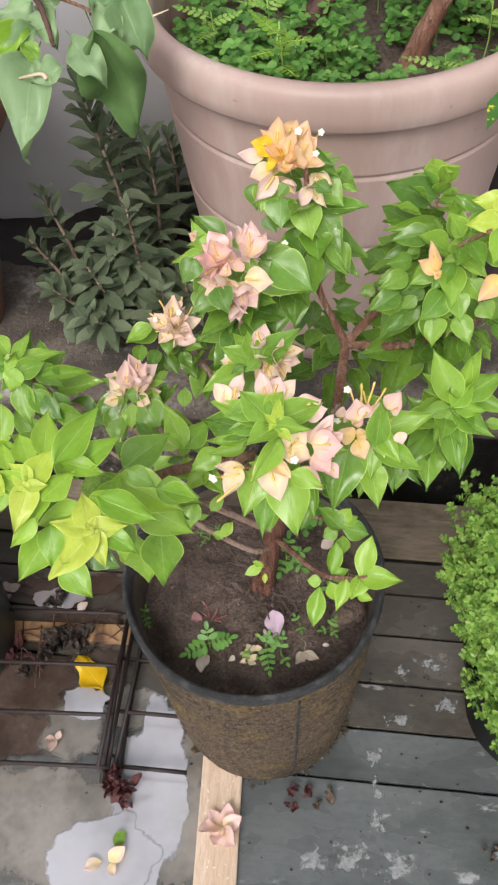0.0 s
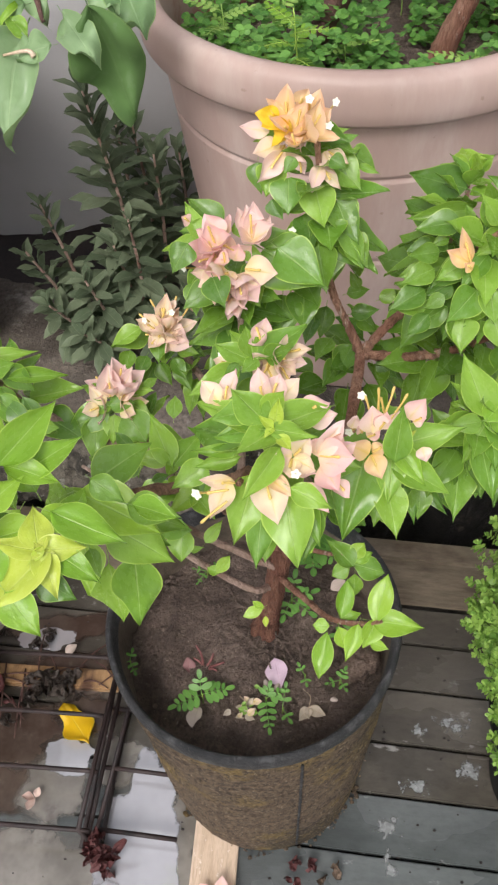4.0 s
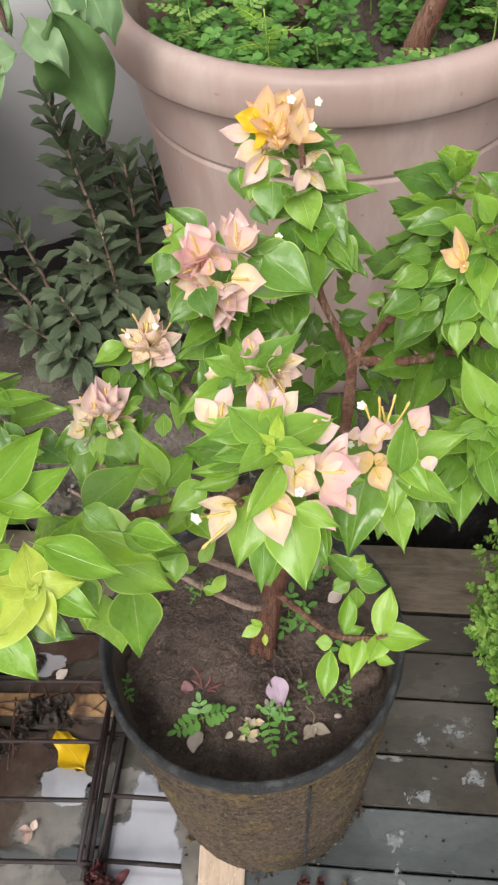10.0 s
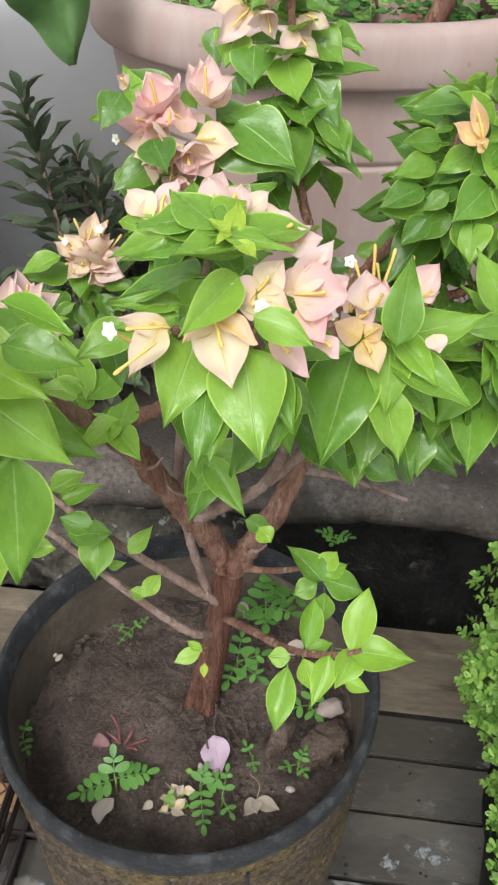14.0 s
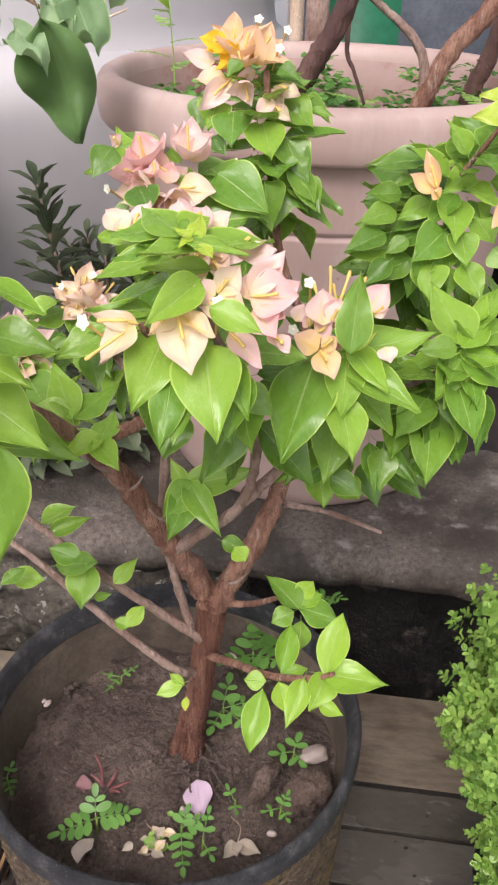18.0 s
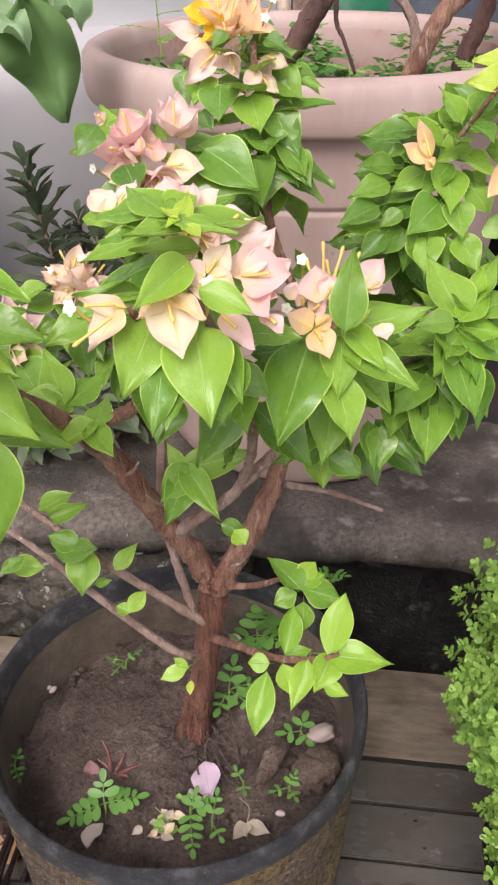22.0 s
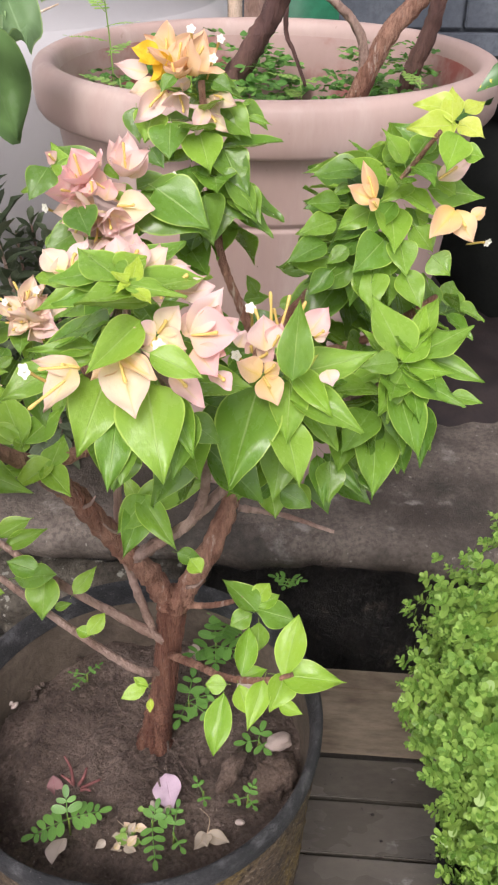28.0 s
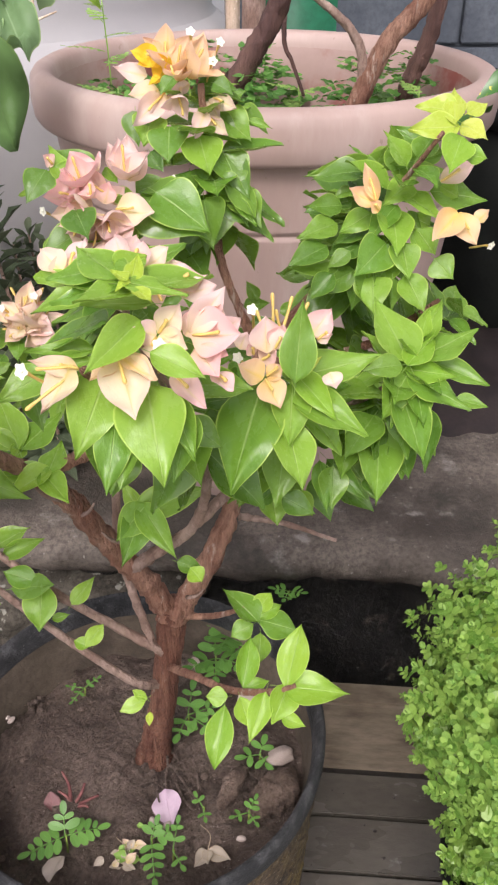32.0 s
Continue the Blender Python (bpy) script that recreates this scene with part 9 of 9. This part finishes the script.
while sprigs < 4600:
    cx, cy, cz, rx, ry, rz = BLOBS[rnd.choices(range(len(BLOBS)), [b[3] * b[5] for b in BLOBS])[0]]
    d = Vector((rnd.gauss(0, 1), rnd.gauss(0, 1), rnd.gauss(0, 1))).normalized()
    if d.y > 0.45:
        continue
    r = 1.03 - 0.22 * rnd.random()
    lump = 1 + 0.16 * noise.noise((d.x * 3.2 + cz * 9, d.y * 3.2, d.z * 3.2)) + 0.14 * noise.noise((d.x * 9, d.y * 9 + cx * 20, d.z * 9))
    p = Vector((cx + d.x * rx * r * lump, cy + d.y * ry * r * lump, cz + d.z * rz * r * lump))
    if any(((p.x - q[0]) / q[3]) ** 2 + ((p.y - q[1]) / q[4]) ** 2 + ((p.z - q[2]) / q[5]) ** 2 < 0.50 for q in BLOBS):
        continue
    sprigs += 1
    axis = (d + Vector((rnd.gauss(0, 0.3), rnd.gauss(0, 0.3) - 0.1, 0.3 + rnd.gauss(0, 0.3)))).normalized()
    side = axis.orthogonal().normalized()
    long, size = rnd.uniform(0.006, 0.014), rnd.uniform(0.0052, 0.0086)
    for k in range(10):
        f = k / 9
        out = Matrix.Rotation(2.4 * k + rnd.uniform(-0.4, 0.4), 3, axis) @ side
        ang = radians(85 - 55 * f)
        a = axis * math.cos(ang) + out * math.sin(ang)
        poses.append(facing(p + axis * long * (f - 0.5), a, axis + Vector((0, 0, 0.4)), size * (1.05 - 0.5 * f ** 2) * rnd.uniform(0.8, 1.15)))
big_poses = [facing(m.translation, m.to_3x3() @ Vector((0, 1, 0)), m.to_3x3() @ Vector((0, 0, 1)) + Vector((0, -0.004, 0.004)), rnd.uniform(0.0080, 0.0115)) for m in poses[::80]]
tagged(part("large_leaves", scatter(BLUNT, 0.74, big_poses, (0, 2, 4, 6, 8, 9, 10)), None, shrub, "larger pale spoon-shaped leaves"), kind="stuff").data.materials.append(SHRUB_PALE)
tagged(part("foliage", scatter(BLUNT, 0.78, poses, (0, 2, 6, 9, 10)), None, shrub), kind="stuff").data.materials.append(LEAF_SHRUB)
# added solid blobs whose dark green stands for shade seen between the leaves
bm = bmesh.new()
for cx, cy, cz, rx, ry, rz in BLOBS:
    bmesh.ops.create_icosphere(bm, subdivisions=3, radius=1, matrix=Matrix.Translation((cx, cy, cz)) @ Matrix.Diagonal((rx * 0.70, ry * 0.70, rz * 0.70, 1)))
part("core", bm, LEAF_DARK, shrub, "added filler blobs, coloured dark for the shaded inside of the shrub")

# ---- things on the floor ----
bm = bmesh.new()
box(bm, (0.060, 0.62, 0.010), (0, 0, 0), 0, 0.0015)
lath = part("wooden_lath", bm, LATH, smooth=False, m=Matrix.Translation((-0.109, 0.19, 0.0062)) @ Matrix.Rotation(radians(-3.0), 4, "Z"))
tagged(lath, "pale new wooden lath lying under the pot", "lath")
bm = bmesh.new()
box(bm, (0.24, 0.032, 0.012), (0, 0, 0), 0, 0.002)
strip = part("wooden_strip", bm, LATH_WET, smooth=False, m=Matrix.Translation((-0.372, 0.603, 0.0072)) @ Matrix.Rotation(radians(-3.5), 4, "Z"))
tagged(strip, "short wet orange-brown wooden strip", "lath")

rack = thing("wire_rack", "low rusty black wire rack standing beside the pot", "rack", (0, 0, 0))
RZ = 0.062


def wire(*pts):
    part("wire", tube([(*p, 0.0033) for p in pts], 8, 1), WIRE, rack)


wire((-0.251, 0.612, RZ), (-0.268, 0.445, RZ), (-0.276, 0.366, RZ))
wire((-0.243, 0.640, 0.034), (-0.262, 0.445, 0.034), (-0.268, 0.366, 0.034))
wire((-0.232, 0.640, 0.006), (-0.250, 0.45, 0.006), (-0.256, 0.345, 0.006))
for y in (0.610, 0.522, 0.444, 0.368):
    wire((-0.56, y + 0.016, RZ - 0.002), (-0.276, y, RZ - 0.002), (-0.262, y - 0.001, RZ - 0.004))
for y in (0.545, 0.46, 0.378):
    wire((-0.262, y, 0.030), (-0.205, y - 0.006, 0.030), (-0.150, y - 0.012, 0.030))
for y in (0.61, 0.368):
    wire((-0.276 + (y - 0.368) * 0.1, y, RZ), (-0.268 + (y - 0.368) * 0.1, y - 0.004, 0.034), (-0.256, y - 0.012, 0.003))
wire((-0.225, 0.62, 0.032), (-0.236, 0.541, 0.030), (-0.259, 0.368, 0.030))
wire((-0.256, 0.625, 0.034), (-0.264, 0.52, 0.034), (-0.275, 0.353, 0.034))

# water standing on the boards; its pale base colour paints in the mirrored sky
PUDDLE = surface("puddle_sky_reflection", (0.29, 0.29, 0.305), (0.42, 0.415, 0.445), 7, 60, (0.02, 0.03), 0.0, 0.001, speckle=0.0, specular=0.8)
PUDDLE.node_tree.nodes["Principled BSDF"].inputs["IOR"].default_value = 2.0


def puddle(cx, cy, rx, ry, seed, level=0.0034):
    bm = bmesh.new()
    ring = []
    for k in range(180):
        a = 2 * math.pi * k / 180
        r = 1 + 0.42 * noise.noise((math.cos(a) * 1.3 + seed, math.sin(a) * 1.3, seed)) + 0.16 * noise.noise((math.cos(a) * 3, math.sin(a) * 3 + seed, 2)) + 0.035 * noise.noise((math.cos(a) * 9, math.sin(a) * 9 + seed, 4))
        ring.append(bm.verts.new((cx + rx * r * math.cos(a), cy + ry * r * math.sin(a), level)))
    uv = bm.loops.layers.uv.new("film")
    mid = bm.verts.new((cx, cy, level))
    for p, q in zip(ring, ring[1:] + ring[:1]):
        for loop in bm.faces.new((mid, p, q)).loops:
            loop[uv].uv = (1.0 if loop.vert is mid else 0.0, 0.0)
    return tagged(part("puddle", bm, PUDDLE), "shallow rainwater puddle on the boards", "water", kind="structure")


def thin_edge(mat, width=0.34, uneven=0.7):
    """A water film that thins out to nothing towards an uneven rim."""
    nt = mat.node_tree
    sep = nt.nodes.new("ShaderNodeSeparateXYZ")
    nt.links.new(nt.nodes.new("ShaderNodeTexCoord").outputs["UV"], sep.inputs[0])
    depth = math_node(nt, "ADD", sep.outputs[0], math_node(nt, "MULTIPLY_ADD", noise_of(nt, 26, 5.0), uneven, -0.5 * uneven))
    nt.links.new(ramp(nt, depth, 0.02, width), nt.nodes["Principled BSDF"].inputs["Alpha"])


# muddy water; the red-brown tone also paints in reflections on the wet floor
MUD = surface("muddy_film", (0.046, 0.028, 0.021), (0.096, 0.071, 0.056), 14, 120, (0.05, 0.25), 0.1, 0.001, (0.14, 0.115, 0.092), 20, (0.58, 0.75), specular=0.7, speckle=0.3)
thin_edge(MUD)
thin_edge(PUDDLE, 0.12, 0.45)
for x, y, rx, ry, s, lv in ((-0.44, 0.515, 0.15, 0.055, 11.0, 0.0026), (-0.44, 0.43, 0.13, 0.050, 12.0, 0.0028), (-0.34, 0.61, 0.11, 0.045, 13.0, 0.0030), (-0.36, 0.69, 0.13, 0.03, 14.0, 0.0024), (-0.30, 0.545, 0.05, 0.035, 15.0, 0.0032)):
    mud = puddle(x, y, rx, ry, s, lv)
    mud.name = mud.data.name = "mud_film"
    mud.data.materials[0] = MUD
    tagged(mud, "thin film of brown muddy water on the boards", "mud", kind="structure")
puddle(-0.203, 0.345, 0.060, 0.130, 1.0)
SILT = surface("silty_water", (0.135, 0.123, 0.106), (0.255, 0.235, 0.208), 12, 90, (0.04, 0.2), 0.05, 0.001, (0.10, 0.085, 0.075), 16, (0.56, 0.75), specular=0.7, speckle=0.1)

thin_edge(SILT)


def film(label, name, mat, x, y, rx, ry, seed, level):
    ob = puddle(x, y, rx, ry, seed, level)
    ob.name = ob.data.name = name
    ob.data.materials[0] = mat
    return tagged(ob, label, "water", kind="structure")


film("pale silty water spread over the boards", "silt_film", SILT, -0.38, 0.31, 0.20, 0.10, 21.0, 0.0022)
film("pale silty water spread over the boards", "silt_film", SILT, -0.175, 0.330, 0.100, 0.140, 27.0, 0.0026)
film("pale silty water spread over the boards", "silt_film", SILT, -0.335, 0.435, 0.060, 0.050, 25.0, 0.0040)
film("pale silty water spread over the boards", "silt_film", SILT, -0.245, 0.475, 0.035, 0.05, 23.0, 0.0020)
LIME = surface("lime_specks", (0.20, 0.21, 0.21), (0.36, 0.37, 0.37), 200, 600, (0.3, 0.6), 0.1)


def patchy(mat):
    """A dried splash: broken specks, densest in the middle."""
    nt = mat.node_tree
    sep = nt.nodes.new("ShaderNodeSeparateXYZ")
    nt.links.new(nt.nodes.new("ShaderNodeTexCoord").outputs["UV"], sep.inputs[0])
    depth = math_node(nt, "ADD", math_node(nt, "MULTIPLY", sep.outputs[0], 0.30), noise_of(nt, 75, 6.0, 0.7))
    nt.links.new(math_node(nt, "MULTIPLY", ramp(nt, depth, 0.60, 0.74), 0.85), nt.nodes["Principled BSDF"].inputs["Alpha"])


patchy(LIME)
grit = random.Random(76)
for k, (x, y, rx, ry) in enumerate(((0.127, 0.395, 0.022, 0.022), (0.129, 0.345, 0.012, 0.028), (0.125, 0.300, 0.020, 0.030), (0.085, 0.255, 0.050, 0.030), (0.150, 0.245, 0.045, 0.030), (0.185, 0.527, 0.018, 0.014), (0.236, 0.535, 0.030, 0.020), (0.172, 0.448, 0.028, 0.016), (0.250, 0.470, 0.030, 0.020), (0.030, 0.250, 0.040, 0.025), (-0.40, 0.545, 0.05, 0.014))):
    film("whitish dried splash stain on the boards", "lime_stain", LIME, x, y, rx, ry, 31.0 + k, 0.0016)
bm = bmesh.new()
for k in range(260):
    a_, r_ = grit.uniform(0, 6.28), 0.131 + abs(grit.gauss(0, 0.004))
    s = 0.0010 + 0.0035 * grit.random() ** 3
    m = Matrix.Translation((POT[0] + r_ * math.cos(a_), POT[1] + r_ * math.sin(a_), s * 0.5 + 0.0006 + 0.016 * grit.random() ** 4)) @ Matrix.Diagonal((1, grit.uniform(0.6, 1), 0.8, 1))
    bmesh.ops.create_icosphere(bm, subdivisions=1, radius=s, matrix=m)
tagged(part("foot_crumbs", bm, POT_MOSS), "crumbly moss and grit round the pot foot", "crumbs", kind="stuff")
bm = bmesh.new()
grit = random.Random(77)
for k in range(420):
    x, y = grit.uniform(-0.5, 0.4), grit.uniform(0.12, 0.70)
    s = 0.0008 + 0.0022 * grit.random() ** 3
    bmesh.ops.create_icosphere(bm, subdivisions=1, radius=s, matrix=Matrix.Translation((x, y, 0.0012 + s * 0.3)) @ Matrix.Diagonal((1, grit.uniform(0.5, 1), 0.6, 1)))
tagged(part("board_grit", bm, UNDER), "specks of dark grit on the wet boards", "grit", kind="stuff")
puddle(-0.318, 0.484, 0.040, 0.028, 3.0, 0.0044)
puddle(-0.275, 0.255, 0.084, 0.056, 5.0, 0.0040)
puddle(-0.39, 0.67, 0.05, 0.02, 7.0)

bm = bmesh.new()
add_blade(bm, Matrix(), (0.0, 0.46, 0.56, 0.52, 0.66, 0.92, 1.0, 0.94, 0.62, 0.18, 0.0), 0.62, 0.10, -0.04, 0.14, 0.0, 4, seed=3.1, vs=FINE_ROWS)
yellow_leaf = part("fallen_leaf", bm, YELLOW_LEAF, m=facing((-0.340, 0.560, 0.012), (0.62, -0.78, 0.0), (0.1, 0.0, 1.0), 0.080))
tagged(yellow_leaf, "crinkled bright yellow fallen leaf with a green end", "leaf")
PINKISH = leaf_material("bract_fallen", (0.62, 0.42, 0.36), (0.74, 0.56, 0.48), (0.7, 0.5, 0.3), (0.7, 0.5, 0.45), gloss=0.6)
for x, y, a, sz in ((-0.357, 0.423, 178, 0.018), (-0.357, 0.424, 255, 0.020), (-0.356, 0.424, 75, 0.014)):
    lying("fallen_bract", "pale pink fallen bract on the wet floor", "petal", (x, y, 0.008), a, sz, PINKISH, 15, group="fallen bracts", pitch=12)
for x, y, a, sz in ((-0.10, 0.295, 200, 0.036), (-0.098, 0.292, 310, 0.038), (-0.094, 0.298, 80, 0.03), (-0.097, 0.295, 255, 0.034), (-0.096, 0.296, 20, 0.032), (-0.099, 0.297, 140, 0.028)):
    lying("fallen_bract", "pale pink fallen bract on the lath", "petal", (x, y, 0.014), a, sz, BRACT_ROSE, 25, group="fallen bracts", pitch=28)
for x, y, a, sz in ((-0.268, 0.252, 210, 0.026), (-0.258, 0.252, 40, 0.03), (-0.255, 0.25, 300, 0.02)):
    lying("fallen_bract", "creamy yellow fallen bract beside the puddle", "petal", (x, y, 0.009), a, sz, BRACT_CREAM, 20, group="fallen bracts", pitch=15)
lying("fallen_leaf", "dull green fallen leaf in the puddle", "leaf", (-0.252, 0.272, 0.008), 60, 0.024, LEAF_DARK, 15)
for x, y, a in ((-0.475, 0.682, 20), (-0.470, 0.68, 140), (-0.472, 0.676, 260), (-0.35, 0.64, 40)):
    lying("fallen_bract", "greyish washed-out bract on the floor", "petal", (x, y, 0.009), a, 0.022, PALE, 15, group="fallen bracts", pitch=12)


def dead_heap(label, x, y, n, size, mat):
    t = thing("dead_flowers", label, "dead flowers", (x, y, 0.004), "dead flower clumps")
    r = random.Random(x)
    for k in range(n):
        bm = bmesh.new()
        add_blade(bm, Matrix(), ROUND, 0.55, 0.9, r.uniform(-0.9, 0.6), 0.8, 0.0, 3, seed=k + x)
        a = r.uniform(0, 6.28)
        part("bract", bm, mat, t, m=facing((r.gauss(0, size * 0.35), r.gauss(0, size * 0.35), 0.003 + 0.0016 * k), (math.cos(a), math.sin(a), r.uniform(-0.1, 0.35)), (r.gauss(0, 0.4), r.gauss(0, 0.4), 1), size * r.uniform(0.6, 1)))


dead_heap("soggy dark red clump of dead bougainvillea bracts", -0.250, 0.345, 30, 0.024, DEAD_RED)
dead_heap("small dark clump of rotten bracts", 0.012, 0.333, 6, 0.020, DEAD_RED)
dead_heap("curled brown dead bract", 0.055, 0.326, 3, 0.020, LEAF_DRY)
dead_heap("matted wet grey-brown leaves on the strip", -0.355, 0.596, 16, 0.030, WET_LITTER)
dead_heap("matted wet leaves beside the strip", -0.335, 0.575, 12, 0.024, WET_LITTER)
dead_heap("dark wet litter beside the strip", -0.385, 0.578, 10, 0.022, WET_LITTER)
dead_heap("dark red dead bracts near the black pot", -0.437, 0.566, 9, 0.024, DEAD_RED)
dead_heap("small clump of rotten litter by the rack", -0.420, 0.535, 7, 0.018, WET_LITTER)
dead_heap("dark wet dead leaf on a board", -0.385, 0.668, 5, 0.026, WET_LITTER)
dead_heap("scrap of dead bract on a grey board", 0.285, 0.262, 3, 0.016, LEAF_DRY)

litter = thing("litter_twigs", "thin wet dead twigs lying by the strip", "twigs", (-0.36, 0.590, 0.014))
for k in range(14):
    x, y, a, l = RND.uniform(-0.10, 0.10), RND.uniform(-0.04, 0.05), RND.uniform(0, 6.28), RND.uniform(0.02, 0.05)
    u = Vector((math.cos(a), math.sin(a), 0)) * l
    part("twig", tube([(x - u.x, y - u.y, 0, 0.0011), (x, y + 0.004, 0.006, 0.0014), (x + u.x, y + u.y, 0.001, 0.0008)], 5, 3), BARK_DARK, litter)

# ---- behind ----
bm = bmesh.new()
for k in range(5):
    for j in range(6):
        box(bm, (0.42, 0.03, 0.19), (0.33 + 0.43 * j + 0.2 * (k % 2), 2.65, 0.12 + 0.2 * k), 0, 0.004)
part("block", bm, SLATE, wall_2, smooth=False)
post = part("wooden_post", tube([(0.105, 1.50, 0.0, 0.020), (0.105, 1.50, 0.7, 0.019), (0.107, 1.50, 1.4, 0.018)], 12, 3, 0.1), BARK_GREY)
tagged(post, "weathered grey wooden post behind the planters", "post")
bm = box(bmesh.new(), (0.022, 0.022, 1.5), (0.075, 1.62, 0.75), 10, 0.003)
tagged(part("pale_post", bm, LATH), "thin pale wooden post", "post")
bm = box(bmesh.new(), (0.16, 0.10, 0.62), (0.20, 1.86, 0.63), 0, 0.01)
tagged(part("green_crate", bm, GREEN_PLASTIC), "green plastic container behind the planters", "container")
